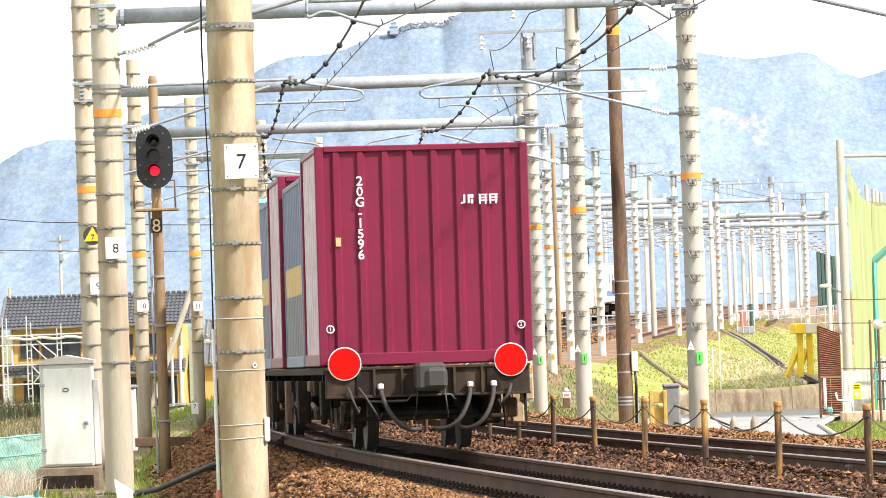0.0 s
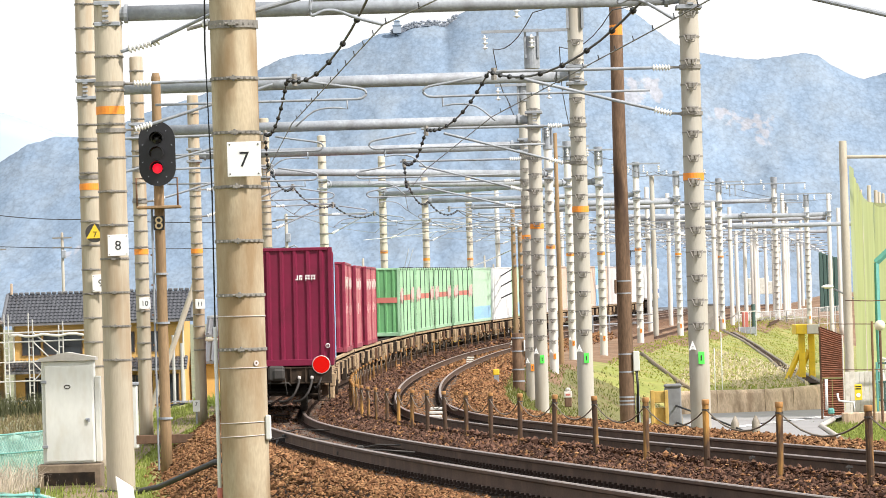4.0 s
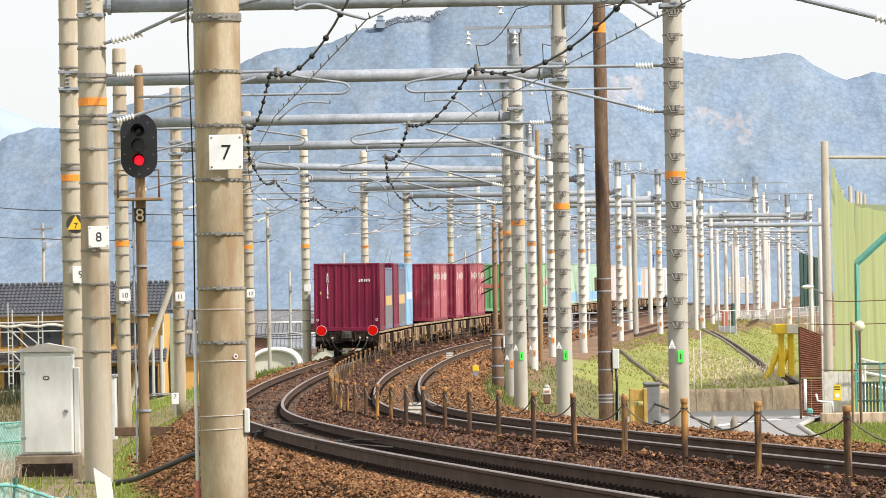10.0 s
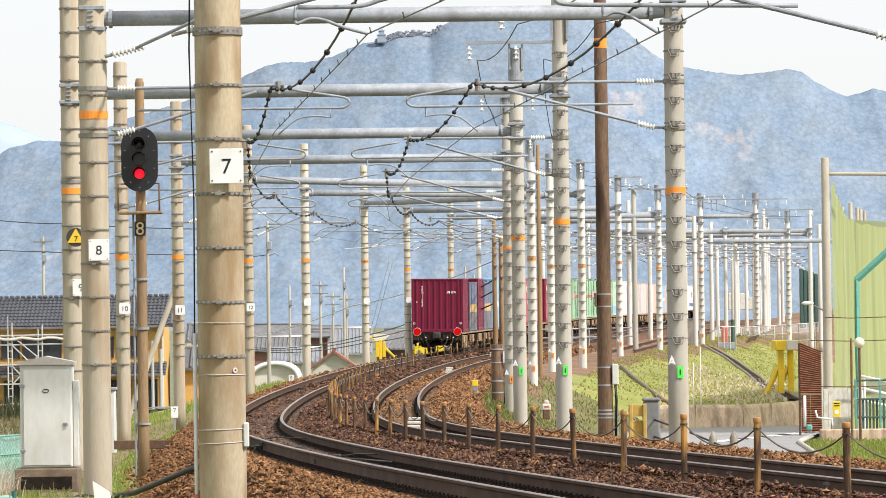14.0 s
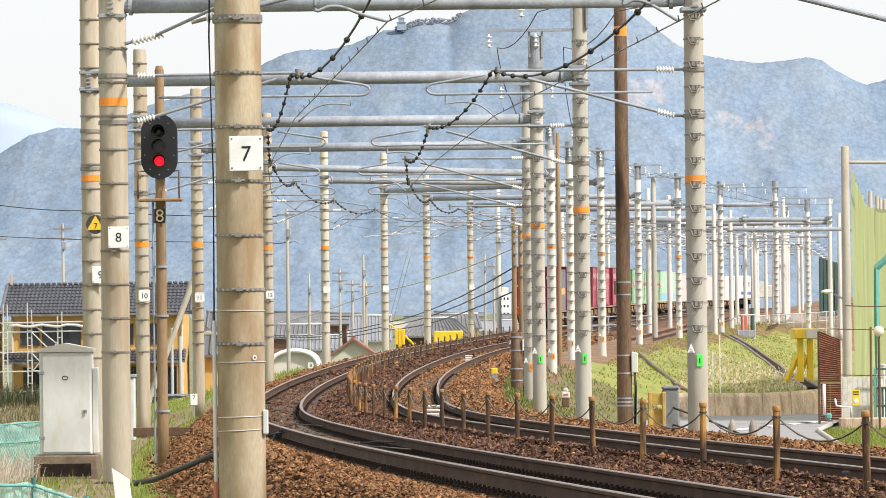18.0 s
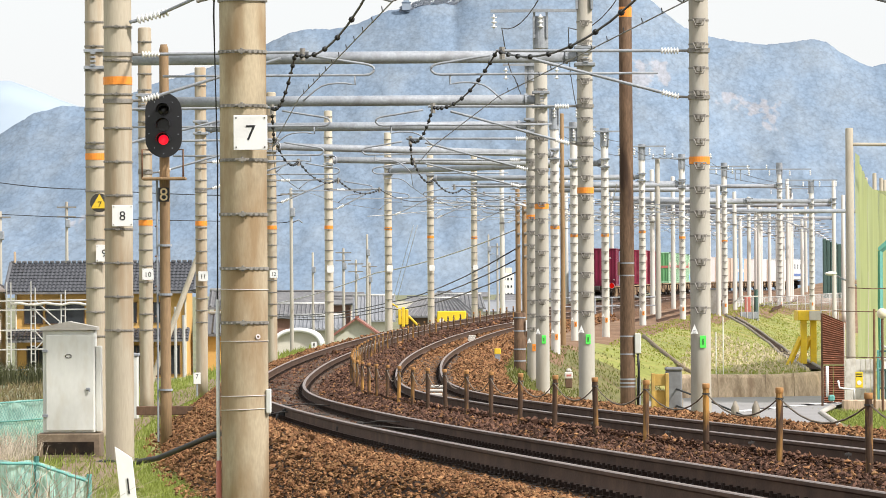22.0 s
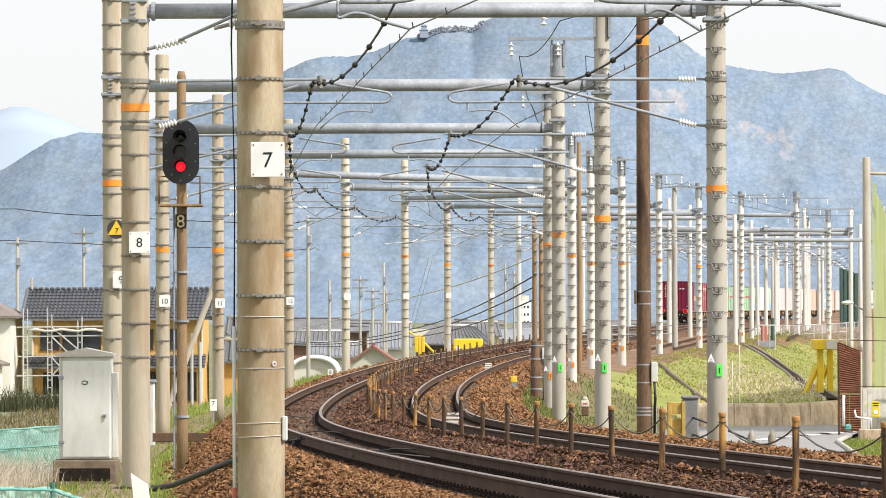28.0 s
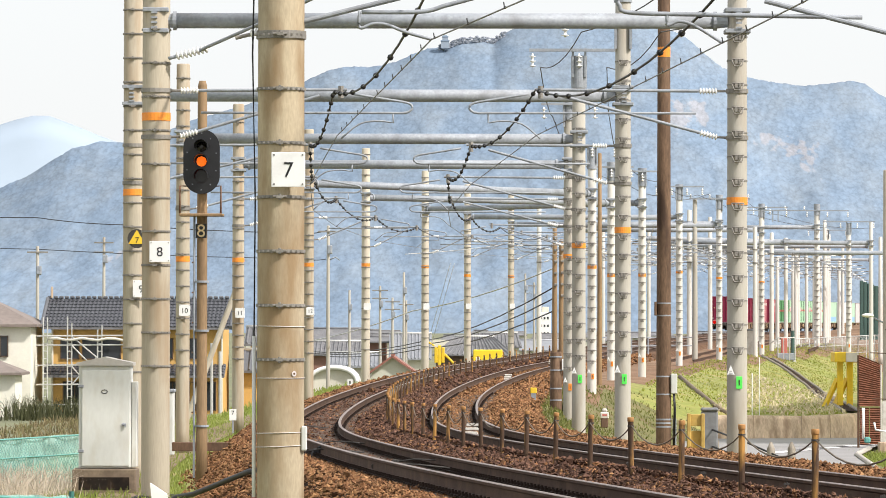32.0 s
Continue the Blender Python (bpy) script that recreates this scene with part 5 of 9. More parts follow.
def build_signal():
    s = thing("railway_signal", pose(-5.14, 83, -0.68), "three-lamp colour light signal on a weathered tan post", "railway signal")
    bm = bmesh.new()
    lathe(bm, [(0.105, -0.5), (0.105, 1.0), (0.098, 1.02), (0.095, 4.6), (0.085, 7.2), (0.06, 7.29)], 18)
    part("post", bm, TAN_POLE, s)
    bm = bmesh.new()
    rod(bm, (-0.14, -0.03, 0), (-0.14, -0.03, 4.8), 0.02, n=8)
    part("cable_pipe", bm, GALV, s)
    for z in (0.95, 2.7, 3.6):
        bm = bmesh.new()
        rod(bm, (0, 0, z - 0.02), (0, 0, z + 0.02), 0.13, n=16)
        part("strap", bm, GALV, s)
    # head
    bm = bmesh.new()
    prof, n = [], 14
    for i in range(n + 1):
        a = math.pi * i / n
        prof.append((0.335 * math.cos(a), 0.26 + 0.335 * math.sin(a)))
    for i in range(n + 1):
        a = math.pi + math.pi * i / n
        prof.append((0.335 * math.cos(a), -0.26 + 0.335 * math.sin(a)))
    f = bm.faces.new([bm.verts.new((x, 0, z)) for x, z in prof])
    r = bmesh.ops.extrude_face_region(bm, geom=[f])
    bmesh.ops.translate(bm, vec=(0, 0.05, 0), verts=[g for g in r["geom"] if isinstance(g, bmesh.types.BMVert)])
    bmesh.ops.recalc_face_normals(bm, faces=bm.faces)
    head = part("backboard", bm, SIGNAL_BLACK, s, "rounded matt black backboard")
    head.matrix_basis = Matrix.Translation((0.0, -0.22, 5.80))
    for z in (0.27, 0, -0.27):
        bm = bmesh.new()
        n = 20
        rings = []
        for y, cut in ((0.0, 0.0), (-0.30, 0.0)):
            rings.append([bm.verts.new((0.125 * math.cos(math.pi * (1.15 * i / n - 0.075)), y, 0.125 * math.sin(math.pi * (1.15 * i / n - 0.075)))) for i in range(n + 1)])
        for i in range(n):
            bm.faces.new((rings[0][i], rings[0][i + 1], rings[1][i + 1], rings[1][i]))
        o = part("hood", bm, SIGNAL_BLACK, head)
        o.matrix_basis = Matrix.Translation((0, 0, z))
    for z, col, nm in ((0.27, LENS_DARK, "upper_lens"), (0, AMBER_GLOW, "amber_lens"), (-0.27, RED_GLOW, "red_lens")):
        bm = bmesh.new()
        lathe(bm, [(0.092, 0), (0.088, 0.012), (0.05, 0.03), (0.02, 0.036)], 20)
        o = part(nm, bm, col, head)
        o.matrix_basis = Matrix.Translation((0, -0.004, z)) @ Matrix.Rotation(math.pi / 2, 4, "X")
    for i in range(10):
        a = 0.3 + 6.283 * i / 10
        bm = bmesh.new()
        box(bm, 0.28 * math.cos(a), -0.008, 0.52 * math.sin(a), 0.018, 0.012, 0.018)
        part("bolt", bm, GALV, head)
    # added blades that hide the amber and the red lens while each is off
    shut = []
    for nm, z in (("amber_shutter", 0.0), ("red_shutter", -0.27)):
        bm = bmesh.new()
        rod(bm, (0, -0.012, 0), (0, 0, 0), 0.112, n=24)
        o = part(nm, bm, LENS_DARK, s, "added dark blade that hides one lens while it is off")
        shut.append(o)
    bm = bmesh.new()
    box(bm, 0, -0.12, 4.82, 0.80, 0.5, 0.05, 0.01)
    part("platform", bm, TAN_POLE, s)
    for sx in (-0.39, 0.36):
        bm = bmesh.new()
        tube(bm, [(sx, -0.3, 4.82), (sx, -0.3, 5.35), (sx * 0.6, -0.1, 5.35)], 0.018, 6)
        part("platform_rail", bm, RUST, s)
    bm = bmesh.new()
    box(bm, 0, 0, 0, 0.20, 0.02, 0.26, 0.004)
    pl = part("number_board", bm, SIGNAL_BLACK, s, "black board with a cream figure")
    pl.matrix_basis = Matrix.Translation((-0.01, -0.13, 4.53))
    figure_mesh("8", 0.33, CREAM, pl, 0, -0.014, -0.01)
    for k in range(6):
        bm = bmesh.new()
        box(bm, -0.17, -0.02, 1.2 + 0.55 * k, 0.03, 0.06, 0.03)
        part("pipe_clip", bm, RUST, s)
    return s, shut


LENS_DARK = material("unlit_lens", (0.018, 0.016, 0.016), 0.25, vary=0.2, bump=0)
# both lenses glow throughout; the added blades make them look switched
RED_GLOW = material("lit_red_lens", (0.5, 0.02, 0.02), 0.3, vary=0.1, bump=0, glow=(1.0, 0.01, 0.035, 0.9))
AMBER_GLOW = material("lit_amber_lens", (0.6, 0.15, 0.02), 0.3, vary=0.1, bump=0, glow=(1.0, 0.14, 0.01, 1.0))
CREAM = material("cream_paint", (0.72, 0.55, 0.30), 0.5, vary=0.1)
TEAL = material("teal_coated_steel", (0.11, 0.33, 0.29), 0.6, vary=0.2, grain=10)
TEAL_DARK = material("dark_green_steel", (0.05, 0.10, 0.085), 0.6, vary=0.15, grain=10)
signal, off_blades = build_signal()

PLINTH = material("grimy_concrete_foot", (0.19, 0.145, 0.10), 0.9, vary=0.3, grain=20, dirt=(0.09, 0.065, 0.045), dirt_amount=0.7)
CAP_PAINT = material("weathered_cap", (0.46, 0.44, 0.40), 0.6, vary=0.12, grain=20, dirt=(0.30, 0.26, 0.21), dirt_amount=0.5)
cab = thing("relay_cabinet", pose(-6.40, 77, -0.57), "pale grey steel cabinet with gabled cap on a concrete foot", "equipment cabinet")
bm = bmesh.new()
box(bm, 0, 0, 0.02, 1.08, 0.75, 0.46, 0.02)
part("plinth", bm, PLINTH, cab)
# no real hollow: a flat dark panel carries its shade
bm = bmesh.new()
box(bm, 0, -0.372, 0.0, 0.86, 0.012, 0.22)
part("plinth_opening", bm, UNDER, cab, "dark panel painted as the shaded hollow of the concrete foot")
bm = bmesh.new()
box(bm, 0, 0, 1.13, 0.88, 0.55, 1.74, 0.015)
part("body", bm, CABINET, cab)
bm = bmesh.new()
v = [bm.verts.new(q) for q in ((-0.48, -0.33, 2.0), (0.48, -0.33, 2.0), (0.48, 0.33, 2.0), (-0.48, 0.33, 2.0), (-0.48, -0.33, 2.05), (0.48, -0.33, 2.05), (0.48, 0.33, 2.05), (-0.48, 0.33, 2.05), (0, -0.33, 2.15), (0, 0.33, 2.15))]
for q in ((0, 1, 2, 3), (0, 4, 8, 5, 1), (2, 6, 9, 7, 3), (0, 3, 7, 4), (1, 5, 6, 2), (4, 7, 9, 8), (8, 9, 6, 5)):
    bm.faces.new([v[i] for i in q])
bmesh.ops.recalc_face_normals(bm, faces=bm.faces)
part("cap", bm, CAP_PAINT, cab)
bm = bmesh.new()
box(bm, 0.02, -0.29, 1.11, 0.80, 0.03, 1.62, 0.006)
door = part("door", bm, CABINET, cab, "pale grey door with rust streaks")
bm = bmesh.new()
box(bm, 0.33, -0.315, 1.0, 0.07, 0.03, 0.05, 0.01)
box(bm, 0.355, -0.335, 0.985, 0.025, 0.02, 0.06)
part("handle", bm, GALV, door)
for z in (0.55, 1.65):
    bm = bmesh.new()
    box(bm, -0.40, -0.31, z, 0.10, 0.03, 0.05, 0.006)
    part("hinge", bm, GALV, door)
bm = bmesh.new()
tube(bm, [(0.05 * math.cos(a * 0.5236), -0.308, 1.56 + 0.03 * math.sin(a * 0.5236)) for a in range(13)], 0.008, 5)
part("scratch_mark", bm, DARK_STEEL, door)
bm = bmesh.new()
box(bm, 0.49, 0.06, 1.0, 0.09, 0.35, 1.45, 0.01)
part("side_box", bm, CABINET, cab)

# a second pale cabinet stands behind the eighth pole
c2 = thing("equipment_box", pose(-6.55, 93, -0.55), "small pale steel equipment box beside the pole", "equipment box")
bm = bmesh.new()
box(bm, 0, 0, 0.65, 0.45, 0.4, 1.3, 0.02)
part("body", bm, CABINET, c2)
bm = bmesh.new()
box(bm, 0, 0, 1.33, 0.5, 0.46, 0.06, 0.01)
part("lid", bm, GALV, c2)

# round board with a yellow triangle on the ninth pole
tb = thing("warning_board", pose(-6.93, 90.85, 3.86), "round dark board with a yellow triangle and the figure seven", "sign")
bm = bmesh.new()
rod(bm, (0, -0.10, 0), (0, -0.08, 0), 0.19, n=32)
part("disc", bm, DARK_STEEL, tb)
bm = bmesh.new()
f = bm.faces.new([bm.verts.new(q) for q in ((-0.17, -0.106, -0.11), (0.17, -0.106, -0.11), (0, -0.106, 0.18))])
r = bmesh.ops.extrude_face_region(bm, geom=[f])
bmesh.ops.translate(bm, vec=(0, -0.006, 0), verts=[g for g in r["geom"] if isinstance(g, bmesh.types.BMVert)])
bmesh.ops.recalc_face_normals(bm, faces=bm.faces)
tri = part("triangle", bm, YELLOW, tb)
figure_mesh("7", 0.16, SIGNAL_BLACK, tri, 0.005, -0.116, -0.035)
bm = bmesh.new()
box(bm, 0, 0.02, 0, 0.10, 0.2, 0.05)
part("bracket", bm, BAND_STEEL, tb)

# details on the seventh pole
cb = thing("junction_box", pose(-1.818, 46.32, 0.955), "small cream junction box strapped to the pole", "junction box")
bm = bmesh.new()
box(bm, 0, 0, 0, 0.055, 0.12, 0.25, 0.01)
part("case", bm, CABINET, cb)
tw = thing("tie_wires", pose(-2.064, 46.4, 0), "thin tan wires bound round the concrete pole", "wire")
for z, tip in ((1.012, 0.006), (0.874, 0.010), (1.571, 0.0), (2.10, -0.004)):
    bm = bmesh.new()
    tube(bm, [(0.2475 * math.cos(a * 0.2618), 0.2475 * math.sin(a * 0.2618), z + tip * math.cos(a * 0.2618)) for a in range(25)], 0.0045, 5)
    part("wire", bm, BEIGE_BOX, tw)
st = thing("round_sticker", pose(-1.918, 46.197, 1.617, 0, 0, 37), "small round pale sticker on the concrete pole", "sticker")
bm = bmesh.new()
rod(bm, (0, 0, 0), (0, -0.004, 0), 0.028, n=16)
part("disc", bm, BEIGE_BOX, st)
bm = bmesh.new()
rod(bm, (0, -0.004, 0), (0, -0.006, 0), 0.012, n=12)
part("mark", bm, RUST, st)
rb = thing("rail_bond", pose(-2.56, 70.5, 0.10), "black cable bond clamped to the side of the rail", "rail bond")
bm = bmesh.new()
box(bm, 0, 0, 0.05, 0.10, 0.10, 0.10, 0.02)
box(bm, 0.03, -0.02, 0.11, 0.06, 0.06, 0.06, 0.015)
part("clamp", bm, BLACK, rb)
for s_ in (-1, 1):
    bm = bmesh.new()
    tube(bm, [(0.03, 0, 0.10), (0.03 + 0.09 * s_, -0.05, 0.08), (0.03 + 0.15 * s_, -0.1, -0.10)], 0.016, 6)
    part("lead", bm, BLACK, rb)
cd = thing("cable_conduit", pose(-2.335, 46.35, -0.6), "thin grey cable conduit running up the pole", "conduit")
bm = bmesh.new()
tube(bm, [(0, 0, 0), (0, 0, 2.6)], 0.02, 8)
part("pipe", bm, CABINET, cd)
bm = bmesh.new()
tube(bm, [(0, 0, 2.6), (0.01, -0.02, 4.0), (-0.02, -0.03, 5.5), (0.01, 0, 7.0), (0, 0, 10.0)], 0.009, 6)
part("cable", bm, BLACK, cd)
bm = bmesh.new()
rod(bm, (0, 0, 0), (0, 0, 0.95), 0.027, n=8)
part("red_sleeve", bm, RED_STRIPE, cd)

# distance posts
kp = thing("distance_post", pose(-2.39, 35, -0.2, 0, -6, 0), "white distance post with a slanted top and black figures", "marker post")
bm = bmesh.new()
v = [bm.verts.new(q) for q in ((-0.06, -0.03, -0.4), (0.06, -0.03, -0.4), (0.06, -0.03, 1.00), (-0.06, -0.03, 1.10), (-0.06, 0.05, -0.4), (0.06, 0.05, -0.4), (0.06, 0.05, 1.00), (-0.06, 0.05, 1.10))]
for q in ((0, 1, 2, 3), (5, 4, 7, 6), (4, 0, 3, 7), (1, 5, 6, 2), (3, 2, 6, 7), (4, 5, 1, 0)):
    bm.faces.new([v[i] for i in q])
part("slab", bm, WHITE_PAINT, kp)
bm = bmesh.new()
box(bm, 0.012, -0.033, 0.79, 0.012, 0.006, 0.12)
part("stroke", bm, SIGNAL_BLACK, kp)
figure_mesh("2", 0.155, SIGNAL_BLACK, kp, 0.018, -0.034, 0.57)
for x, y, z, h in ((-7.01, 127.4, -0.95, 0.66), (-4.95, 170, -0.5, 0.55), (-0.2, 228, -0.1, 0.6)):
    kp = thing("small_marker_post", pose(x, y, z), "small white trackside marker plate on a short post", "marker post", "marker posts")
    bm = bmesh.new()
    box(bm, 0, 0, h / 2 - 0.1, 0.05, 0.05, h, 0.005)
    part("post", bm, GALV, kp)
    bm = bmesh.new()
    box(bm, 0, -0.03, h - 0.1, 0.2, 0.015, 0.32, 0.004)
    pl = part("plate", bm, WHITE_PAINT, kp)
    figure_mesh("7" if y < 150 else "8", 0.17, SIGNAL_BLACK, pl, 0, -0.042, h - 0.05)

# cable duct on the ground between pole and ballast
cp = thing("cable_duct", Matrix(), "thick black cable duct lying on the verge", "cable duct")
bm = bmesh.new()
tube(bm, [(-5.05, 72.6, -0.70), (-4.85, 72, -0.62), (-4.5, 70.5, -0.52), (-4.1, 69, -0.34), (-3.75, 67.6, -0.18), (-3.4, 66, -0.02), (-3.2, 65.5, 0.0)], 0.045, 8)
part("duct", bm, BLACK, cp)
sd = thing("verge_board", pose(-5.0, 92, -0.35), "low weathered board edging the path on the verge", "edging board")
bm = bmesh.new()
box(bm, 0, 0, 0, 2.6, 0.08, 0.18, 0.01)
part("board", bm, RUST, sd)
ps = thing("path_slab", Matrix(), "bare earth path along the verge", "path", kind="structure")
bm = bmesh.new()
rows_ = []
for y in steps(60, 150, 3):
    x0 = line_x(y) - 3.55
    rows_.append([bm.verts.new((x0 - 0.55 + 0.1 * math.sin(y), y, ground_z(x0 - 0.5, y) + 0.06)), bm.verts.new((x0 + 0.55, y, ground_z(x0 + 0.5, y) + 0.06))])
for a, b in zip(rows_, rows_[1:]):
    bm.faces.new((a[0], a[1], b[1], b[0]))
part("earth", bm, EARTH, ps)


def sheet_fence(pts, h, label, seed):
    """Sagging plastic net hung on thin teal rails."""
    f = thing("teal_fence", Matrix(), label, "fence", "teal fences")
    for k, (a, b) in enumerate(zip(pts, pts[1:])):
        a, b = Vector(a), Vector(b)
        n, m = 24, 10
        bm = bmesh.new()
        g = []
        for i in range(n + 1):
            t = i / n
            p = a.lerp(b, t)
            g.append([bm.verts.new(p + Vector((0.02 * noise.noise((t * 9, j * 0.8, seed)), 0.10 * noise.noise((t * 7 + k, j * 0.5, seed)), h * j / m + (0.015 * noise.noise((t * 5, k, seed)) if j == m else 0)))) for j in range(m + 1)])
        for i in range(n):
            for j in range(m):
                bm.faces.new((g[i][j], g[i + 1][j], g[i + 1][j + 1], g[i][j + 1])).smooth = True
        part("net_panel", bm, TEAL_NET, f)
        bm = bmesh.new()
        cells = int((b - a).length / 0.05)
        for i in range(cells):
            for lean in (-1, 1):
                q = min(max(i + lean * h / 0.05 * 0.5, 0), cells)
                top = h * abs(q - i) / (h / 0.05 * 0.5)
                if top > 0.05:
                    tube(bm, [a.lerp(b, i / cells) + Vector((0, -0.05, 0)), a.lerp(b, q / cells) + Vector((0, -0.05, top))], 0.0035, 3)
        tagged(part("net_mesh", bm, TEAL, f), kind="stuff")
        for hh in (h - 0.02, h * 0.62):
            bm = bmesh.new()
            tube(bm, [a.lerp(b, i / 8) + Vector((0, -0.06, hh + 0.003 * math.sin(i * 2.1))) for i in range(9)], 0.014, 6)
            part("rail", bm, TEAL, f)
        for p in (a, b):
            bm = bmesh.new()
            rod(bm, p - Vector((0, 0, 0.3)), p + Vector((0, 0, h + 0.04)), 0.022, n=8)
            part("post", bm, TEAL, f)
    return f


sheet_fence([(-11.5, 79, -0.95), (-8.9, 80, -0.85), (-7.0, 81, -0.75)], 0.93, "teal plastic netting fence beside the cabinet", 1.0)
sheet_fence([(-4.9, 37, -0.35), (-4.0, 37.3, -0.34), (-3.4, 37.5, -0.36), (-2.98, 37.7, -0.52)], 1.05, "teal netting fence grown over with dry stalks", 2.0)


def stalks(name, n, region, height, mat, label, lean=0.35, r=0.004, seed=1, branch=True):
    """Thin bent stems over a patch: one object of stuff."""
    rng = np.random.default_rng(seed)
    V, F_ = [], []
    k = 0
    for _ in range(n):
        x, y = region(rng)
        z = ground_z(x, y) - 0.02
        h = height * rng.uniform(0.4, 1.15)
        dx, dy = rng.normal(0, lean * h), rng.normal(0, lean * h)
        w = r * rng.uniform(0.6, 1.5)
        a = rng.uniform(0, 3.14)
        ex, ey = w * math.cos(a), w * math.sin(a)
        pts = [(0, 0, 0, 1.0), (dx * 0.3, dy * 0.3, h * 0.6, 0.7), (dx, dy, h * (1 - 0.3 * abs(dx) / max(h, 0.01)), 0.15)]
        for px, py, pz, s in pts:
            V += [(x + px - ex * s, y + py - ey * s, z + pz), (x + px + ex * s, y + py + ey * s, z + pz)]
        F_ += [(k, k + 1, k + 3, k + 2), (k + 2, k + 3, k + 5, k + 4)]
        k += 6
    me = bpy.data.meshes.new(name)
    me.from_pydata(V, [], F_)
    me.materials.append(mat)
    ob = new(name, me)
    return tagged(ob, label, "plants", kind="stuff")


def off_line(lo, hi, y0, y1):
    def f(rng):
        y = rng.uniform(y0, y1)
        return line_x(min(max(y, 14), 880)) + rng.uniform(lo, hi), y
    return f


def patch(x0, x1, y0, y1):
    def f(rng):
        return rng.uniform(x0, x1), rng.uniform(y0, y1)
    return f


stalks("verge_grass", 30000, off_line(-5.2, -2.2, 34, 66), 0.15, BLADES, "short green grass on the verge", 0.5, 0.006, 11)
stalks("verge_grass", 12000, off_line(-5.6, -2.6, 66, 150), 0.2, BLADES, "green grass along the foot of the ballast", 0.4, 0.010, 12)
stalks("dry_weeds", 1500, patch(-5.6, -3.5, 38, 50), 0.5, DRY, "tangle of dry pale weed stalks", 0.75, 0.006, 13)
stalks("dry_twigs", 2000, patch(-4.95, -2.95, 34.5, 38.2), 1.05, TWIG, "grey-brown leafless twigs tangled over the fence", 0.7, 0.006, 16)
stalks("dry_twigs", 1300, patch(-4.95, -3.0, 34.5, 37.2), 0.75, DRY, "pale leafless twigs tangled over the fence", 0.9, 0.004, 17)
stalks("dry_weeds", 2400, patch(-9.5, -6.9, 70, 79), 0.6, DRY, "dry pale weed stalks by the fence", 0.6, 0.008, 14)
stalks("far_verge_grass", 6000, off_line(-5.2, -2.7, 150, 250), 0.3, BLADES, "green grass by the far poles", 0.4, 0.02, 15)

# ---- between and beyond the tracks ----
def build_post():
    p = thing("fence_post", Matrix(), "short rusty steel post with an orange cap in a chain fence", "fence post", "chain fence posts")
    bm = bmesh.new()
    rod(bm, (0, 0, -0.25), (0, 0, 0.60), 0.031, n=12)
    part("stem", bm, STEM, p)
    bm = bmesh.new()
    lathe(bm, [(0.033, 0.60), (0.036, 0.605), (0.036, 0.645), (0.033, 0.65)], 14)
    part("cap", bm, ORANGE_RUST, p)
    bm = bmesh.new()
    rod(bm, (0, 0, 0.545), (0, 0, 0.56), 0.037, n=12)
    part("collar", bm, DARK_STEEL, p)
    return p


OCHRE = material("ochre_rusty_paint", (0.19, 0.105, 0.045), 0.75, vary=0.3, grain=30, dirt=(0.13, 0.07, 0.04), dirt_amount=0.7)
ORANGE_RUST = material("orange_cap_paint", (0.36, 0.18, 0.055), 0.7, vary=0.2, grain=40)
CHAIN = material("weathered_chain", (0.16, 0.12, 0.08), 0.7, 0.3, vary=0.3, grain=60)
proto = None
fence_pts = []
y = 25.85
while y < 232:
    p = rail_point(y, 1.65, -0.02)
    m = Matrix.Translation(p) @ Matrix.Rotation(radians(random.uniform(-2.5, 2.5)), 4, "X") @ Matrix.Rotation(radians(random.uniform(-1.5, 1.5)), 4, "Y")
    if proto is None:
        proto = build_post()
        proto.matrix_basis = m
    else:
        copy_thing(proto, m)
    fence_pts.append(p + Vector((0, 0, 0.56)))
    y += 3.46
ch = thing("chain", Matrix(), "sagging rusty chain hung between the short posts", "chain")
for a, b in zip(fence_pts, fence_pts[1:]):
    bm = bmesh.new()
    tube(bm, [a.lerp(b, t / 8) - Vector((0, 0, 0.19 * 4 * (t / 8) * (1 - t / 8))) for t in range(9)], 0.009, 4)
    part("chain_span", bm, CHAIN, ch)

# white blocks between the rails of the inner track, short stakes by the rails
for y, o in ((92, GAP - 0.15), (172, GAP + 0.3), (210, GAP - 0.4)):
    wb = thing("track_marker", Matrix.Translation(rail_point(y, o, -0.12)), "white painted marker boards lying between the rails", "track marker", "track markers")
    for k in range(3):
        bm = bmesh.new()
        box(bm, 0.02 * k, 0.3 * k, 0.03 + 0.075 * k, 0.27, 0.14, 0.055, 0.01)
        part("board", bm, WHITE_OLD, wb)
for y in (33.0, 36.5, 40.5, 45, 50, 56):
    st = thing("rail_stake", Matrix.Translation(rail_point(y, GAP - 0.85, -0.2)), "thin steel stake beside the rail", "stake", "rail stakes")
    bm = bmesh.new()
    rod(bm, (0, 0, -0.1), (0, 0, 0.18), 0.012, n=6)
    box(bm, 0, 0, 0.16, 0.06, 0.03, 0.02)
    part("stem", bm, DARK_STEEL, st)
for y, o in ((58, -0.1), (80, 0.2), (100, -0.2), (62, 0.45), (70, -0.45)):
    bt = thing("rail_bond", Matrix.Translation(rail_point(y, o, -0.12)), "cable bond and fastening lying across the sleepers", "rail bond", "rail bonds")
    bm = bmesh.new()
    tube(bm, [(-0.5, 0, 0), (-0.2, 0.05, 0.05), (0.1, -0.04, 0.04), (0.5, 0, 0)], 0.012, 6)
    box(bm, -0.45, 0, 0.02, 0.10, 0.08, 0.06, 0.015)
    part("cable", bm, DARK_STEEL, bt)


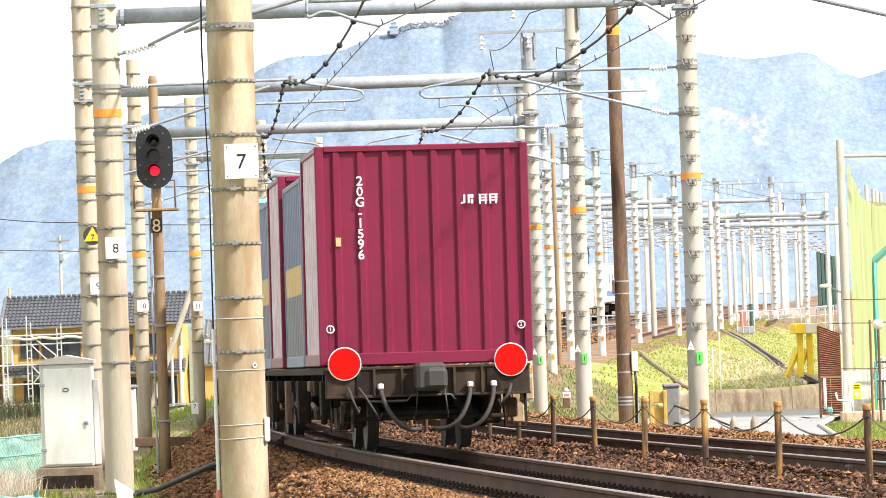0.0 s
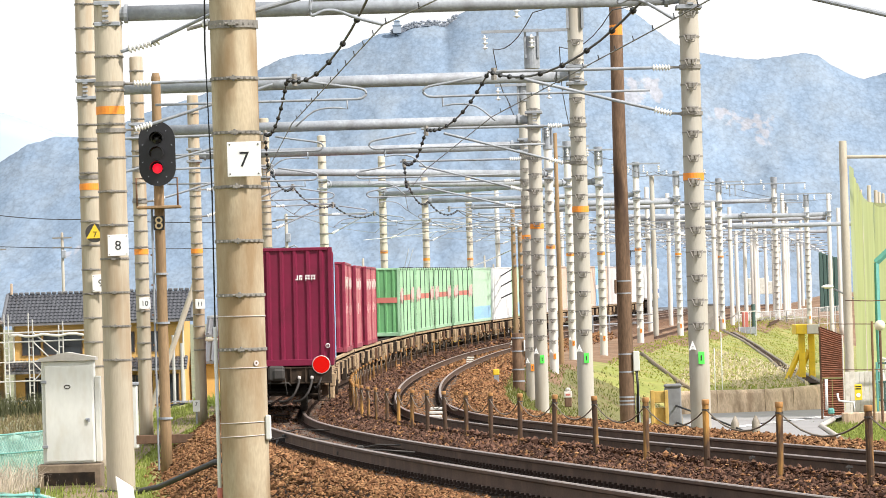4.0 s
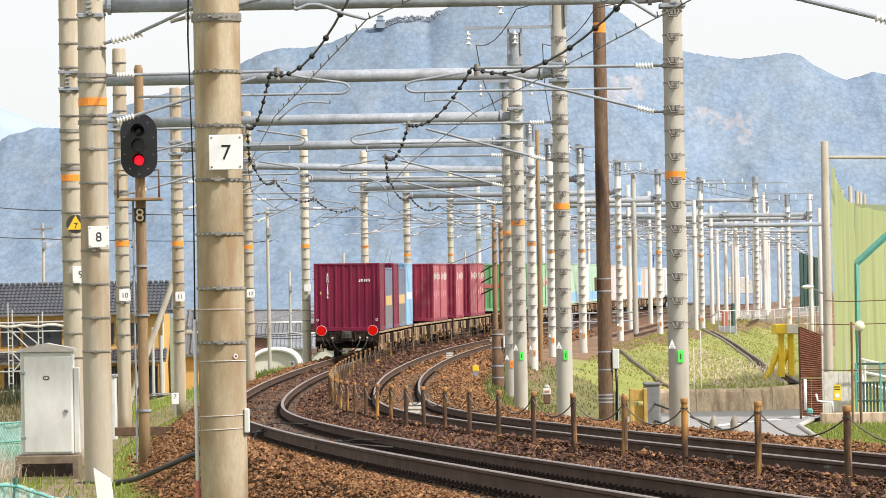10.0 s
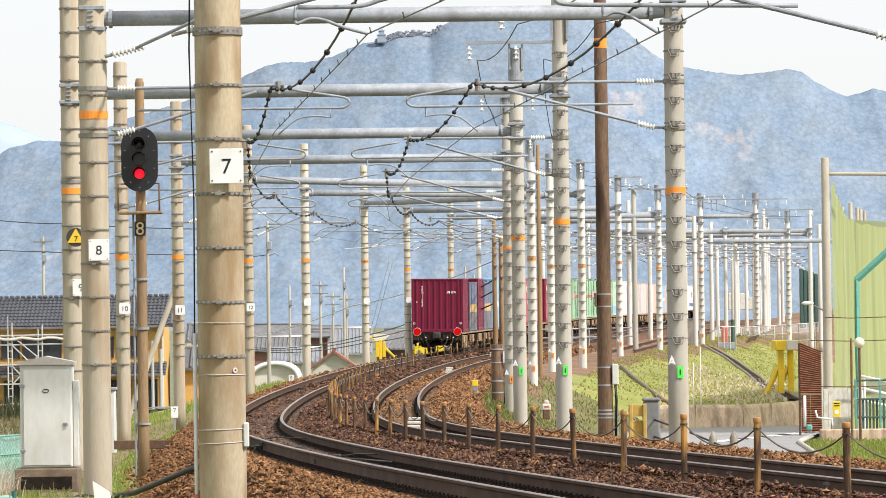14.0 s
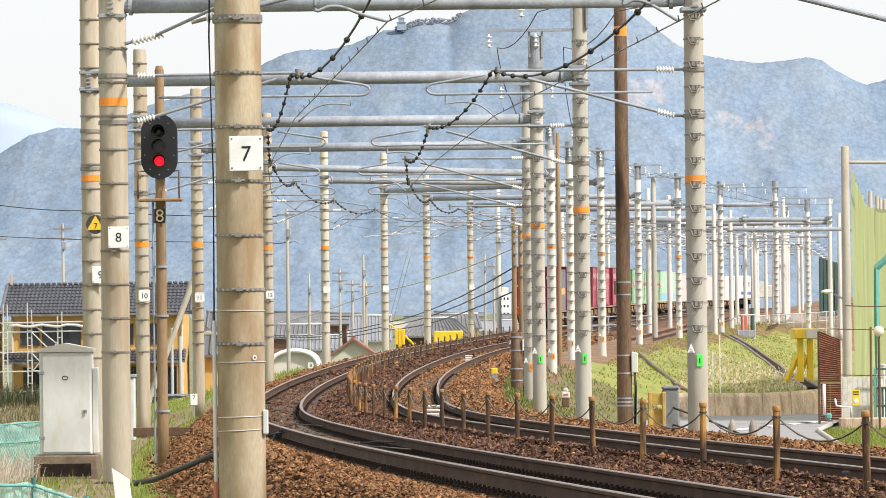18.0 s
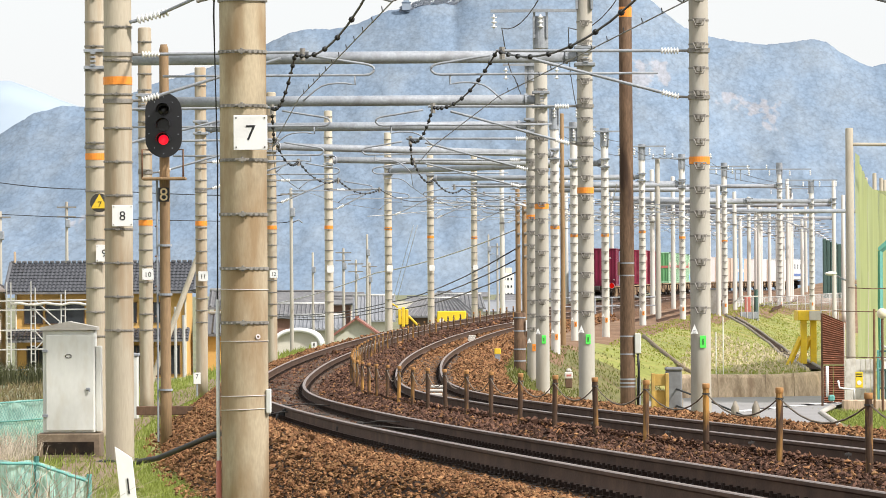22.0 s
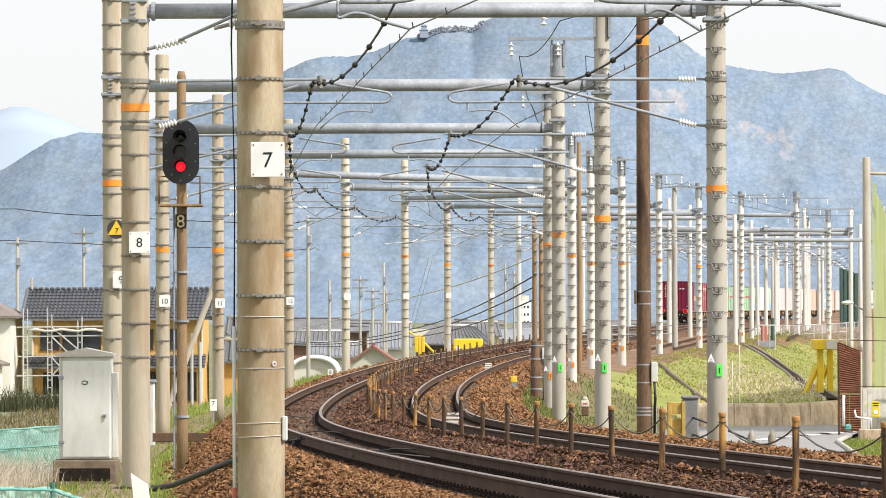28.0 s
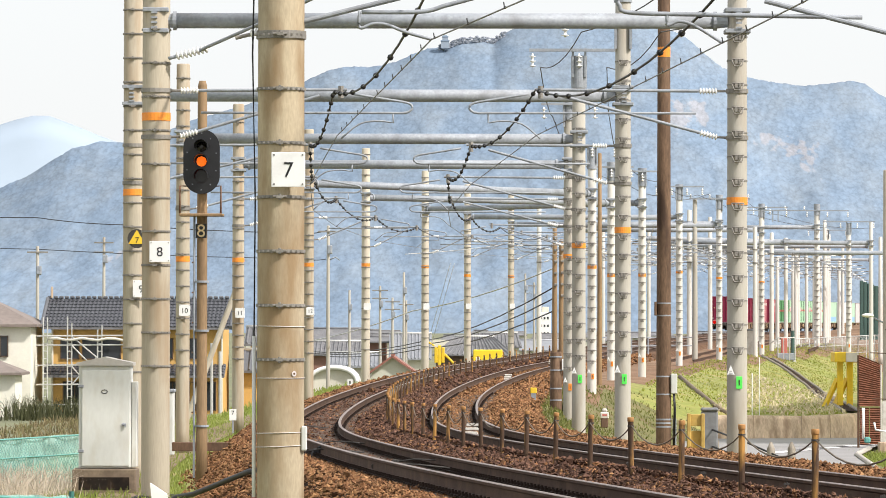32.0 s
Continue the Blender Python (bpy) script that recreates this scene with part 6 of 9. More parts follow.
def plain_pole(name, x, y, z, top, d, mat, label, taper=0.85, group=""):
    p = thing(name, pose(x, y, z), label, "pole", group)
    shaft(p, d / 2, d / 2 * taper, top - z, mat)
    return p


bp = plain_pole("utility_pole", 3.98, 99, -0.5, 9.8, 0.335, MAT_BROWN, "tall brown-painted steel pole with a meter box", 0.8)
for z, h, mt in ((0.42, 0.035, GALV), (0.50, 0.035, GALV), (0.58, 0.035, GALV), (1.13, 0.03, GALV), (1.52, 0.03, GALV), (2.85, 0.03, GALV), (3.12, 0.03, GALV), (8.62, 0.22, ORANGE)):
    bm = bmesh.new()
    rod(bm, (0, 0, z - h / 2), (0, 0, z + h / 2), 0.172 - 0.0035 * z, n=20)
    part("band", bm, mt, bp)
bm = bmesh.new()
box(bm, 0.22, -0.1, 1.36, 0.14, 0.12, 0.44, 0.015)
part("meter_box", bm, CABINET, bp, "pale grey meter box")
bm = bmesh.new()
tube(bm, [(0.22, -0.1, 1.15), (0.24, -0.1, 0.8), (0.22, -0.08, 0.0)], 0.03, 8)
part("conduit", bm, BLACK, bp)
bm = bmesh.new()
box(bm, 0.235, -0.06, 0.15, 0.08, 0.06, 0.9, 0.01)
part("conduit_guard", bm, GALV, bp)
bm = bmesh.new()
box(bm, -0.185, -0.1, 3.0, 0.05, 0.12, 0.3, 0.01)
part("plate", bm, MAT_BROWN, bp)

stp = plain_pole("pole_stub", 2.23, 136, -0.5, 1.35, 0.36, MAT_BROWN, "short thick rust-brown pole stub with a white box", 0.95)
for z in (0.4, 0.75, 1.3, 1.7):
    bm = bmesh.new()
    rod(bm, (0, 0, z - 0.02), (0, 0, z + 0.02), 0.19, n=18)
    part("band", bm, GALV, stp)
bm = bmesh.new()
box(bm, 0.24, -0.12, 1.46, 0.13, 0.12, 0.34, 0.015)
part("white_box", bm, WHITE_PAINT, stp)
bm = bmesh.new()
tube(bm, [(0.22, -0.08, 1.3), (0.24, -0.06, 0.6), (0.2, -0.05, 0)], 0.025, 6)
part("conduit", bm, BLACK, stp)
for dx, h in ((0.0, 6.8), (0.35, 6.3), (0.55, 6.0)):
    u = plain_pole("utility_pole", 3.46 + dx, 215 + 6 * dx, 0.0, h, 0.26, TAN_POLE, "weathered utility pole hung with cables and fittings", 0.8, "utility poles")
    for k in range(5):
        bm = bmesh.new()
        box(bm, 0.05, -0.15, h - 0.5 - 0.55 * k, 0.16, 0.1, 0.12, 0.02)
        part("fitting", bm, BAND_STEEL, u)
plain_pole("utility_pole", 4.58, 176, -0.9, 8.87, 0.2, TAN_POLE, "slim weathered tan pole", 0.75, "utility poles")
plain_pole("utility_pole", 11.3, 240, 0.5, 8.9, 0.30, CONCRETE_PALE, "plain pale concrete pole", 0.8, "utility poles")

yb = thing("yellow_switch_box", pose(4.02, 85, -0.55), "yellow steel switch frame beside the track", "switch box")
for sx in (-0.13, 0.13):
    bm = bmesh.new()
    box(bm, sx, 0, 0.5, 0.07, 0.2, 1.05, 0.01)
    part("upright", bm, YELLOW_OLD, yb)
bm = bmesh.new()
box(bm, 0, 0.02, 0.9, 0.26, 0.14, 0.22, 0.01)
box(bm, 0, 0.05, 0.4, 0.2, 0.1, 0.6, 0.01)
part("case", bm, YELLOW_OLD, yb)
BIN_GREY = material("dull_grey_bin", (0.17, 0.175, 0.18), 0.6, vary=0.25, grain=12, dirt=(0.10, 0.09, 0.08), dirt_amount=0.5)
GREY_STONE = material("weathered_grey_stone", (0.26, 0.23, 0.185), 0.9, vary=0.25, grain=25, dirt=(0.15, 0.125, 0.09), dirt_amount=0.6)
gb = thing("grey_drum", pose(4.74, 95, -0.6), "dented grey metal bin beside the bank", "bin")
bm = bmesh.new()
box(bm, 0.04, 0, 0.42, 0.34, 0.34, 1.05, 0.03)
part("body", bm, BIN_GREY, gb)
bm = bmesh.new()
box(bm, 0.04, -0.01, 0.97, 0.37, 0.38, 0.08, 0.03)
part("lid", bm, BIN_GREY, gb)
for x, y in ((5.75, 90), (6.16, 90), (4.95, 96)):
    k = thing("boundary_stone", pose(x, y, -0.78), "small pointed concrete boundary post", "boundary post", "boundary posts")
    bm = bmesh.new()
    lathe(bm, [(0.085, -0.6), (0.08, 0.46), (0.02, 0.60)], 4)
    part("stone", bm, GREY_STONE, k)
for x, y, top in ((10.58, 172.5, 0.95), (10.30, 172.4, 0.35)):
    u = thing("white_stake", pose(x, y, ground_z(x, y)), "thin white marker stake on the bank", "stake", "white stakes")
    bm = bmesh.new()
    rod(bm, (0, 0, -0.1), (0, 0, top - ground_z(x, y)), 0.02, n=8)
    part("stem", bm, WHITE_PAINT, u)
ym = thing("yellow_marker", pose(1.6, 140, -0.3), "small yellow marker on a grey peg", "marker post")
bm = bmesh.new()
box(bm, 0, 0, 0.15, 0.16, 0.1, 0.4, 0.01)
part("peg", bm, GALV, ym)
bm = bmesh.new()
box(bm, 0, 0, 0.43, 0.2, 0.12, 0.18, 0.02)
part("head", bm, YELLOW, ym)
hy = thing("hydrant_box", pose(3.15, 116, -0.6), "small grey-white equipment box with a domed cap and a red foot", "equipment box")
bm = bmesh.new()
box(bm, 0, 0, 0.25, 0.18, 0.16, 0.26, 0.02)
part("foot", bm, RUST, hy)
bm = bmesh.new()
box(bm, 0, 0, 0.44, 0.21, 0.18, 0.16, 0.015)
part("body", bm, WHITE_OLD, hy)
bm = bmesh.new()
box(bm, 0, 0, 0.56, 0.15, 0.14, 0.12, 0.045)
part("cap", bm, PLASTER_KERB, hy)
bm = bmesh.new()
box(bm, 0.0, -0.095, 0.44, 0.12, 0.006, 0.05)
part("bar_mark", bm, RED_STRIPE, hy)
bm = bmesh.new()
box(bm, 0.06, 0, 0.63, 0.02, 0.02, 0.08)
part("hasp", bm, DARK_STEEL, hy)

# handrail down the bank
hr = thing("bank_handrail", Matrix(), "thin black handrail down the bank steps", "handrail")
bm = bmesh.new()
tube(bm, [(4.4, 97, 0.1), (5.4, 92, -0.25), (6.3, 87, -0.65)], 0.02, 6)
tube(bm, [(4.4, 97, -0.25), (5.4, 92, -0.6), (6.3, 87, -0.95)], 0.02, 6)
part("rail", bm, BLACK, hr)

# road, retaining wall, slope kerb
bm = bmesh.new()
pts = [(4.5, 118), (7.5, 167.3), (14.3, 169.4), (14.9, 164), (13.0, 153), (12.0, 146), (11.4, 132), (9, 105)]
f = bm.faces.new([bm.verts.new((x, y, -2.02)) for x, y in pts])
bmesh.ops.recalc_face_normals(bm, faces=bm.faces)
tagged(part("road", bm, ASPHALT), "worn grey asphalt lane under the railway bank", "road", kind="structure")
for k in range(5):
    lm = thing("road_marking", pose(10.2 + 0.9 * k, 150 + 2.4 * k, -2.005, 0, 0, -20), "worn white paint bar on the lane", "road marking", "road markings")
    bm = bmesh.new()
    box(bm, 0, 0, 0, 0.5, 4.0, 0.008)
    part("paint", bm, WHITE_PAINT, lm)
rw = thing("retaining_wall", Matrix(), "stained concrete retaining wall at the foot of the bank", "retaining wall", kind="structure")
WALL_TOP = [(8.6, 167.5, -1.16), (10.1, 167.9, -1.17), (11.9, 168.4, -1.20), (13.0, 168.9, -1.17), (14.3, 169.5, -1.08)]
for (x0, y0, z0), (x1, y1, z1) in zip(WALL_TOP, WALL_TOP[1:]):
    n = 10
    bm = bmesh.new()
    cols = []
    for i in range(n + 1):
        t = i / n
        x, yy, z = x0 + (x1 - x0 - 0.012) * t, y0 + (y1 - y0) * t, z0 + (z1 - z0) * t
        w = 0.035 * noise.noise((x * 2.3, 0.0, 4.0))
        cols.append([bm.verts.new(q) for q in ((x, yy - 0.38 + w, -2.7), (x, yy - 0.06 + w, z - 0.14), (x, yy + 0.02, z - 0.03), (x, yy + 0.12, z), (x, yy + 0.5, z - 0.01), (x, yy + 0.5, -2.7))])
    for a, b in zip(cols, cols[1:]):
        for j in range(5):
            bm.faces.new((a[j], b[j], b[j + 1], a[j + 1])).smooth = j in (1, 2)
    bm.faces.new(cols[0][::-1])
    bm.faces.new(cols[-1])
    part("wall_panel", bm, WALL_CONCRETE, rw)
GUTTER_Y, GUTTER_X = (176, 199, 215, 230, 245, 256), (14.4, 15.57, 16.3, 16.86, 16.75, 16.15)
kb = thing("slope_gutter", Matrix(), "concrete gutter running down the grass bank", "gutter")
bm = bmesh.new()
bed = bmesh.new()
gut = [Vector((float(np.interp(y, GUTTER_Y, GUTTER_X)), y, 0)) for y in steps(176, 256, 2.5)]
for off in (-0.3, 0.3):
    tube(bm, [Vector((q.x + off, q.y, ground_z(q.x + off, q.y) + 0.04)) for q in gut], 0.09, 4)
part("kerb", bm, GREY_STONE, kb)
ring = [[bed.verts.new((q.x + o, q.y, ground_z(q.x + o, q.y) + 0.06)) for o in (-0.2, 0.2)] for q in gut]
for a, b in zip(ring, ring[1:]):
    bed.faces.new((a[0], a[1], b[1], b[0]))
part("channel_bed", bed, BALLAST, kb)

k2 = thing("slope_gutter", Matrix(), "narrow dark gutter slanting across the grass bank", "gutter")
bm = bmesh.new()
tube(bm, [Vector((x, y, ground_z(x, y) + 0.04)) for x, y in ((8.75, 200), (8.79, 194.5), (8.78, 188), (8.78, 182), (9.02, 173.5), (10.0, 172.0))], 0.10, 5)
part("channel", bm, PLINTH, k2)

# yellow protective gantry over the lane
gy = thing("height_gantry", pose(15.2, 190, -1.15), "yellow steel height-limit gantry before the railway bridge", "gantry")
bm = bmesh.new()
box(bm, 0, 0, 2.0, 0.95, 2.2, 0.42, 0.03)
part("crossbeam", bm, YELLOW, gy)
for x, y in ((-0.22, -0.7), (0.3, 0.7)):
    bm = bmesh.new()
    box(bm, x, y, 0.7, 0.26, 0.26, 2.4, 0.02)
    part("leg", bm, YELLOW, gy)
    bm = bmesh.new()
    rod(bm, (x - 0.7, y, -0.2), (x - 0.1, y, 1.1), 0.12, n=4)
    part("brace", bm, YELLOW, gy)
bm = bmesh.new()
box(bm, 0.24, -1.12, 2.0, 0.5, 0.06, 0.40, 0.02)
part("pale_panel", bm, BEIGE_BOX, gy)

# rusty corrugated screen
rs = thing("corrugated_screen", pose(13.28, 155, -1.9), "rusty brown corrugated iron screen", "screen")
for z0, h, x0, x1 in ((0.0, 1.25, -0.33, -0.02), (0.0, 1.25, 0.0, 0.36), (1.3, 1.75, -0.36, 0.36)):
    bm = bmesh.new()
    n = 2 * round(h / 0.08)
    rows = []
    for i in range(n + 1):
        z, yy = i / n, 0.022 * (1 if i % 2 else -1)
        slope = 0.3 if z0 else 0.0
        rows.append([bm.verts.new((x, yy + 0.006 * math.sin(9 * x + i), z0 + z * (h - slope * (x - x0) / (x1 - x0)))) for x in (x0, (2 * x0 + x1) / 3, (x0 + 2 * x1) / 3, x1)])
    for a, b in zip(rows, rows[1:]):
        for q in range(3):
            bm.faces.new((a[q], a[q + 1], b[q + 1], b[q]))
    part("sheet", bm, RUST_RED, rs)
for x in (-0.38, 0.38):
    bm = bmesh.new()
    rod(bm, (x, 0.05, -0.2), (x, 0.05, 3.05 if x < 0 else 2.72), 0.04, n=8)
    part("upright", bm, RUST if x < 0 else PLASTER_KERB, rs)
pp = thing("white_pipes", pose(13.45, 154.6, -1.95), "white water pipes and a teal tap by the screen", "pipe")
bm = bmesh.new()
tube(bm, [(-0.42, 0, 0.25), (-0.42, 0, 1.3)], 0.05, 8)
tube(bm, [(-0.05, 0, 0.8), (0.0, 0, 0.55), (0.3, 0, 0.5), (0.5, 0, 0.5), (0.5, 0, 0.1)], 0.035, 8)
part("pipe", bm, WHITE_PAINT, pp)
bm = bmesh.new()
box(bm, -0.28, 0, 0.2, 0.22, 0.15, 0.22, 0.05)
part("tap_cover", bm, TEAL, pp)

# netting poles and green net
def net_pole(x, y, top, d):
    p = plain_pole("netting_pole", x, y, -2.1, top, d, NET_POLE, "weathered pole carrying green sports netting", 0.8, "netting poles")
    return p


net_pole(14.15, 158, 7.6, 0.34)
for x, y, t in ((14.95, 162.5, 6.35), (15.42, 165.4, 6.05), (20.44, 215, 7.43), (22.40, 232, 7.59), (24.32, 250, 7.92), (26.30, 268, 8.24)):
    net_pole(x, y, t, 0.24 if y > 200 else 0.13)
nb = thing("net_crossbar", pose(14.2, 158, 7.03), "horizontal pole bracing the netting", "crossbar")
bm = bmesh.new()
rod(bm, (0, 0, 0), (5.5, 0, -0.1), 0.06, n=10)
part("bar", bm, NET_POLE, nb)
gn = thing("green_net", Matrix(), "sagging pale green sports net between tall poles", "net")
line = [(30.0, 200, 6.3), (26.5, 201, 6.3), (22.8, 202, 6.3), (19.0, 203, 6.4)]
net_line = [(14.46, 158.5, 6.75), (15.0, 162.0, 6.15), (15.45, 165.5, 5.9), (16.5, 172, 5.68), (17.55, 178, 5.68), (20.6, 196, 5.9)]
for a, b in list(zip(net_line, net_line[1:])) + list(zip(line, line[1:])):
    bm = bmesh.new()
    n, m = 8, 10
    g = []
    for i in range(n + 1):
        t = i / n
        x, y = a[0] + (b[0] - a[0]) * t, a[1] + (b[1] - a[1]) * t
        zt = a[2] + (b[2] - a[2]) * t - 0.10 * 4 * t * (1 - t)
        g.append([bm.verts.new((x + 0.06 * math.sin(9 * t + 0.25 * j + 2.0 * y), y + 0.12 * math.sin(23 * t + y), -0.55 + (zt + 0.55) * j / m)) for j in range(m + 1)])
    for i in range(n):
        for j in range(m):
            ff = bm.faces.new((g[i][j], g[i + 1][j], g[i + 1][j + 1], g[i][j + 1]))
            ff.smooth = True
    part("net_panel", bm, NET, gn)
bw = thing("pale_board_fence", pose(14.42, 157.5, -2.0), "pale corrugated board fence under the net", "board fence")
for k in range(6):
    bm = bmesh.new()
    box(bm, -0.4 + 0.17 * k, 0.1, 0.75, 0.16, 0.03, 1.55, 0.005)
    part("board", bm, WHITE_OLD, bw)
ws = thing("warning_sign", pose(14.34, 157.0, -1.18), "small yellow warning sign tied to the pole", "sign")
bm = bmesh.new()
box(bm, 0, 0, 0, 0.26, 0.02, 0.55, 0.008)
part("plate", bm, YELLOW_SIGN, ws)
for z, h in ((0.2, 0.035), (0.12, 0.035)):
    bm = bmesh.new()
    box(bm, 0, -0.014, z, 0.2, 0.006, h)
    part("bar_mark", bm, SIGNAL_BLACK, ws)
bm = bmesh.new()
rod(bm, (0, -0.014, -0.1), (0, -0.02, -0.1), 0.08, n=16)
part("emblem", bm, WHITE_PAINT, ws)
lg = thing("globe_lamp", pose(14.48, 150, -2.1), "round pale globe lamp on a dark slim post", "street lamp")
bm = bmesh.new()
rod(bm, (0, 0, 0), (0, 0, 3.1), 0.045, n=10)
part("post", bm, RUST, lg)
bm = bmesh.new()
bmesh.ops.create_uvsphere(bm, u_segments=20, v_segments=12, radius=0.18, matrix=Matrix.Translation((0, 0, 3.26)))
part("globe", bm, CREAM_GLOBE, lg, smooth=True)
sl = thing("street_lamp", pose(16.95, 190, -2.0), "street lamp with a white oval head on an arm", "street lamp")
bm = bmesh.new()
tube(bm, [(0.9, 0, 3.6), (0.3, 0, 4.1), (-0.5, 0, 4.5)], 0.04, 8)
part("arm", bm, GALV, sl)
bm = bmesh.new()
bmesh.ops.create_uvsphere(bm, u_segments=16, v_segments=8, radius=1, matrix=Matrix.Translation((-0.75, 0, 4.6)) @ Matrix.Diagonal((0.26, 0.12, 0.09, 1)))
part("head", bm, WHITE_PAINT, sl, smooth=True)
gf = thing("green_steel_frame", pose(17.22, 171.5, -2.0), "teal green steel gate frame behind the net", "steel frame")
bm = bmesh.new()
for a, b in (((-0.75, 0, 0), (-0.75, 0, 5.4)), ((-0.75, 0, 5.4), (0.6, 0, 6.6)), ((0.9, 0, 0), (0.9, 0, 5.3))):
    rod(bm, a, b, 0.13, n=4)
part("frame", bm, TEAL, gf)
for k in range(3):
    wr = thing("white_handrail", pose(15.6 + 0.1 * k, 162 + 2 * k, -2.0), "white pipe handrail by the lane", "handrail", "white handrails")
    bm = bmesh.new()
    tube(bm, [(0, 0, 1.9 - 0.45 * k), (2.2, 0, 1.4 - 0.45 * k)], 0.06, 8)
    part("rail", bm, WHITE_PAINT, wr)
    bm = bmesh.new()
    rod(bm, (0.2, 0, 0), (0.2, 0, 1.85 - 0.45 * k), 0.05, n=8)
    part("upright", bm, WHITE_PAINT, wr)
tl = thing("lattice_fence", pose(15.0, 157.2, -2.1), "dark teal lattice fence panels under the net", "fence")
for z in (0.02, 0.62, 1.25, 1.9):
    bm = bmesh.new()
    box(bm, 1.3, 0, z, 2.6, 0.05, 0.07, 0.01)
    part("rail", bm, TEAL_DARK, tl)
for k in range(22):
    bm = bmesh.new()
    box(bm, 0.04 + 0.12 * k, 0.04, 0.62, 0.075, 0.03, 1.26, 0.004)
    part("slat", bm, TEAL_DARK, tl)
for k in range(4):
    bm = bmesh.new()
    box(bm, 0.02 + 0.85 * k, -0.01, 0.97, 0.07, 0.07, 1.95, 0.01)
    part("post", bm, TEAL, tl)
wf = thing("wire_fence", Matrix(), "thin tan post with dark fence wires before the net", "wire fence")
bm = bmesh.new()
rod(bm, (14.30, 151, -2.1), (14.31, 151, 1.30), 0.04, n=8)
part("post", bm, OCHRE, wf)
for z, x0 in ((2.0, 13.45), (1.23, 12.95), (-0.30, 13.0)):
    bm = bmesh.new()
    tube(bm, [(x0, 151, z + 0.02), (14.3, 151, z - 0.02), (15.8, 151, z + 0.01), (17.5, 151, z - 0.03)], 0.016, 5)
    part("wire", bm, RUST, wf)
ke = thing("lane_kerb", Matrix(), "narrow pale concrete kerb along the lane", "kerb", kind="structure")
bm = bmesh.new()
tube(bm, [(13.1, 153, -2.0), (12.1, 146, -2.0), (11.5, 132, -2.0)], 0.1, 4)
part("kerb", bm, PLASTER_KERB, ke)
cw = thing("kerb_wall", pose(15.2, 153, -2.2), "low dark concrete kerb under the fence", "kerb", kind="structure")
bm = bmesh.new()
box(bm, 0, 0, 0.2, 3.6, 0.5, 0.45, 0.03)
part("kerb", bm, WALL_CONCRETE, cw)
stalks("lane_grass", 9000, patch(12.3, 19, 132, 152), 0.22, BLADES, "bright green grass beside the lane", 0.4, 0.02, 21)

# ---- hills ----
RIDGE_X = [-560, -440, -400, -384, -373, -349, -300, -293, -229, -174, -151, -136, -109, -83, -69, -54, -35, -21, 2, 11, 21, 32, 60, 102, 150, 194, 208, 216, 233, 259, 286, 312, 336, 360, 373, 386, 405, 415, 431, 442, 463, 600]
RIDGE_Z = [96, 150, 175, 178, 182, 181, 195, 200, 218, 240, 252, 255, 254, 261, 267, 272, 275, 281, 282, 280, 288, 293, 301, 306, 304, 287, 276, 268, 255, 245, 240, 237, 239, 242, 239, 229, 219, 215, 218, 222, 217, 190]
BARE = ((183, 197, 9, 13), (202, 205, 8, 12), (288, 171, 16, 9), (299, 157, 9, 12), (-321, 60, 6, 5), (262, 176, 9, 5))      # bare rock: place across and up, half sizes


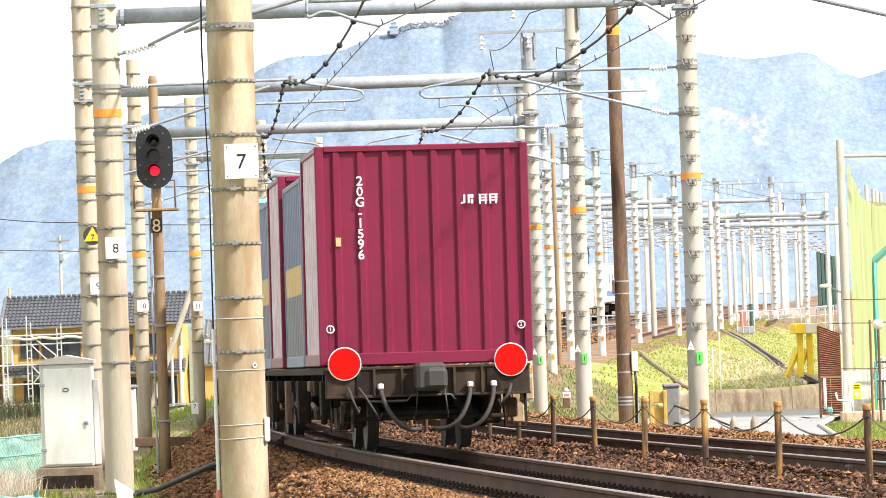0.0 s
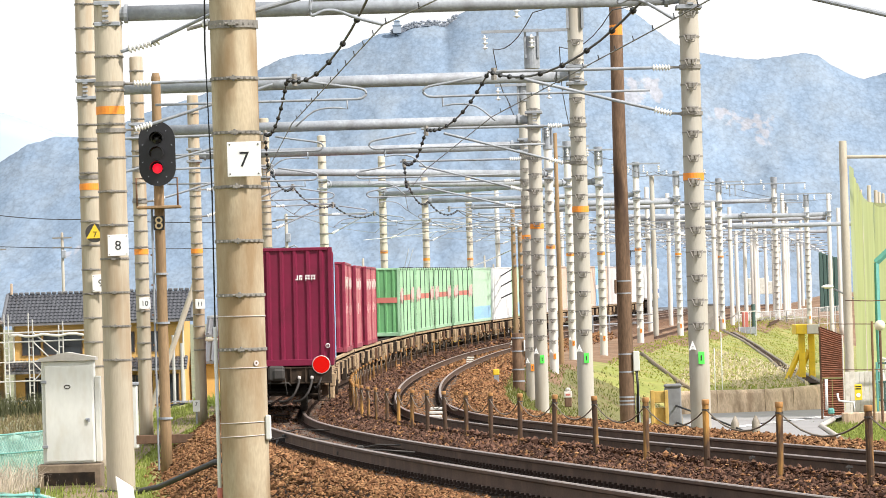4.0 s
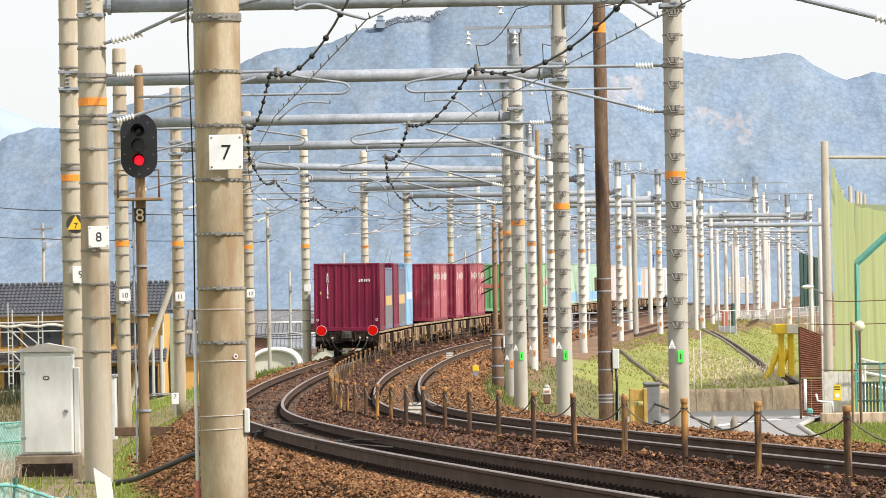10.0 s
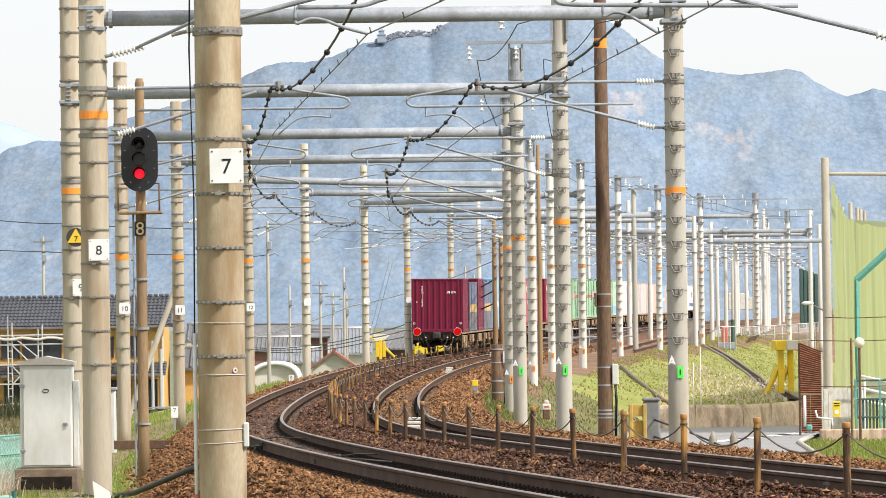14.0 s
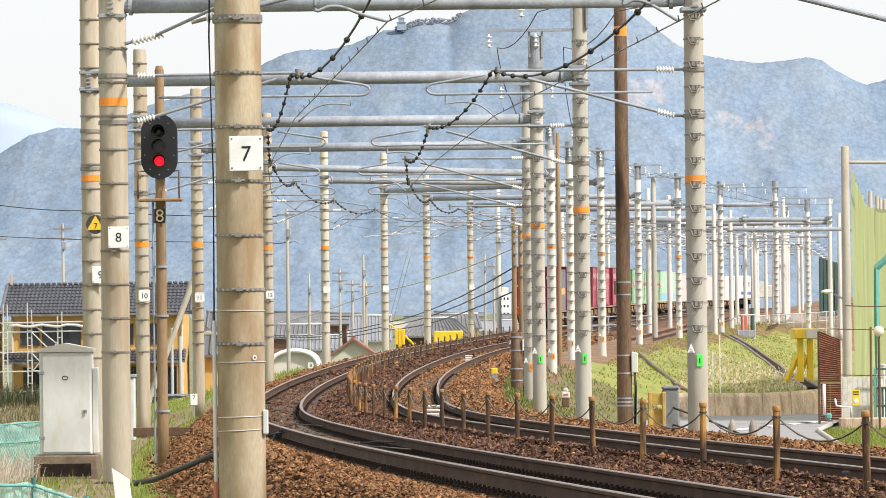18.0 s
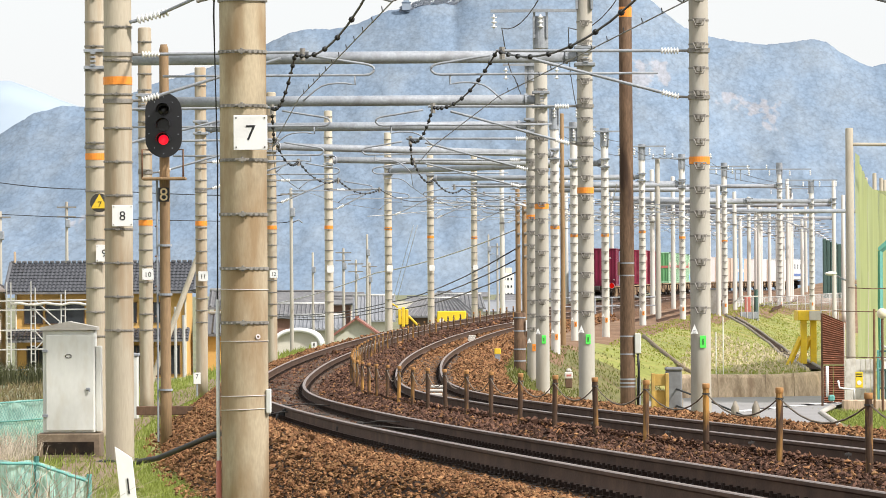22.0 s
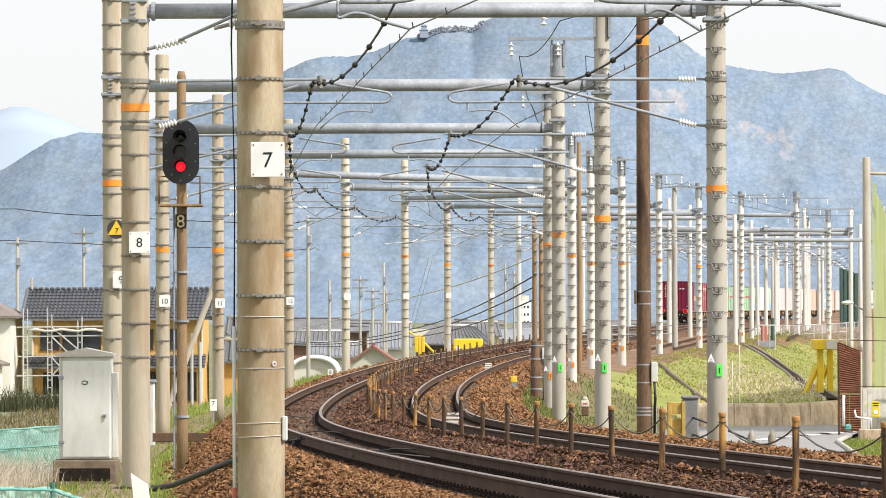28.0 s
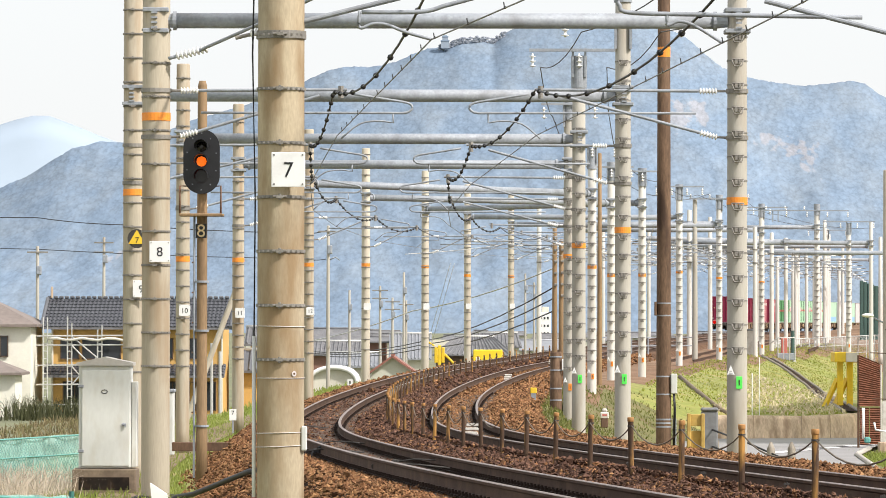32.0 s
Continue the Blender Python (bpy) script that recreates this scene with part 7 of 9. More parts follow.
def wooded(name, base, warm, rock):
    """Far woodland: crowns a few metres across, darker towards their edges, broad patches of lighter growth, bare rock
    faces.
    """
    m = bpy.data.materials.new(name)
    m.use_nodes = True
    n, k = m.node_tree.nodes, m.node_tree.links
    b = n["Principled BSDF"]
    b.inputs["Roughness"].default_value, b.inputs["Specular IOR Level"].default_value = 0.95, 0.1
    co, mp = n.new("ShaderNodeTexCoord"), n.new("ShaderNodeMapping")
    mp.inputs["Scale"].default_value = (1, 0.15, 1.05)
    k.new(co.outputs["Object"], mp.inputs[0])

    def tex(kind, scale, detail=2):
        t = n.new(kind)
        t.inputs["Scale"].default_value = scale
        if kind == "ShaderNodeTexNoise":
            t.inputs["Detail"].default_value = detail
        k.new(mp.outputs[0], t.inputs["Vector"])
        return t

    def calc(op, x, y, z=0.0):
        q = n.new("ShaderNodeMath")
        q.operation = op
        for i, v in enumerate((x, y, z)):
            if isinstance(v, (int, float)):
                q.inputs[i].default_value = v
            else:
                k.new(v, q.inputs[i])
        return q.outputs[0]
    cell, grain, broad = tex("ShaderNodeTexVoronoi", 0.21), tex("ShaderNodeTexNoise", 0.45, 3), tex("ShaderNodeTexNoise", 0.018, 6)
    tone = n.new("ShaderNodeSeparateColor")
    k.new(cell.outputs["Color"], tone.inputs[0])
    v = calc("MULTIPLY_ADD", cell.outputs["Distance"], -0.24, 1.10)
    v = calc("MULTIPLY_ADD", tone.outputs[0], 0.14, v)
    v = calc("MULTIPLY_ADD", grain.outputs[0], 0.50, calc("ADD", v, -0.32))
    v = calc("MULTIPLY_ADD", broad.outputs[0], 0.44, calc("ADD", v, -0.22))
    mix = n.new("ShaderNodeMixRGB")
    mix.inputs[1].default_value, mix.inputs[2].default_value = (*base, 1), (*warm, 1)
    patch_ = tex("ShaderNodeTexNoise", 0.03, 5)
    k.new(calc("MINIMUM", calc("MAXIMUM", calc("MULTIPLY_ADD", patch_.outputs[0], 2.8, -1.1), 0.0), 1.0), mix.inputs[0])
    colour = mix.outputs[0]
    ragged = tex("ShaderNodeTexNoise", 0.11, 6)
    for x, z, rx, rz in BARE:
        sub_, div = n.new("ShaderNodeVectorMath"), n.new("ShaderNodeVectorMath")
        sub_.operation, div.operation = "SUBTRACT", "MULTIPLY"
        sub_.inputs[1].default_value, div.inputs[1].default_value = (x, 0, z), (1 / rx, 0, 1 / rz)
        far = n.new("ShaderNodeVectorMath")
        far.operation = "LENGTH"
        k.new(co.outputs["Object"], sub_.inputs[0])
        k.new(sub_.outputs[0], div.inputs[0])
        k.new(div.outputs[0], far.inputs[0])
        edge = calc("MULTIPLY_ADD", ragged.outputs[0], 9.0, calc("MULTIPLY_ADD", far.outputs["Value"], -1.6, -2.75))
        lay = n.new("ShaderNodeMixRGB")
        lay.inputs[2].default_value = (*rock, 1)
        k.new(calc("MINIMUM", calc("MAXIMUM", edge, 0.0), 0.85), lay.inputs[0])
        k.new(colour, lay.inputs[1])
        colour = lay.outputs[0]
    mul = n.new("ShaderNodeMixRGB")
    mul.blend_type = "MULTIPLY"
    mul.inputs[0].default_value = 1
    k.new(colour, mul.inputs[1])
    k.new(v, mul.inputs[2])
    k.new(mul.outputs[0], b.inputs["Base Color"])
    return m


# air haze is put into these two base colours, blue and pale
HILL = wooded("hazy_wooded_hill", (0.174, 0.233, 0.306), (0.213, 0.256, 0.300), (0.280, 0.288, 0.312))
HILL_FAR = material("hazy_far_hill", (0.345, 0.415, 0.49), 0.95, vary=0.05, grain=0.02, blotch=0.004, bump=0)


# blossom dulled towards the hill, its haze mixed into the base colour
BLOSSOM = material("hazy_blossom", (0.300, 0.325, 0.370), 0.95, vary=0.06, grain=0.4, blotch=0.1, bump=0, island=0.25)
def hill_point(xs, zs, x, t, y_foot, y_ridge, rough, crag):
    tt = min(t, 2 - t)
    soft_h = float(np.mean(np.interp(np.arange(x - 60, x + 61, 12), xs, zs)))
    h = soft_h + (float(np.interp(x, xs, zs)) - soft_h) * min(max(tt, 0), 1) ** 6
    z = -4 + (h + 4) * (tt ** 1.25)
    spur = noise.noise((x * 0.008 + t, t * 2.2, 3.0)) + 0.6 * noise.noise((x * 0.02 + t * 2, t * 5.6, 7.0)) + 0.35 * noise.noise((x * 0.05, t * 14, 5.0))
    z += rough * spur * math.sin(math.pi * min(tt, 1)) * h * 0.22
    z += crag * noise.noise((x * 0.03, t * 26, 1.0)) * min(1, tt * 4)
    z += crag * (0.5 * noise.noise((x * 0.14, t * 36, 2.0)) + 0.8 * noise.noise((x * 0.31, t * 47, 4.0))) * max(0.0, tt) ** 14
    return Vector((x * (0.93 + 0.07 * t), y_foot + (y_ridge - y_foot) * t, z))


def hill(name, xs, zs, y_foot, y_ridge, mat, label, nx, ny, rough, crag):
    bm = bmesh.new()
    x0, x1 = xs[0], xs[-1]
    grid = [[bm.verts.new(hill_point(xs, zs, x0 + (x1 - x0) * i / nx, j / ny, y_foot, y_ridge, rough, crag)) for i in range(nx + 1)] for j in range(ny + 4)]
    for a, b in zip(grid, grid[1:]):
        for i in range(nx):
            f = bm.faces.new((a[i], a[i + 1], b[i + 1], b[i]))
            f.smooth = True
    return tagged(part(name, bm, mat), label, "hill", kind="structure")


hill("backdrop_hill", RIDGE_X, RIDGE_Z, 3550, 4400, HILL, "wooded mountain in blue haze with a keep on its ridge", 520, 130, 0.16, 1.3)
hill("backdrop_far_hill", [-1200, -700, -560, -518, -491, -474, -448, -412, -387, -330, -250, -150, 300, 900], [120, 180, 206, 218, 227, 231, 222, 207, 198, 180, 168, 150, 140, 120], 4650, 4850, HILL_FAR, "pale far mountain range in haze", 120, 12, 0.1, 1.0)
ck = thing("hilltop_keep", pose(-36, 4385, 274), "small white castle keep on the mountain ridge", "castle keep")
bm = bmesh.new()
box(bm, 0, 0, 2, 8, 8, 8)
box(bm, 0, 0, 7.5, 5.5, 5.5, 4)
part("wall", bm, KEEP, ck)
for z, w in ((5.6, 9.4), (9.6, 6.6)):
    bm = bmesh.new()
    bmesh.ops.create_cone(bm, cap_ends=True, segments=4, radius1=w * 0.7, radius2=w * 0.3, depth=1.5, matrix=Matrix.Translation((0, 0, z + 0.5)) @ Matrix.Rotation(math.pi / 4, 4, "Z"))
    part("roof", bm, HILL, ck)


def ridge_trees(name, n, x0, x1, lift, mat, label, seed):
    """Crowns along the ridge: one object of stuff."""
    rng = np.random.default_rng(seed)
    V, F_ = [], []
    for k in range(n):
        x = rng.uniform(x0, x1)
        z = float(np.interp(x, RIDGE_X, RIDGE_Z)) + rng.uniform(-3.6, lift)
        r = rng.uniform(0.9, 2.2)
        q = len(V)
        for dx, dy, dz in ((1, 0, 0), (-1, 0, 0), (0, 1, 0), (0, -1, 0), (0, 0, 1.2), (0, 0, -1)):
            V.append((x + r * dx * rng.uniform(0.8, 1.4), 4392 + r * dy, z + 0.6 * r * dz * rng.uniform(0.6, 1.2)))
        F_ += [(q + i, q + j, q + m) for i, j, m in ((0, 2, 4), (2, 1, 4), (1, 3, 4), (3, 0, 4), (2, 0, 5), (1, 2, 5), (3, 1, 5), (0, 3, 5))]
    me = bpy.data.meshes.new(name)
    me.from_pydata(V, [], F_)
    me.polygons.foreach_set("use_smooth", [True] * len(F_))
    me.materials.append(mat)
    return tagged(new(name, me), label, "trees", kind="stuff")


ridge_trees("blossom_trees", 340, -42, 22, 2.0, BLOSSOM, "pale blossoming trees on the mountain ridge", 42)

# ---- town ----
TILE = material("grey_roof_tile", (0.115, 0.12, 0.13), 0.55, vary=0.2, grain=6, blotch=0.6, bump=0.1, rand=0.5)
TILE_MESH = material("grey_roof_tiles", (0.058, 0.060, 0.068), 0.4, vary=0.25, grain=6, blotch=0.6, bump=0.1, island=0.8)
PLASTER_Y = material("ochre_plaster", (0.60, 0.365, 0.115), 0.85, vary=0.1, grain=8, blotch=0.5, dirt=(0.46, 0.29, 0.11), dirt_amount=0.4)
PLASTER_W = material("cream_plaster", (0.62, 0.59, 0.50), 0.85, vary=0.08, grain=8, blotch=0.5, dirt=(0.45, 0.40, 0.32), dirt_amount=0.3)
PLASTER_B = material("bright_cream_plaster", (0.78, 0.76, 0.66), 0.85, vary=0.06, grain=8, blotch=0.5, dirt=(0.62, 0.58, 0.48), dirt_amount=0.3)
ROOF_BROWN = material("brown_grey_roof", (0.20, 0.165, 0.145), 0.7, vary=0.2, grain=4, blotch=0.5, bump=0.2)
PLASTER_G = material("pale_sage_plaster", (0.55, 0.54, 0.45), 0.85, vary=0.08, grain=8, blotch=0.5)
BRICK_RED = material("red_brick_wall", (0.22, 0.12, 0.09), 0.85, vary=0.2, grain=5, blotch=0.5)
ROOF_RED = material("red_tile_roof", (0.27, 0.115, 0.085), 0.65, vary=0.25, grain=5, blotch=1.2)
SLATE = material("slate_roof", (0.150, 0.150, 0.155), 0.7, vary=0.35, grain=5, blotch=0.6, bump=0.4, dirt=(0.26, 0.25, 0.24), dirt_amount=0.5)
SILVER_ROOF = material("corrugated_zinc", (0.29, 0.30, 0.32), 0.45, 0.3, vary=0.15, grain=4)
TIMBER = material("dark_window_timber", (0.09, 0.055, 0.035), 0.7, vary=0.2)


def tiled_slope(parent, a, b, c, d, rows, cols, mat, name="roof_slope"):
    """A roof plane a-b (eave) to d-c (ridge) with raised rounded tiles in rows: one mesh of many pieces."""
    a, b, c, d = (Vector(q) for q in (a, b, c, d))
    nrm = (b - a).cross(d - a).normalized()
    if nrm.z < 0:
        nrm = -nrm
    V, F_, k = [], [], 0
    for r in range(rows):
        t0, t1 = r / rows, (r + 1.15) / rows
        for i in range(cols):
            u0, u1 = i / cols, (i + 0.94) / cols
            um = (u0 + u1) / 2

            def q(u, t, lift):
                t = min(t, 1.0)
                return a.lerp(b, u).lerp(d.lerp(c, u), t) + nrm * lift
            V += [q(u0, t0, 0.05), q(um, t0, 0.10), q(u1, t0, 0.05), q(u0, t1, 0.01), q(um, t1, 0.06), q(u1, t1, 0.01), q(u0, t0, 0.0), q(u1, t0, 0.0)]
            F_ += [(k, k + 1, k + 4, k + 3), (k + 1, k + 2, k + 5, k + 4), (k + 6, k + 7, k + 2, k + 1, k)]
            k += 8
    me = bpy.data.meshes.new(name)
    me.from_pydata([tuple(v) for v in V], [], F_)
    me.materials.append(mat)
    o = new(name, me)
    o.parent = parent
    return tagged(o, kind="stuff")


def slab_roof(bm, x0, x1, y0, y1, ze, zr, t=0.12):
    ym = (y0 + y1) / 2
    for ya in (y0, y1):
        v = [bm.verts.new(q) for q in ((x0, ya, ze), (x1, ya, ze), (x1, ym, zr), (x0, ym, zr), (x0, ya, ze - t), (x1, ya, ze - t), (x1, ym, zr - t), (x0, ym, zr - t))]
        for q in ((0, 1, 2, 3), (7, 6, 5, 4), (0, 4, 5, 1), (1, 5, 6, 2), (2, 6, 7, 3), (3, 7, 4, 0)):
            bm.faces.new([v[i] for i in q])
    return bm


def window(parent, x, y, z, w, h, glass=None):
    bm = bmesh.new()
    box(bm, x, y + 0.02, z, w, 0.06, h)
    o = part("window", bm, glass or GLASS_DARK, parent)
    bm = bmesh.new()
    for sx in (-w / 2, 0, w / 2):
        box(bm, x + sx, y - 0.02, z, 0.06, 0.06, h + 0.06)
    for sz in (-h / 2, h / 2):
        box(bm, x, y - 0.02, z + sz, w + 0.06, 0.06, 0.06)
    part("window_frame", bm, TIMBER, o)
    return o


def yellow_house():
    x0, x1, y = -25.9, -15.6, 272.0
    hs = thing("house", pose(0, 0, 0), "ochre plastered two-storey house with a grey tiled roof and scaffolding", "house", "houses")
    bm = bmesh.new()
    box(bm, (x0 + x1) / 2, y + 3.5, -0.6, x1 - x0, 6.6, 5.3)
    part("wall", bm, PLASTER_Y, hs)
    bm = bmesh.new()
    slab_roof(bm, x0 - 0.5, x1 + 0.5, y - 0.6, y + 7.6, 2.02, 3.75)
    rf = part("roof", bm, SLATE, hs)
    tiled_slope(rf, (x0 - 0.5, y - 0.6, 2.03), (x1 + 0.5, y - 0.6, 2.03), (x1 + 0.5, y + 3.5, 3.76), (x0 - 0.5, y + 3.5, 3.76), 9, 46, TILE_MESH)
    bm = bmesh.new()
    for i in range(34):
        box(bm, x0 - 0.4 + i * (x1 - x0 + 0.8) / 33, y + 3.5, 3.86, 0.26, 0.3, 0.16, 0.04)
    part("ridge_tiles", bm, TILE, rf)
    for xx in (x0 - 0.55, x1 + 0.55):
        bm = bmesh.new()
        rod(bm, (xx, y - 0.65, 2.05), (xx, y + 3.5, 3.8), 0.12, n=8)
        part("verge_tiles", bm, TILE, rf)
    bm = bmesh.new()
    box(bm, x0 - 0.3, y + 3.4, 4.15, 0.14, 0.2, 0.7, 0.03)
    part("finial", bm, WALL_CONCRETE, rf)
    # lower lean-to roof
    bm = bmesh.new()
    v = [bm.verts.new(q) for q in ((x0 - 0.4, y - 1.5, -0.85), (x1 + 0.2, y - 1.5, -0.85), (x1 + 0.2, y + 0.3, -0.2), (x0 - 0.4, y + 0.3, -0.2), (x0 - 0.4, y - 1.5, -0.98), (x1 + 0.2, y - 1.5, -0.98), (x1 + 0.2, y + 0.3, -0.33), (x0 - 0.4, y + 0.3, -0.33))]
    for q in ((0, 1, 2, 3), (7, 6, 5, 4), (0, 4, 5, 1), (1, 5, 6, 2), (3, 7, 4, 0)):
        bm.faces.new([v[i] for i in q])
    lr = part("lower_roof", bm, SLATE, hs)
    tiled_slope(lr, (x0 - 0.4, y - 1.5, -0.84), (x1 + 0.2, y - 1.5, -0.84), (x1 + 0.2, y + 0.3, -0.19), (x0 - 0.4, y + 0.3, -0.19), 4, 44, TILE_MESH)
    for wx, wz, w, h in ((-24.8, 0.75, 1.1, 1.25), (-22.9, 0.75, 2.3, 1.25), (-19.4, 0.75, 1.6, 1.2), (-17.6, 0.75, 1.5, 1.2), (-24.5, -2.2, 1.4, 1.9), (-18.6, -2.1, 2.0, 1.7), (-16.6, -2.1, 1.2, 1.7)):
        window(hs, wx, y + 0.17, wz, w, h)
    for xx in (x0 + 0.05, x1 - 0.05):
        bm = bmesh.new()
        rod(bm, (xx, y + 0.1, -3.2), (xx, y + 0.1, 1.9), 0.06, n=8)
        part("downpipe", bm, PLASTER_W, hs)
    sc = thing("scaffolding", pose(0, 0, 0), "pale tubular scaffolding against the ochre house", "scaffolding")
    def pipe(name, a, b, r=0.045):
        bm = bmesh.new()
        rod(bm, (a[0], y - 2.0 + (a[2] if len(a) > 2 else 0), a[1]), (b[0], y - 2.0 + (b[2] if len(b) > 2 else 0), b[1]), r, n=6)
        part(name, bm, PIPE_WHITE, sc)
    for xx in (-26.2, -25.95, -24.75, -24.5, -22.95, -22.7, -20.9):
        pipe("standard", (xx, -3.3), (xx, 2.3 + 0.4 * math.sin(xx * 5)))
    for z in (-2.6, -1.4, -0.25, 0.95, 1.5):
        pipe("ledger", (-26.6, z), (-20.4, z + 0.05))
    for xx in (-25.95, -24.5, -22.7):
        for k in range(11):
            pipe("rung", (xx - 0.25, -3.0 + 0.45 * k), (xx, -3.0 + 0.45 * k), 0.03)
    for k, (z0, z1) in enumerate(((-3.2, -1.4), (-1.4, 0.3), (0.95, -0.6), (1.5, 0.2), (-0.3, -2.0))):
        pipe("brace", (-24.5, z0, -0.06), (-22.95, z1, -0.06), 0.04)
    bm = bmesh.new()
    tube(bm, [(-25.9 + 0.5 * i, y - 2.1, 1.32 + 0.07 * math.sin(i * 1.9)) for i in range(12)], 0.09, 6)
    part("tarpaulin_roll", bm, WHITE_OLD, sc)
    for dx in (0, 0.5, 1.0):
        o = thing("clothes_pole", pose(-16.6 + dx, y - 2.5, -3.2), "white upright pole by the house corner", "pole", "white poles")
        bm = bmesh.new()
        rod(bm, (0, 0, 0), (0, 0, 4.8 - dx), 0.09, n=8)
        part("stem", bm, PIPE_WHITE, o)
    return hs


PIPE_WHITE = material("galvanised_pipe", (0.50, 0.50, 0.475), 0.5, 0.2, vary=0.1)
yellow_house()


def simple_house(x0, x1, y, ze, zr, wall, roof, label, depth=8.0, foot=-3.2, wins=(), hip=0.0, ridge=None, ribs=0):
    hs = thing("house", pose(0, 0, 0), label, "house", "houses")
    bm = bmesh.new()
    box(bm, (x0 + x1) / 2, y + depth / 2, (foot + ze) / 2, x1 - x0 - 0.8, depth - 1.0, ze - foot)
    part("wall", bm, wall, hs)
    bm = bmesh.new()
    ym = y + depth / 2
    v = [bm.verts.new(q) for q in ((x0, y, ze), (x1, y, ze), (x1, y + depth, ze), (x0, y + depth, ze), (x0 + hip, ym, zr), (x1 - hip, ym, zr),
                                   (x0, y, ze - 0.15), (x1, y, ze - 0.15), (x1, y + depth, ze - 0.15), (x0, y + depth, ze - 0.15))]
    for q in ((0, 1, 5, 4), (2, 3, 4, 5), (1, 2, 5), (3, 0, 4), (0, 6, 7, 1), (1, 7, 8, 2), (2, 8, 9, 3), (3, 9, 6, 0), (9, 8, 7, 6)):
        bm.faces.new([v[i] for i in q])
    rf = part("roof", bm, roof, hs)
    if ribs:
        for i in range(ribs):
            t = (i + 0.5) / ribs
            xa = x0 + (x1 - x0) * t
            xb = x0 + hip + (x1 - x0 - 2 * hip) * t
            bm = bmesh.new()
            rod(bm, (xa, y, ze + 0.04), (xb, ym, zr + 0.04), 0.09, n=4)
            part("roof_rib", bm, roof, rf)
    bm = bmesh.new()
    tube(bm, [(x0 + hip, ym, zr + 0.06), (x1 - hip, ym, zr + 0.06)], 0.16, 6)
    part("ridge_tile", bm, ridge or (PIPE_WHITE if ribs else roof), rf)
    for wx, wz, w, h in wins:
        window(hs, wx, y + 0.42, wz, w, h)
    return hs


simple_house(-36.5, -26.4, 268, 2.2, 3.9, PLASTER_B, ROOF_BROWN, "cream plastered house with a brown-grey roof", 8, wins=((-28.6, 0.9, 0.9, 1.2), (-31, 0.9, 1.2, 1.2), (-29.2, -2.5, 1.2, 1.0)), hip=3.4)
simple_house(-34.5, -26.7, 262, -0.6, 0.2, PLASTER_B, ROOF_BROWN, "low cream annexe with a grey lean-to roof", 5, wins=((-29.0, -2.1, 1.0, 0.8),), hip=1.8)
simple_house(-15.0, -11.5, 285, 1.0, 2.0, PLASTER_Y, SLATE, "small grey-roofed house behind the poles", 6, ribs=10)
simple_house(-15.2, -11.2, 276, -0.6, 0.6, PLASTER_Y, TILE, "low tiled outbuilding behind the poles", 5, ribs=10)
simple_house(-17.2, -11.3, 440, -0.6, 0.6, BRICK_RED, SLATE, "slate-roofed house in the town below the line", 10, ribs=14)
simple_house(-14.5, -9.4, 420, -1.6, -0.4, PLASTER_W, SILVER_ROOF, "house with a corrugated grey roof", 8, ribs=14)
simple_house(-12.5, -9.6, 470, 0.55, 1.0, BRICK_RED, SLATE, "brick-red house among the roofs", 8)
simple_house(-9.6, -5.2, 465, -1.2, 1.35, PLASTER_W, SILVER_ROOF, "house with a pale ribbed metal roof", 9, ribs=12)


def gable_house(x0, x1, y, ze, zr, wall, roof, label, depth=7.0, foot=-3.2):
    """A house whose gable faces the line."""
    hs = thing("house", pose(0, 0, 0), label, "house", "houses")
    xm = (x0 + x1) / 2
    bm = bmesh.new()
    lo = [bm.verts.new((x, yy, z)) for yy in (y, y + depth) for x, z in ((x0, foot), (x1, foot), (x1, ze), (xm, zr), (x0, ze))]
    bm.faces.new(lo[:5])
    bm.faces.new(lo[5:][::-1])
    for i in range(5):
        k = (i + 1) % 5
        bm.faces.new((lo[i], lo[i + 5], lo[k + 5], lo[k]))
    part("wall", bm, wall, hs)
    for s in (-1, 1):
        bm = bmesh.new()
        xe = x0 - 0.3 if s < 0 else x1 + 0.3
        sl = (zr - ze) / (xm - x0)
        zz = ze - 0.3 * sl
        v = [bm.verts.new(q) for q in ((xe, y - 0.5, zz + 0.2), (xm, y - 0.5, zr + 0.2), (xm, y + depth, zr + 0.2), (xe, y + depth, zz + 0.2), (xe, y - 0.5, zz), (xm, y - 0.5, zr), (xm, y + depth, zr), (xe, y + depth, zz))]
        for q in ((0, 1, 2, 3), (7, 6, 5, 4), (0, 4, 5, 1), (3, 2, 6, 7), (0, 3, 7, 4)):
            bm.faces.new([v[i] for i in q])
        part("roof_slope", bm, roof, hs)
    for k in range(int(depth / 0.5)):
        bm = bmesh.new()
        rod(bm, (xm, y - 0.55 + 0.5 * k, zr + 0.22), (xm, y - 0.1 + 0.5 * k, zr + 0.22), 0.13, 0.11, n=10)
        part("ridge_tile", bm, roof, hs)
    return hs


gable_house(-9.2, -5.8, 380, -1.7, -0.5, PLASTER_G, ROOF_RED, "small sage house with a red tin gable roof")
simple_house(-5.5, 3.8, 500, -1.0, 0.95, TIMBER, SLATE, "wide hip-roofed house with grey tiles", 12, hip=2.4, ridge=PIPE_WHITE, ribs=18)
simple_house(-1.5, 5.0, 560, -0.4, 1.3, PLASTER_W, SLATE, "grey-roofed house behind the line", 10, hip=0.5, ribs=12)
simple_house(-22, -14, 560, 0.4, 1.8, PLASTER_W, SLATE, "grey-roofed house in the distance", 10)
simple_house(2.0, 12.0, 640, -1.2, 0.2, PLASTER_W, SILVER_ROOF, "long low pale building in the distance", 14)
rt = random.Random(21)
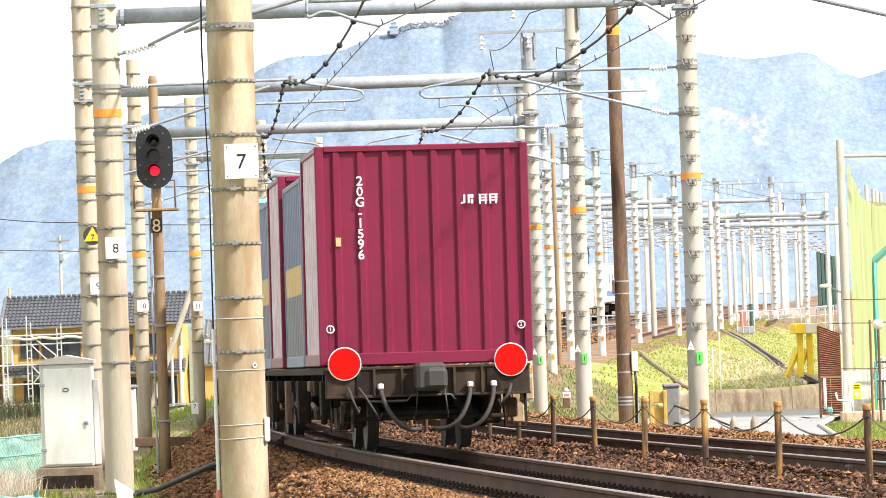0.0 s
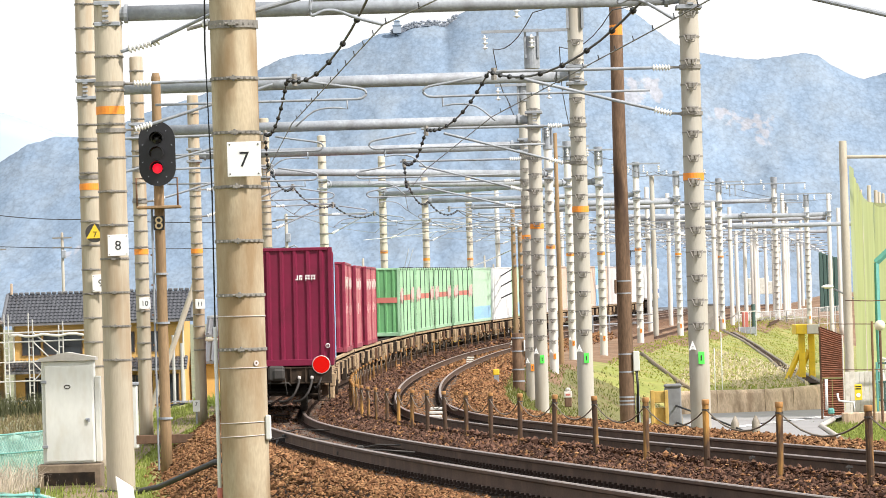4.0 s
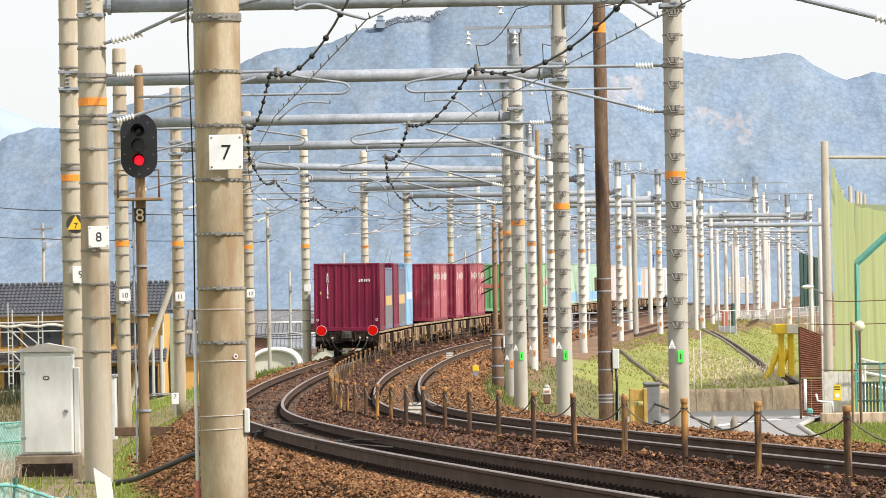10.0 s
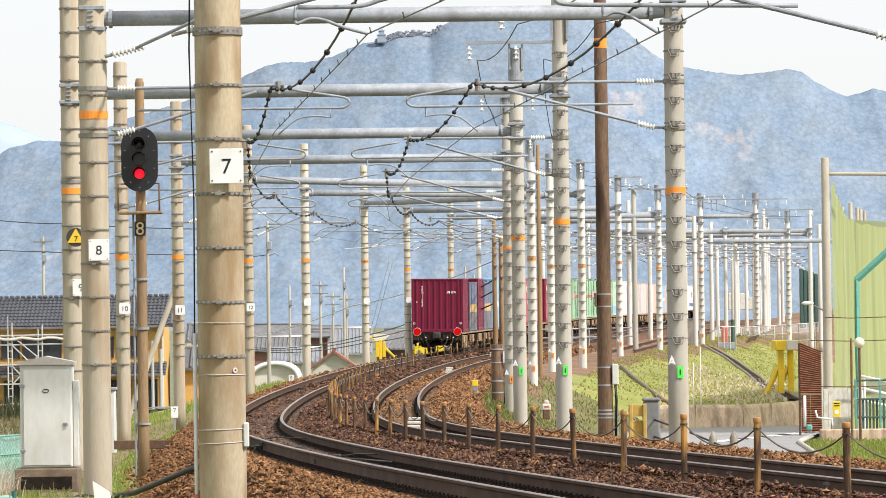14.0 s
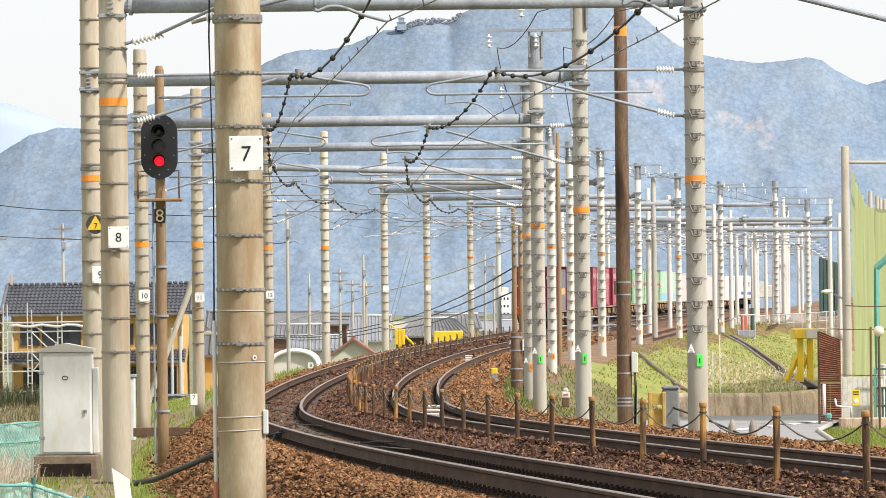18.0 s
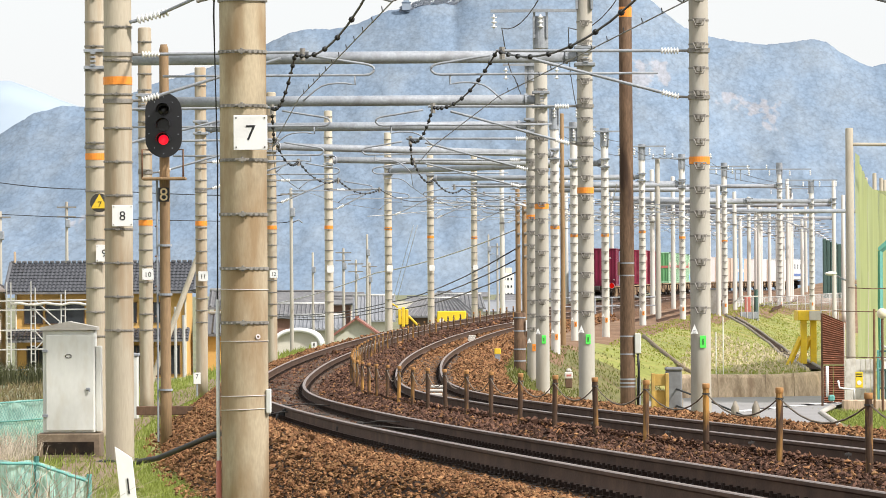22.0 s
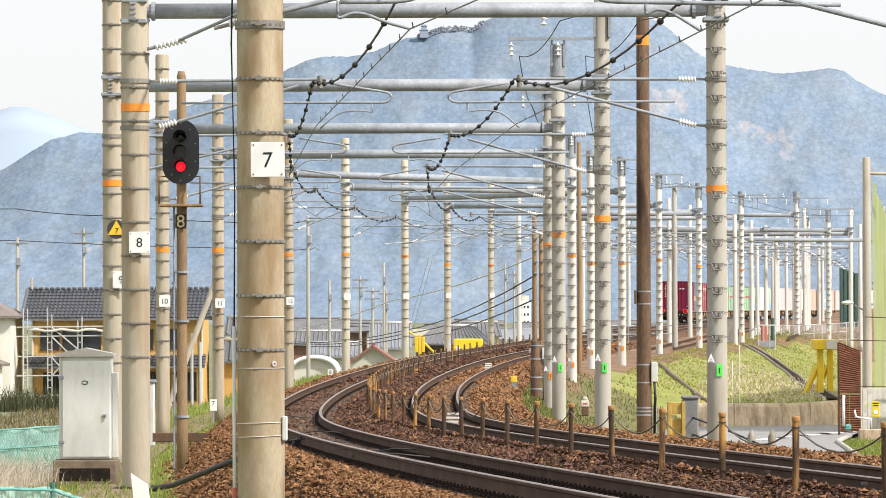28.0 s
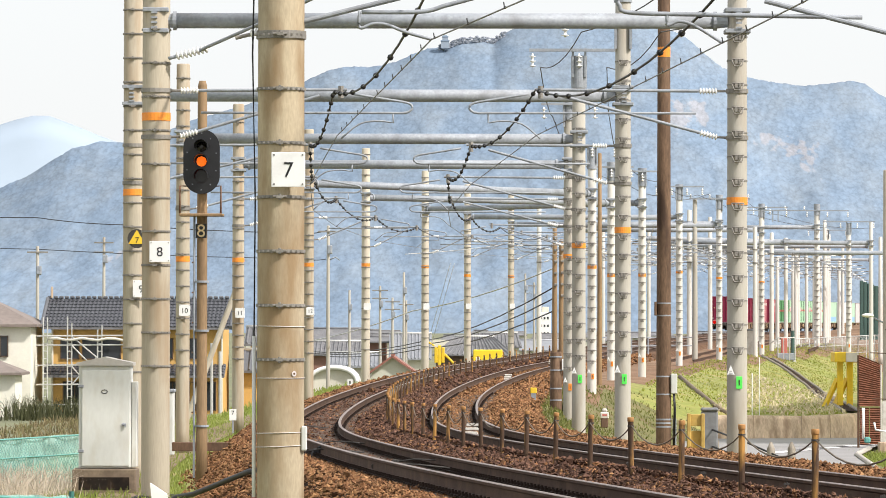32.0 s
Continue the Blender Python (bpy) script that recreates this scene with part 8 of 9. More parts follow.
for k in range(26):
    x, y = rt.uniform(-75, 60), rt.uniform(680, 1150)
    w = rt.uniform(7, 15)
    ze = rt.uniform(-0.9, 0.3)
    simple_house(x, x + w, y, ze, ze + rt.uniform(0.7, 1.4), rt.choice((PLASTER_W, PLASTER_G, WHITE_OLD)), rt.choice((SLATE, SILVER_ROOF, SLATE)), "distant low town house with a grey roof", 9, hip=rt.uniform(0.2, 2))
wb = thing("white_tower_building", pose(16.6, 1200, -3.2), "white tower block standing in the town", "building")
bm = bmesh.new()
box(bm, 0, 0, 4.6, 3.2, 6, 9.2, 0.1)
part("wall", bm, WHITE_PAINT, wb)
bm = bmesh.new()
box(bm, 0.2, 0, 9.9, 1.8, 3, 1.4, 0.1)
part("rooftop_room", bm, PLASTER_W, wb)
for r in range(4):
    for c in range(3):
        bm = bmesh.new()
        box(bm, -0.9 + 0.9 * c, -3.02, 1.6 + 2.0 * r, 0.4, 0.08, 0.6)
        part("window", bm, GLASS_DARK, wb)
lw = thing("sound_wall", pose(11.0, 900, -3.2), "long pale parapet on the far skyline", "parapet")
bm = bmesh.new()
box(bm, -4, 0, 1.9, 46, 1, 1.6)
part("wall", bm, PLASTER_W, lw)

qh = thing("arched_shed", pose(-11.35, 345, -3.2), "white arched metal shed beside the line", "shed")
ARCH = [(2.0 * math.cos(math.pi * i / 20), 2.3 * math.sin(math.pi * i / 20) ** 0.5) for i in range(21)]
bm = bmesh.new()
ring = [[bm.verts.new((x * k, y, z * k)) for x, z in ARCH] for y, k in ((0.0, 1.0), (7.0, 1.0))]
for i in range(20):
    f = bm.faces.new((ring[0][i], ring[0][i + 1], ring[1][i + 1], ring[1][i]))
    f.smooth = True
part("shell", bm, WHITE_PAINT, qh)
bm = bmesh.new()
bm.faces.new([bm.verts.new((x * 0.97, 0.35, z * 0.97)) for x, z in ARCH])
part("end_wall", bm, PLASTER_W, qh)
bm = bmesh.new()
tube(bm, [(x * 0.95, 0.05, z * 0.95) for x, z in ARCH], 0.16, 8)
part("front_rim", bm, WHITE_PAINT, qh)

ye = thing("yellow_machine", pose(-2.45, 262, -0.3), "yellow maintenance machine parked beside the line", "machine")
bm = bmesh.new()
for k in range(3):
    box(bm, -0.2 + 0.2 * k, 0, 0.75, 0.19, 0.5, 0.9 + 0.25 * (k == 1), 0.03)
part("body", bm, YELLOW, ye)
bm = bmesh.new()
rod(bm, (0.3, 0, 0.8), (1.0, 0.2, 0.1), 0.07, n=8)
rod(bm, (-0.3, 0, 1.3), (-0.8, 0.1, 1.6), 0.05, n=8)
part("arm", bm, YELLOW, ye)
yt = thing("yellow_tank", pose(0.35, 262, -0.4), "bright yellow skip beside the line", "skip")
bm = bmesh.new()
box(bm, 0, 0, 0.6, 1.7, 1.2, 1.15, 0.05)
part("body", bm, YELLOW_SIGN, yt)


def town_pole(x, y, top, d=0.28, arms=1, lamp=False, base=-3.2):
    p = plain_pole("utility_pole", x, y, base, top, d, CONCRETE_PALE, "slender concrete utility pole in the town", 0.7, "town utility poles")
    h = top - base
    for k in range(arms):
        bm = bmesh.new()
        box(bm, 0, -0.1, h - 0.4 - 0.7 * k, 1.4, 0.1, 0.1)
        part("crossarm", bm, BAND_STEEL, p)
    bm = bmesh.new()
    box(bm, 0.1, -0.2, h - 1.6, 0.35, 0.3, 0.6, 0.05)
    part("transformer", bm, GALV, p)
    if lamp:
        bm = bmesh.new()
        tube(bm, [(0, 0, h - 2.3), (0.5, 0, h - 2.1), (0.75, 0, h - 2.3)], 0.05, 6)
        part("lamp_arm", bm, GALV, p)
    return p


for x, y, top, a, l in ((-10.2, 300, 8.8, 1, True), (-9.0, 400, 5.7, 2, False), (-8.3, 420, 4.8, 2, False), (-6.9, 400, 6.9, 0, False), (-7.2, 430, 4.6, 1, False), (4.8, 500, 8.0, 0, True), (-12.3, 420, 5.5, 0, False),
                       (-27.6, 330, 8.6, 2, False), (-27.2, 360, 6.0, 1, False), (6.0, 520, 7.2, 1, False), (-29.5, 300, 7.4, 1, False)):
    town_pole(x, y, top, arms=a, lamp=l)
br = thing("leaning_strut", Matrix(), "leaning tan strut bracing a pole", "strut")
bm = bmesh.new()
rod(bm, (-8.97, 136, -0.95), (-7.30, 136, 3.45), 0.085, n=12)
part("strut", bm, CONCRETE_WARM, br)
# dark car that drives past on the street below the line; its front looks towards -x
def build_car():
    c = thing("car", Matrix(), "dark grey estate car driving along the street below the line", "car")
    low = [(-2.42, 0.30), (-2.45, 0.62), (-2.30, 0.86), (-1.35, 1.02), (2.28, 1.06), (2.42, 0.80), (2.40, 0.32)]
    cab = [(-1.45, 1.00), (-0.55, 1.56), (0.2, 1.66), (1.75, 1.62), (2.30, 1.04)]

    def slab(prof, w, inset=0.0):
        bm = bmesh.new()
        n = len(prof)
        a = [bm.verts.new((x, -w / 2, z)) for x, z in prof]
        b = [bm.verts.new((x, w / 2, z)) for x, z in prof]
        bm.faces.new(a)
        bm.faces.new(b[::-1])
        for i in range(n):
            bm.faces.new((a[i], b[i], b[(i + 1) % n], a[(i + 1) % n]))
        bmesh.ops.recalc_face_normals(bm, faces=bm.faces)
        bmesh.ops.bevel(bm, geom=list(bm.edges), offset=0.06, segments=2, affect="EDGES")
        return bm
    part("body", slab(low, 1.82), CAR_PAINT, c)
    part("cabin", slab(cab, 1.62), CAR_PAINT, c)
    for s in (-1, 1):
        for x0, x1, zt in ((-1.02, -0.12, 1.47), (-0.04, 0.92, 1.54), (1.0, 1.95, 1.50)):
            bm = bmesh.new()
            v = [bm.verts.new((x, s * 0.825, z)) for x, z in ((x0, 1.08), (x1, 1.08), (x1 - 0.06, zt), (x0 + (0.5 if x0 < -1 else 0.03), zt))]
            bm.faces.new(v)
            part("side_window", bm, GLASS_DARK, c)
        bm = bmesh.new()
        tube(bm, [(-0.4, s * 0.7, 1.62), (-0.2, s * 0.7, 1.71), (1.6, s * 0.7, 1.70), (1.8, s * 0.7, 1.62)], 0.02, 6)
        part("roof_rail", bm, GALV, c)
        bm = bmesh.new()
        box(bm, -2.38, s * 0.68, 0.74, 0.16, 0.36, 0.14, 0.03)
        part("headlight", bm, WHITE_PAINT, c)
        bm = bmesh.new()
        box(bm, 2.38, s * 0.74, 0.95, 0.10, 0.22, 0.30, 0.03)
        part("tail_light", bm, RED_STRIPE, c)
        bm = bmesh.new()
        box(bm, -0.9, s * 0.97, 1.08, 0.16, 0.16, 0.13, 0.03)
        part("door_mirror", bm, CAR_PAINT, c)
        for x in (-1.5, 1.42):
            bm = bmesh.new()
            rod(bm, (x, s * 0.72, 0.33), (x, s * 0.93, 0.33), 0.33, n=20)
            w = part("wheel", bm, BLACK, c)
            bm = bmesh.new()
            rod(bm, (x, s * 0.93, 0.33), (x, s * 0.945, 0.33), 0.2, n=14)
            part("rim", bm, GALV, w)
    bm = bmesh.new()
    box(bm, -2.42, 0, 0.66, 0.08, 0.9, 0.16, 0.02)
    part("grille", bm, BLACK, c)
    bm = bmesh.new()
    v = [bm.verts.new(q) for q in ((-1.40, -0.7, 1.06), (-1.40, 0.7, 1.06), (-0.62, 0.66, 1.54), (-0.62, -0.66, 1.54))]
    bmesh.ops.translate(bm, vec=(-0.06, 0, 0.04), verts=v)
    bm.faces.new(v)
    part("windscreen", bm, GLASS_DARK, c)
    return c


CAR_PAINT = material("dark_metallic_paint", (0.045, 0.047, 0.052), 0.16, 0.4, vary=0.05, bump=0)
car = build_car()

# ---- far catenary and poles towards the yard ----
FAR = [(25.0, 330, 9.9), (26.3, 345, 9.6), (27.6, 360, 9.5), (29.6, 375, 7.6), (25.8, 300, 9.1), (27.3, 310, 8.3), (22.2, 320, 7.7), (20.9, 320, 7.1), (31.5, 395, 9.0), (34.2, 420, 9.0), (24.2, 352, 8.6), (30.2, 410, 8.5), (33.0, 445, 9)]
for x, y, top in FAR:
    plain_pole("catenary_pole", x, y, 0.2, top, 0.30, CONCRETE_HAZE, "distant pale concrete overhead-line pole", 0.85, "distant line poles")


def crossarm(x, y, z, w, n, hang=True, lean=0.0):
    c = thing("insulator_crossarm", pose(x, y, z), "steel crossarm with hanging white insulators on a pole top", "crossarm", "crossarms")
    bm = bmesh.new()
    box(bm, 0, -0.2, 0, w, 0.08, 0.07)
    for sx in (-0.15, 0.15):
        box(bm, sx, -0.1, -0.3, 0.05, 0.16, 0.7)
    part("arm", bm, GALV, c)
    for i in range(n):
        sx = -w / 2 + 0.08 + (w - 0.16) * i / max(1, n - 1)
        bm = bmesh.new()
        if hang:
            insulator(bm, (sx, -0.2, -0.42), (sx, -0.2, -0.08), 0.075, 3)
        else:
            insulator(bm, (sx, -0.2, 0.04), (sx, -0.2, 0.26), 0.085, 2)
        part("insulator", bm, PORCELAIN, c)
    return c


crossarm(2.33, 108.8, 8.75, 2.4, 3)
crossarm(2.84, 91.2, 8.35, 2.5, 2)
crossarm(2.47, 128, 8.4, 1.6, 2)
crossarm(4.01, 164.8, 8.7, 1.8, 3)
crossarm(6.8, 192, 8.7, 2.2, 3)
crossarm(9.7, 222.4, 9.0, 2.4, 4)
crossarm(12.59, 240, 8.9, 3.2, 4, False)
crossarm(16.12, 260.8, 9.0, 3.0, 4)
crossarm(16.6, 256, 8.7, 3.4, 4, False)
crossarm(22.62, 305.5, 9.97, 4.3, 4)
crossarm(23.99, 296, 9.0, 3.4, 4)
crossarm(26.3, 345, 9.5, 3.0, 3)
crossarm(5.26, 184, 8.6, 1.8, 3)
# long portal beams over the fan of tracks
for xa, ya, xb, yb, z in ((3.7, 240, 12.59, 240, 7.5), (16.02, 305.5, 22.62, 305.5, 8.85), (5.0, 260.8, 16.12, 260.8, 7.7), (11, 262, 17.65, 262, 7.0), (10.0, 280, 23.99, 296, 7.6),
                          (12, 300, 25.8, 300, 7.7), (14, 322, 27.3, 318, 7.8), (16, 340, 26.3, 345, 7.9), (18, 360, 29.6, 362, 8.0), (16, 290, 27, 292, 6.9), (20, 390, 34, 395, 8.0)):
    beam(xa, ya, xb, yb, z, r=0.14, gap_a=0.3, gap_b=0.3)
for i, y in enumerate((170, 190, 205, 222, 240, 262, 285, 310, 335, 360)):
    zr = line_z(y)
    xp = line_x(y) + GAP + 2.8
    cantilever(xp, y, line_x(y) + GAP - 0.2, y, zr + 5.72, zr + 4.94, 1, 0.3)
    if y > 250:
        cantilever(line_x(y) - 2.6, y, line_x(y) - 0.15, y, zr + 5.72, zr + 4.94, -1, 0.3)
        plain_pole("catenary_pole", line_x(y) - 2.6, y, zr - 0.7, zr + 8.3, 0.3, CONCRETE_HAZE, "distant pale concrete overhead-line pole", 0.85, "distant line poles")
        plain_pole("catenary_pole", xp, y, zr - 0.7, zr + 8.0, 0.3, CONCRETE_HAZE, "distant pale concrete overhead-line pole", 0.85, "distant line poles")

# ---- beads on the wires ----
def bead(r=0.040):
    bm = bmesh.new()
    lathe(bm, [(0.02, -0.05), (r, -0.03), (r, 0.03), (0.02, 0.05)], 8)
    return bm


bd = None
for base in (-0.15, GAP - 0.2):
    holder = thing("wire_spacers", Matrix(), "black ball spacers strung along the messenger wire", "wire spacer", "wire spacers")
    for i, (pa, pb) in enumerate(zip(MESSENGER[base][:6], MESSENGER[base][1:7])):
        pa, pb = Vector(pa), Vector(pb)
        dq = (pb - pa).to_track_quat("Z", "Y").to_matrix().to_4x4()
        for t in (0.03, 0.09, 0.16, 0.25, 0.37, 0.5, 0.63, 0.75, 0.84, 0.91, 0.97):
            p = pa.lerp(pb, t)
            p.z -= (0.30 if i else 0.48) * 4 * t * (1 - t)
            m = Matrix.Translation(p) @ dq
            if bd is None:
                bd = part("ball", bead(), BLACK, holder)
                bd.matrix_basis = m
            else:
                share("ball", bd, holder, m)
# feeders along the right-hand pole tops and other spans
TOPS = [(3.6, 40, 9.6), (3.9, 73.6, 8.35), (2.0, 91.2, 8.05), (1.4, 108.8, 8.35), (2.0, 128, 8.05), (3.4, 164.8, 8.3), (6.0, 192, 8.3), (9.0, 222.4, 8.6), (12.0, 240, 9.15), (15.5, 260.8, 8.6), (24.0, 296, 8.6)]
wire_run("feeder_wire", TOPS, 0.012, WIRE_DARK, "feeder wire along the pole tops", 0.25)
wire_run("feeder_wire", [(x + 1.6, y, z) for x, y, z in TOPS], 0.012, WIRE_DARK, "feeder wire along the pole tops", 0.3)
wire_run("town_cable", [(-60, 330, 10.4), (-29.5, 300, 9.3), (-23.7, 300, 8.83), (-12.0, 300, 8.3), (-10.2, 300, 8.5)], 0.03, WIRE_DARK, "dark cable across the town", 0.1)
wire_run("town_cable", [(-60, 330, 8.6), (-29.5, 300, 7.2), (-12.0, 300, 6.6), (-10.2, 300, 6.6)], 0.025, WIRE_DARK, "dark cable across the town", 0.1)
wire_run("town_cable", [(-13.5, 330, 0.9), (-4.0, 260, 3.0), (3.46, 215, 4.9)], 0.035, PIPE_WHITE, "thick pale cable bundle rising to the utility pole", 0.25)
for dz in (0.0, 0.7, 1.5):
    wire_run("town_cable", [(-16, 420, -0.2 - 0.2 * dz), (-4, 320, 1.1 - 0.35 * dz), (3.46, 215, 4.0 - 0.75 * dz)], 0.035, WIRE_DARK, "dark cables climbing to the utility pole", 0.4)
for x in (-1.55, -1.35):
    wire_run("guy_wire", [(x, 222, 5.2), (x - 1.4, 226, 0.4)], 0.012, PIPE_WHITE, "pale guy wire staying a pole", 0.0)
wire_run("pull_off_rod", [(-5.1, 73.4, 6.45), (-4.6, 73.4, 6.58), (-3.6, 72, 6.9), (-1.0, 66, 7.6)], 0.03, GALV, "galvanised pull-off rod from the pole to the beam", 0.0)

# ---- railings by the far track ----
RAILING = [(18.6, 292, -0.05), (20.6, 300, 0.12), (23.1, 304, 0.20), (25.6, 308, 0.30), (28.2, 312, 0.42)]
for a, b in zip(RAILING, RAILING[1:]):
    f = thing("white_railing", Matrix(), "white pipe railing with wire mesh along the far embankment", "railing", "white railings")
    a, b = Vector(a), Vector(b)
    for h in (0.08, 0.62, 1.2):
        bm = bmesh.new()
        tube(bm, [a + Vector((0, 0, h)), b + Vector((0, 0, h))], 0.035 if h > 1 else 0.022, 6)
        part("rail", bm, PIPE_WHITE, f)
    for t in range(5):
        bm = bmesh.new()
        p = a.lerp(b, t / 4)
        rod(bm, p - Vector((0, 0, 0.8)), p + Vector((0, 0, 1.22)), 0.035, n=6)
        part("upright", bm, PIPE_WHITE, f)
    bm = bmesh.new()
    for t in range(34):
        p = a.lerp(b, t / 33)
        tube(bm, [p + Vector((0, 0, 0.08)), p + Vector((0, 0, 1.2))], 0.014, 3)
    tagged(part("mesh", bm, PIPE_WHITE, f), kind="stuff")
pf = thing("stair_platform", pose(17.6, 262, -0.6), "grey steel access platform with white railings", "platform")
bm = bmesh.new()
box(bm, 0, 0, 1.0, 1.0, 1.2, 0.4, 0.02)
part("deck", bm, GALV, pf)
for sx in (-0.5, -0.17, 0.17, 0.5):
    bm = bmesh.new()
    rod(bm, (sx, -0.6, 0.2), (sx, -0.6, 2.1), 0.03, n=6)
    part("upright", bm, PIPE_WHITE, pf)
bm = bmesh.new()
tube(bm, [(-1.0, -0.6, 1.7), (-0.5, -0.6, 2.1), (0.5, -0.6, 2.1)], 0.04, 6)
part("rail", bm, PIPE_WHITE, pf)
bm = bmesh.new()
box(bm, 0.45, 0, 0.1, 0.12, 0.12, 1.6, 0.02)
part("pillar", bm, PIPE_WHITE, pf)
ws = thing("signal_hut", pose(15.4, 262, 0.4), "white equipment hut beside the far track", "equipment hut")
bm = bmesh.new()
box(bm, 0, 0, 0.75, 1.0, 1.5, 1.5, 0.03)
part("body", bm, WHITE_OLD, ws)
bm = bmesh.new()
box(bm, 0, 0, 1.55, 1.1, 1.6, 0.1, 0.02)
part("roof", bm, GALV, ws)
rb = thing("red_box", pose(17.9, 268, 0.5), "small red trackside box", "equipment box")
bm = bmesh.new()
box(bm, 0, 0, 0.5, 0.35, 0.3, 0.9, 0.03)
part("body", bm, RED_STRIPE, rb)
gpst = thing("green_post", pose(18.4, 268, 0.0), "dark green steel post", "post")
bm = bmesh.new()
rod(bm, (0, 0, 0), (0, 0, 1.9), 0.12, n=10)
part("stem", bm, TEAL_DARK, gpst)
gbld = thing("green_netting_tower", pose(30.9, 360, 0.0), "dark green netted structure among the far poles", "netting structure")
for k in range(6):
    bm = bmesh.new()
    box(bm, -0.7 + 0.3 * k, 0.1 * k, 3.0, 0.26, 0.6, 5.6 - 0.2 * k, 0.03)
    part("net_panel", bm, TEAL_DARK, gbld)

# handrail of the sidings beside the far track
hs = thing("siding_railing", Matrix(), "grey pipe railing beside the far track", "railing")
for k in range(7):
    p = Vector((5.9 + 0.95 * k, 232 + 2 * k, 0.55))
    bm = bmesh.new()
    rod(bm, p, p + Vector((0, 0, 1.0)), 0.05, n=6)
    part("upright", bm, GALV, hs)
for h in (0.55, 1.0):
    bm = bmesh.new()
    tube(bm, [(5.9, 232, 0.55 + h), (11.6, 244, 0.55 + h)], 0.04, 6)
    part("rail", bm, GALV, hs)

# ---- grass on the bank ----
def bank(rng):
    y = rng.uniform(172, 330)
    return line_x(y) + rng.uniform(8.6, 16.5), y


stalks("bank_grass", 16000, bank, 0.10, BANK_BLADES, "patchy green grass on the railway bank", 0.45, 0.03, 31)
stalks("bank_dry_grass", 1300, off_line(11.5, 16.5, 172, 225), 0.22, PALE_DRY, "dry pale tufts on the railway bank", 0.6, 0.05, 32)
stalks("near_bank_grass", 11000, off_line(5.6, 11.5, 95, 172), 0.14, NEAR_BLADES, "green grass at the foot of the right-hand poles", 0.45, 0.02, 33)
stalks("garden_shrubs", 1500, patch(-27, -17, 252, 262), 1.4, HEDGE, "dark leafless shrubs before the ochre house", 0.5, 0.03, 34)
stalks("garden_shrubs", 900, patch(-17.5, -13.6, 160, 168), 0.9, HEDGE, "dark twiggy shrubs behind the parked car", 0.4, 0.03, 35)
stalks("garden_weeds", 9000, patch(-24, -12, 120, 255), 0.45, GARDEN, "brown and green garden weeds before the houses", 0.5, 0.03, 36)
ri = thing("rod_insulator", pose(-4.97, 73.4, 6.49), "ribbed white insulator on the pull-off rod", "insulator")
bm = bmesh.new()
insulator(bm, (0, 0, 0), (0.52, 0, 0.13), 0.07, 8)
part("porcelain", bm, PORCELAIN, ri)
pc = thing("coiled_cable", pose(-5.31, 73.6, -0.80), "black cable coiled round the foot of the pole", "cable")
bm = bmesh.new()
tube(bm, [((0.34 + 0.03 * math.sin(3 * a)) * math.cos(a), (0.34 + 0.03 * math.sin(3 * a)) * math.sin(a), 0.08 + 0.02 * math.sin(2 * a)) for a in [0.3 * i for i in range(22)]], 0.06, 8)
part("loop", bm, BLACK, pc)

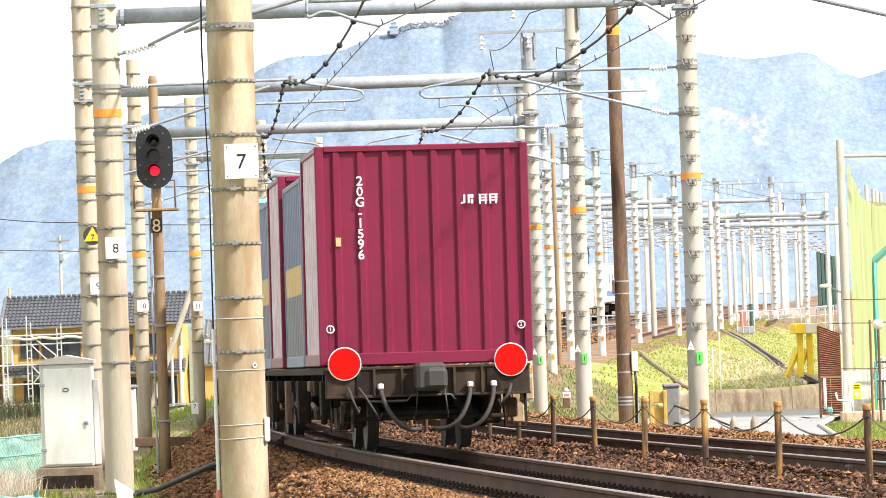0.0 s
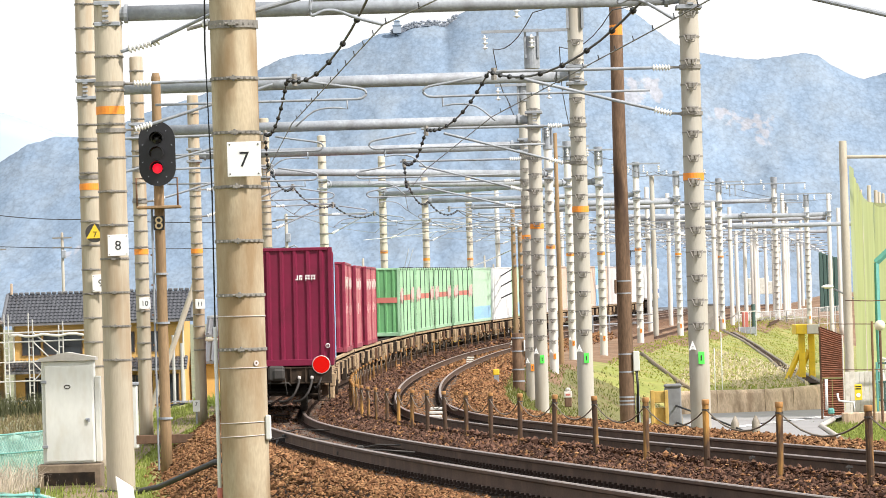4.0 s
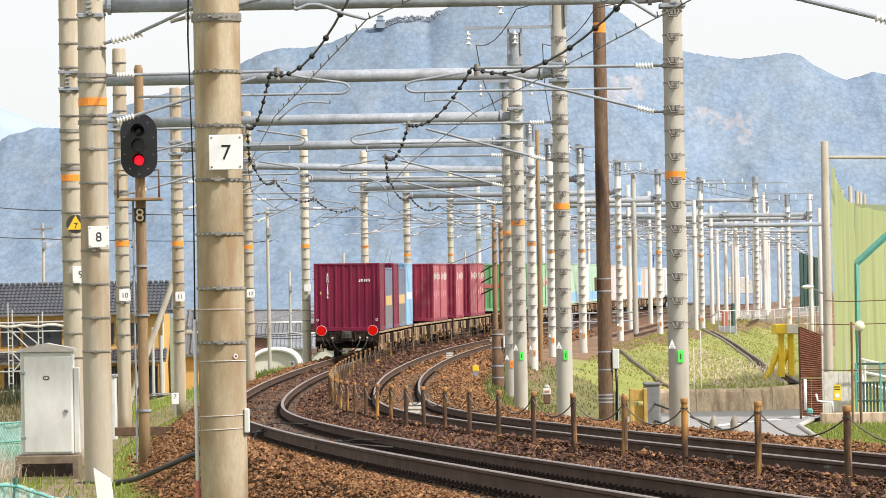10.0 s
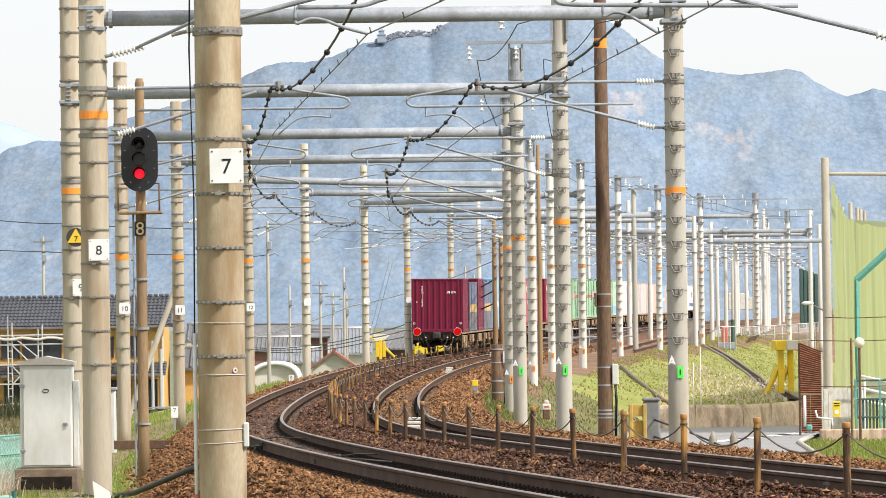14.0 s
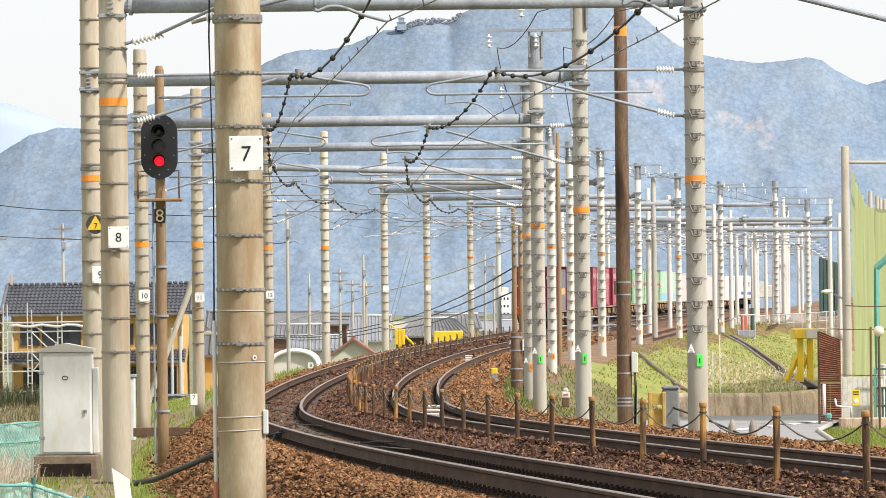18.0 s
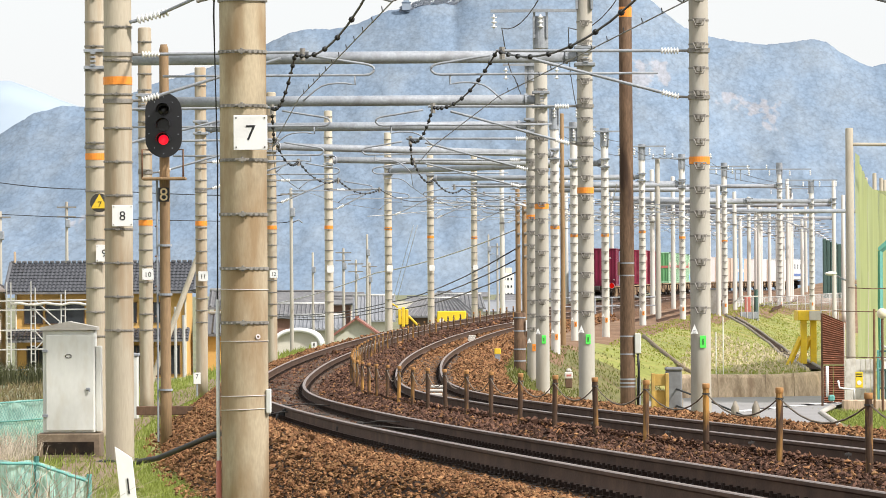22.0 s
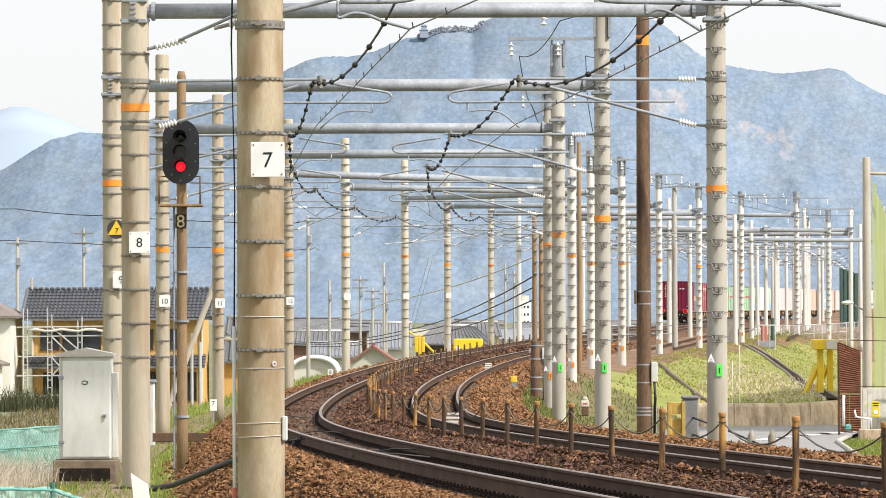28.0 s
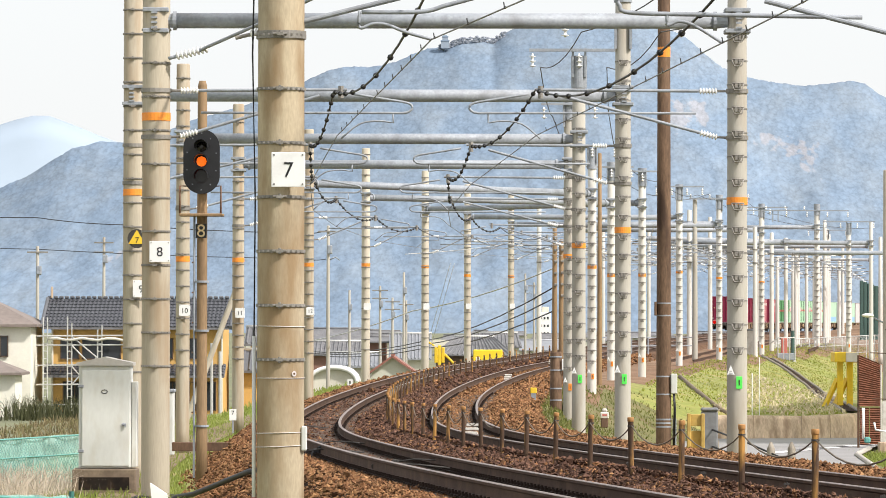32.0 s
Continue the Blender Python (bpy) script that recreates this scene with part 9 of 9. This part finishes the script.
# further tracks of the yard, with their wires and brackets
for base, y0 in ((GAP + 4.3, 232), (GAP + 8.4, 285)):
    yt = thing("yard_track", Matrix(), "rusty siding track curving away beside the main line", "railway track", "tracks")
    for off in (-0.5665, 0.5665):
        bm = bmesh.new()
        sweep(bm, [(o, h - 0.14) for o, h in RAIL], steps(y0, 470, 6), base + off)
        part("rail", bm, RAIL_SIDE, yt)
    sy = [y for y in SUPPORT_Y if y > y0 - 20]
    wire_run("contact_wire", [rail_point(y, base, 4.94) for y in sy], 0.012, WIRE, "grooved copper contact wire above the track", 0.0)
    wire_run("messenger_wire", [rail_point(y, base, 5.72) for y in sy], 0.016, WIRE, "messenger wire carrying the contact wire", 0.3)
    for y in steps(y0, 420, 23):
        p = rail_point(y, base, 0)
        cantilever(p.x + 2.6, p.y, p.x, p.y, p.z + 5.72, p.z + 4.94, 1, 0.3)
        cantilever(p.x - 2.2, p.y + 6, p.x, p.y + 6, p.z + 5.9, p.z + 5.0, -1, 0.3)
        if base < GAP + 6:
            plain_pole("catenary_pole", p.x + 2.6, p.y, p.z - 0.6, p.z + 7.0, 0.28, CONCRETE_HAZE, "distant pale concrete overhead-line pole", 0.85, "distant line poles")
# pale buildings beyond the yard
for x, y, w, h, z in ((39.0, 560, 2.4, 2.0, 2.9), (41.6, 575, 1.6, 1.6, 2.9)):
    fb = thing("far_building", pose(x, y, z), "small white flat-roofed building beyond the yard", "building", "far buildings")
    bm = bmesh.new()
    box(bm, 0, 0, h / 2, w, 4, h, 0.05)
    part("wall", bm, WHITE_OLD, fb)
    bm = bmesh.new()
    box(bm, -w * 0.2, 0, h + 0.4, w * 0.25, 1.5, 0.8, 0.05)
    part("rooftop_tank", bm, WHITE_PAINT, fb)

# span and pull-off wires among the far portals
rs_ = random.Random(8)
for k in range(26):
    y = rs_.uniform(170, 400)
    x = line_x(y) + rs_.uniform(-3, 9)
    z = line_z(y) + rs_.uniform(4.6, 6.6)
    y2 = y + rs_.uniform(15, 45)
    wire_run("span_wire", [(x, y, z), (line_x(y2) + rs_.uniform(-2, 10), y2, line_z(y2) + rs_.uniform(4.8, 6.4))], 0.014, PIPE_WHITE, "pale span wire between the far portals", 0.15)


def motions():
    times = [i * 0.5 for i in range(65)]
    for ob, mid, half, m in ROLLING:
        walk(ob, [(t, car_pose(t, mid, half) @ m) for t in times])
    for_car = ((0, -11.55), (17.3, -11.55), (17.8, -11.75), (18.3, -13.1), (18.6, -14.5), (19.0, -16.33), (19.5, -18.65), (20.0, -20.95), (21, -25.5), (23, -34.5), (27, -50), (32, -62))
    walk(car, [(t, pose(x, 195, -3.2)) for t, x in for_car])
    # the signal changes from red to amber: one added blade drops before the red lens, the other lifts off the amber one
    amber, red = off_blades
    shut_a, open_a = pose(0, -0.262, 5.80), pose(0, -0.185, 5.80)
    open_r, shut_r = pose(0, -0.185, 5.53), pose(0, -0.262, 5.53)
    walk(amber, [(0, shut_a), (30.2, shut_a), (30.4, open_a), (32, open_a)])
    walk(red, [(0, open_r), (30.1, open_r), (30.25, shut_r), (32, shut_r)])


motions()
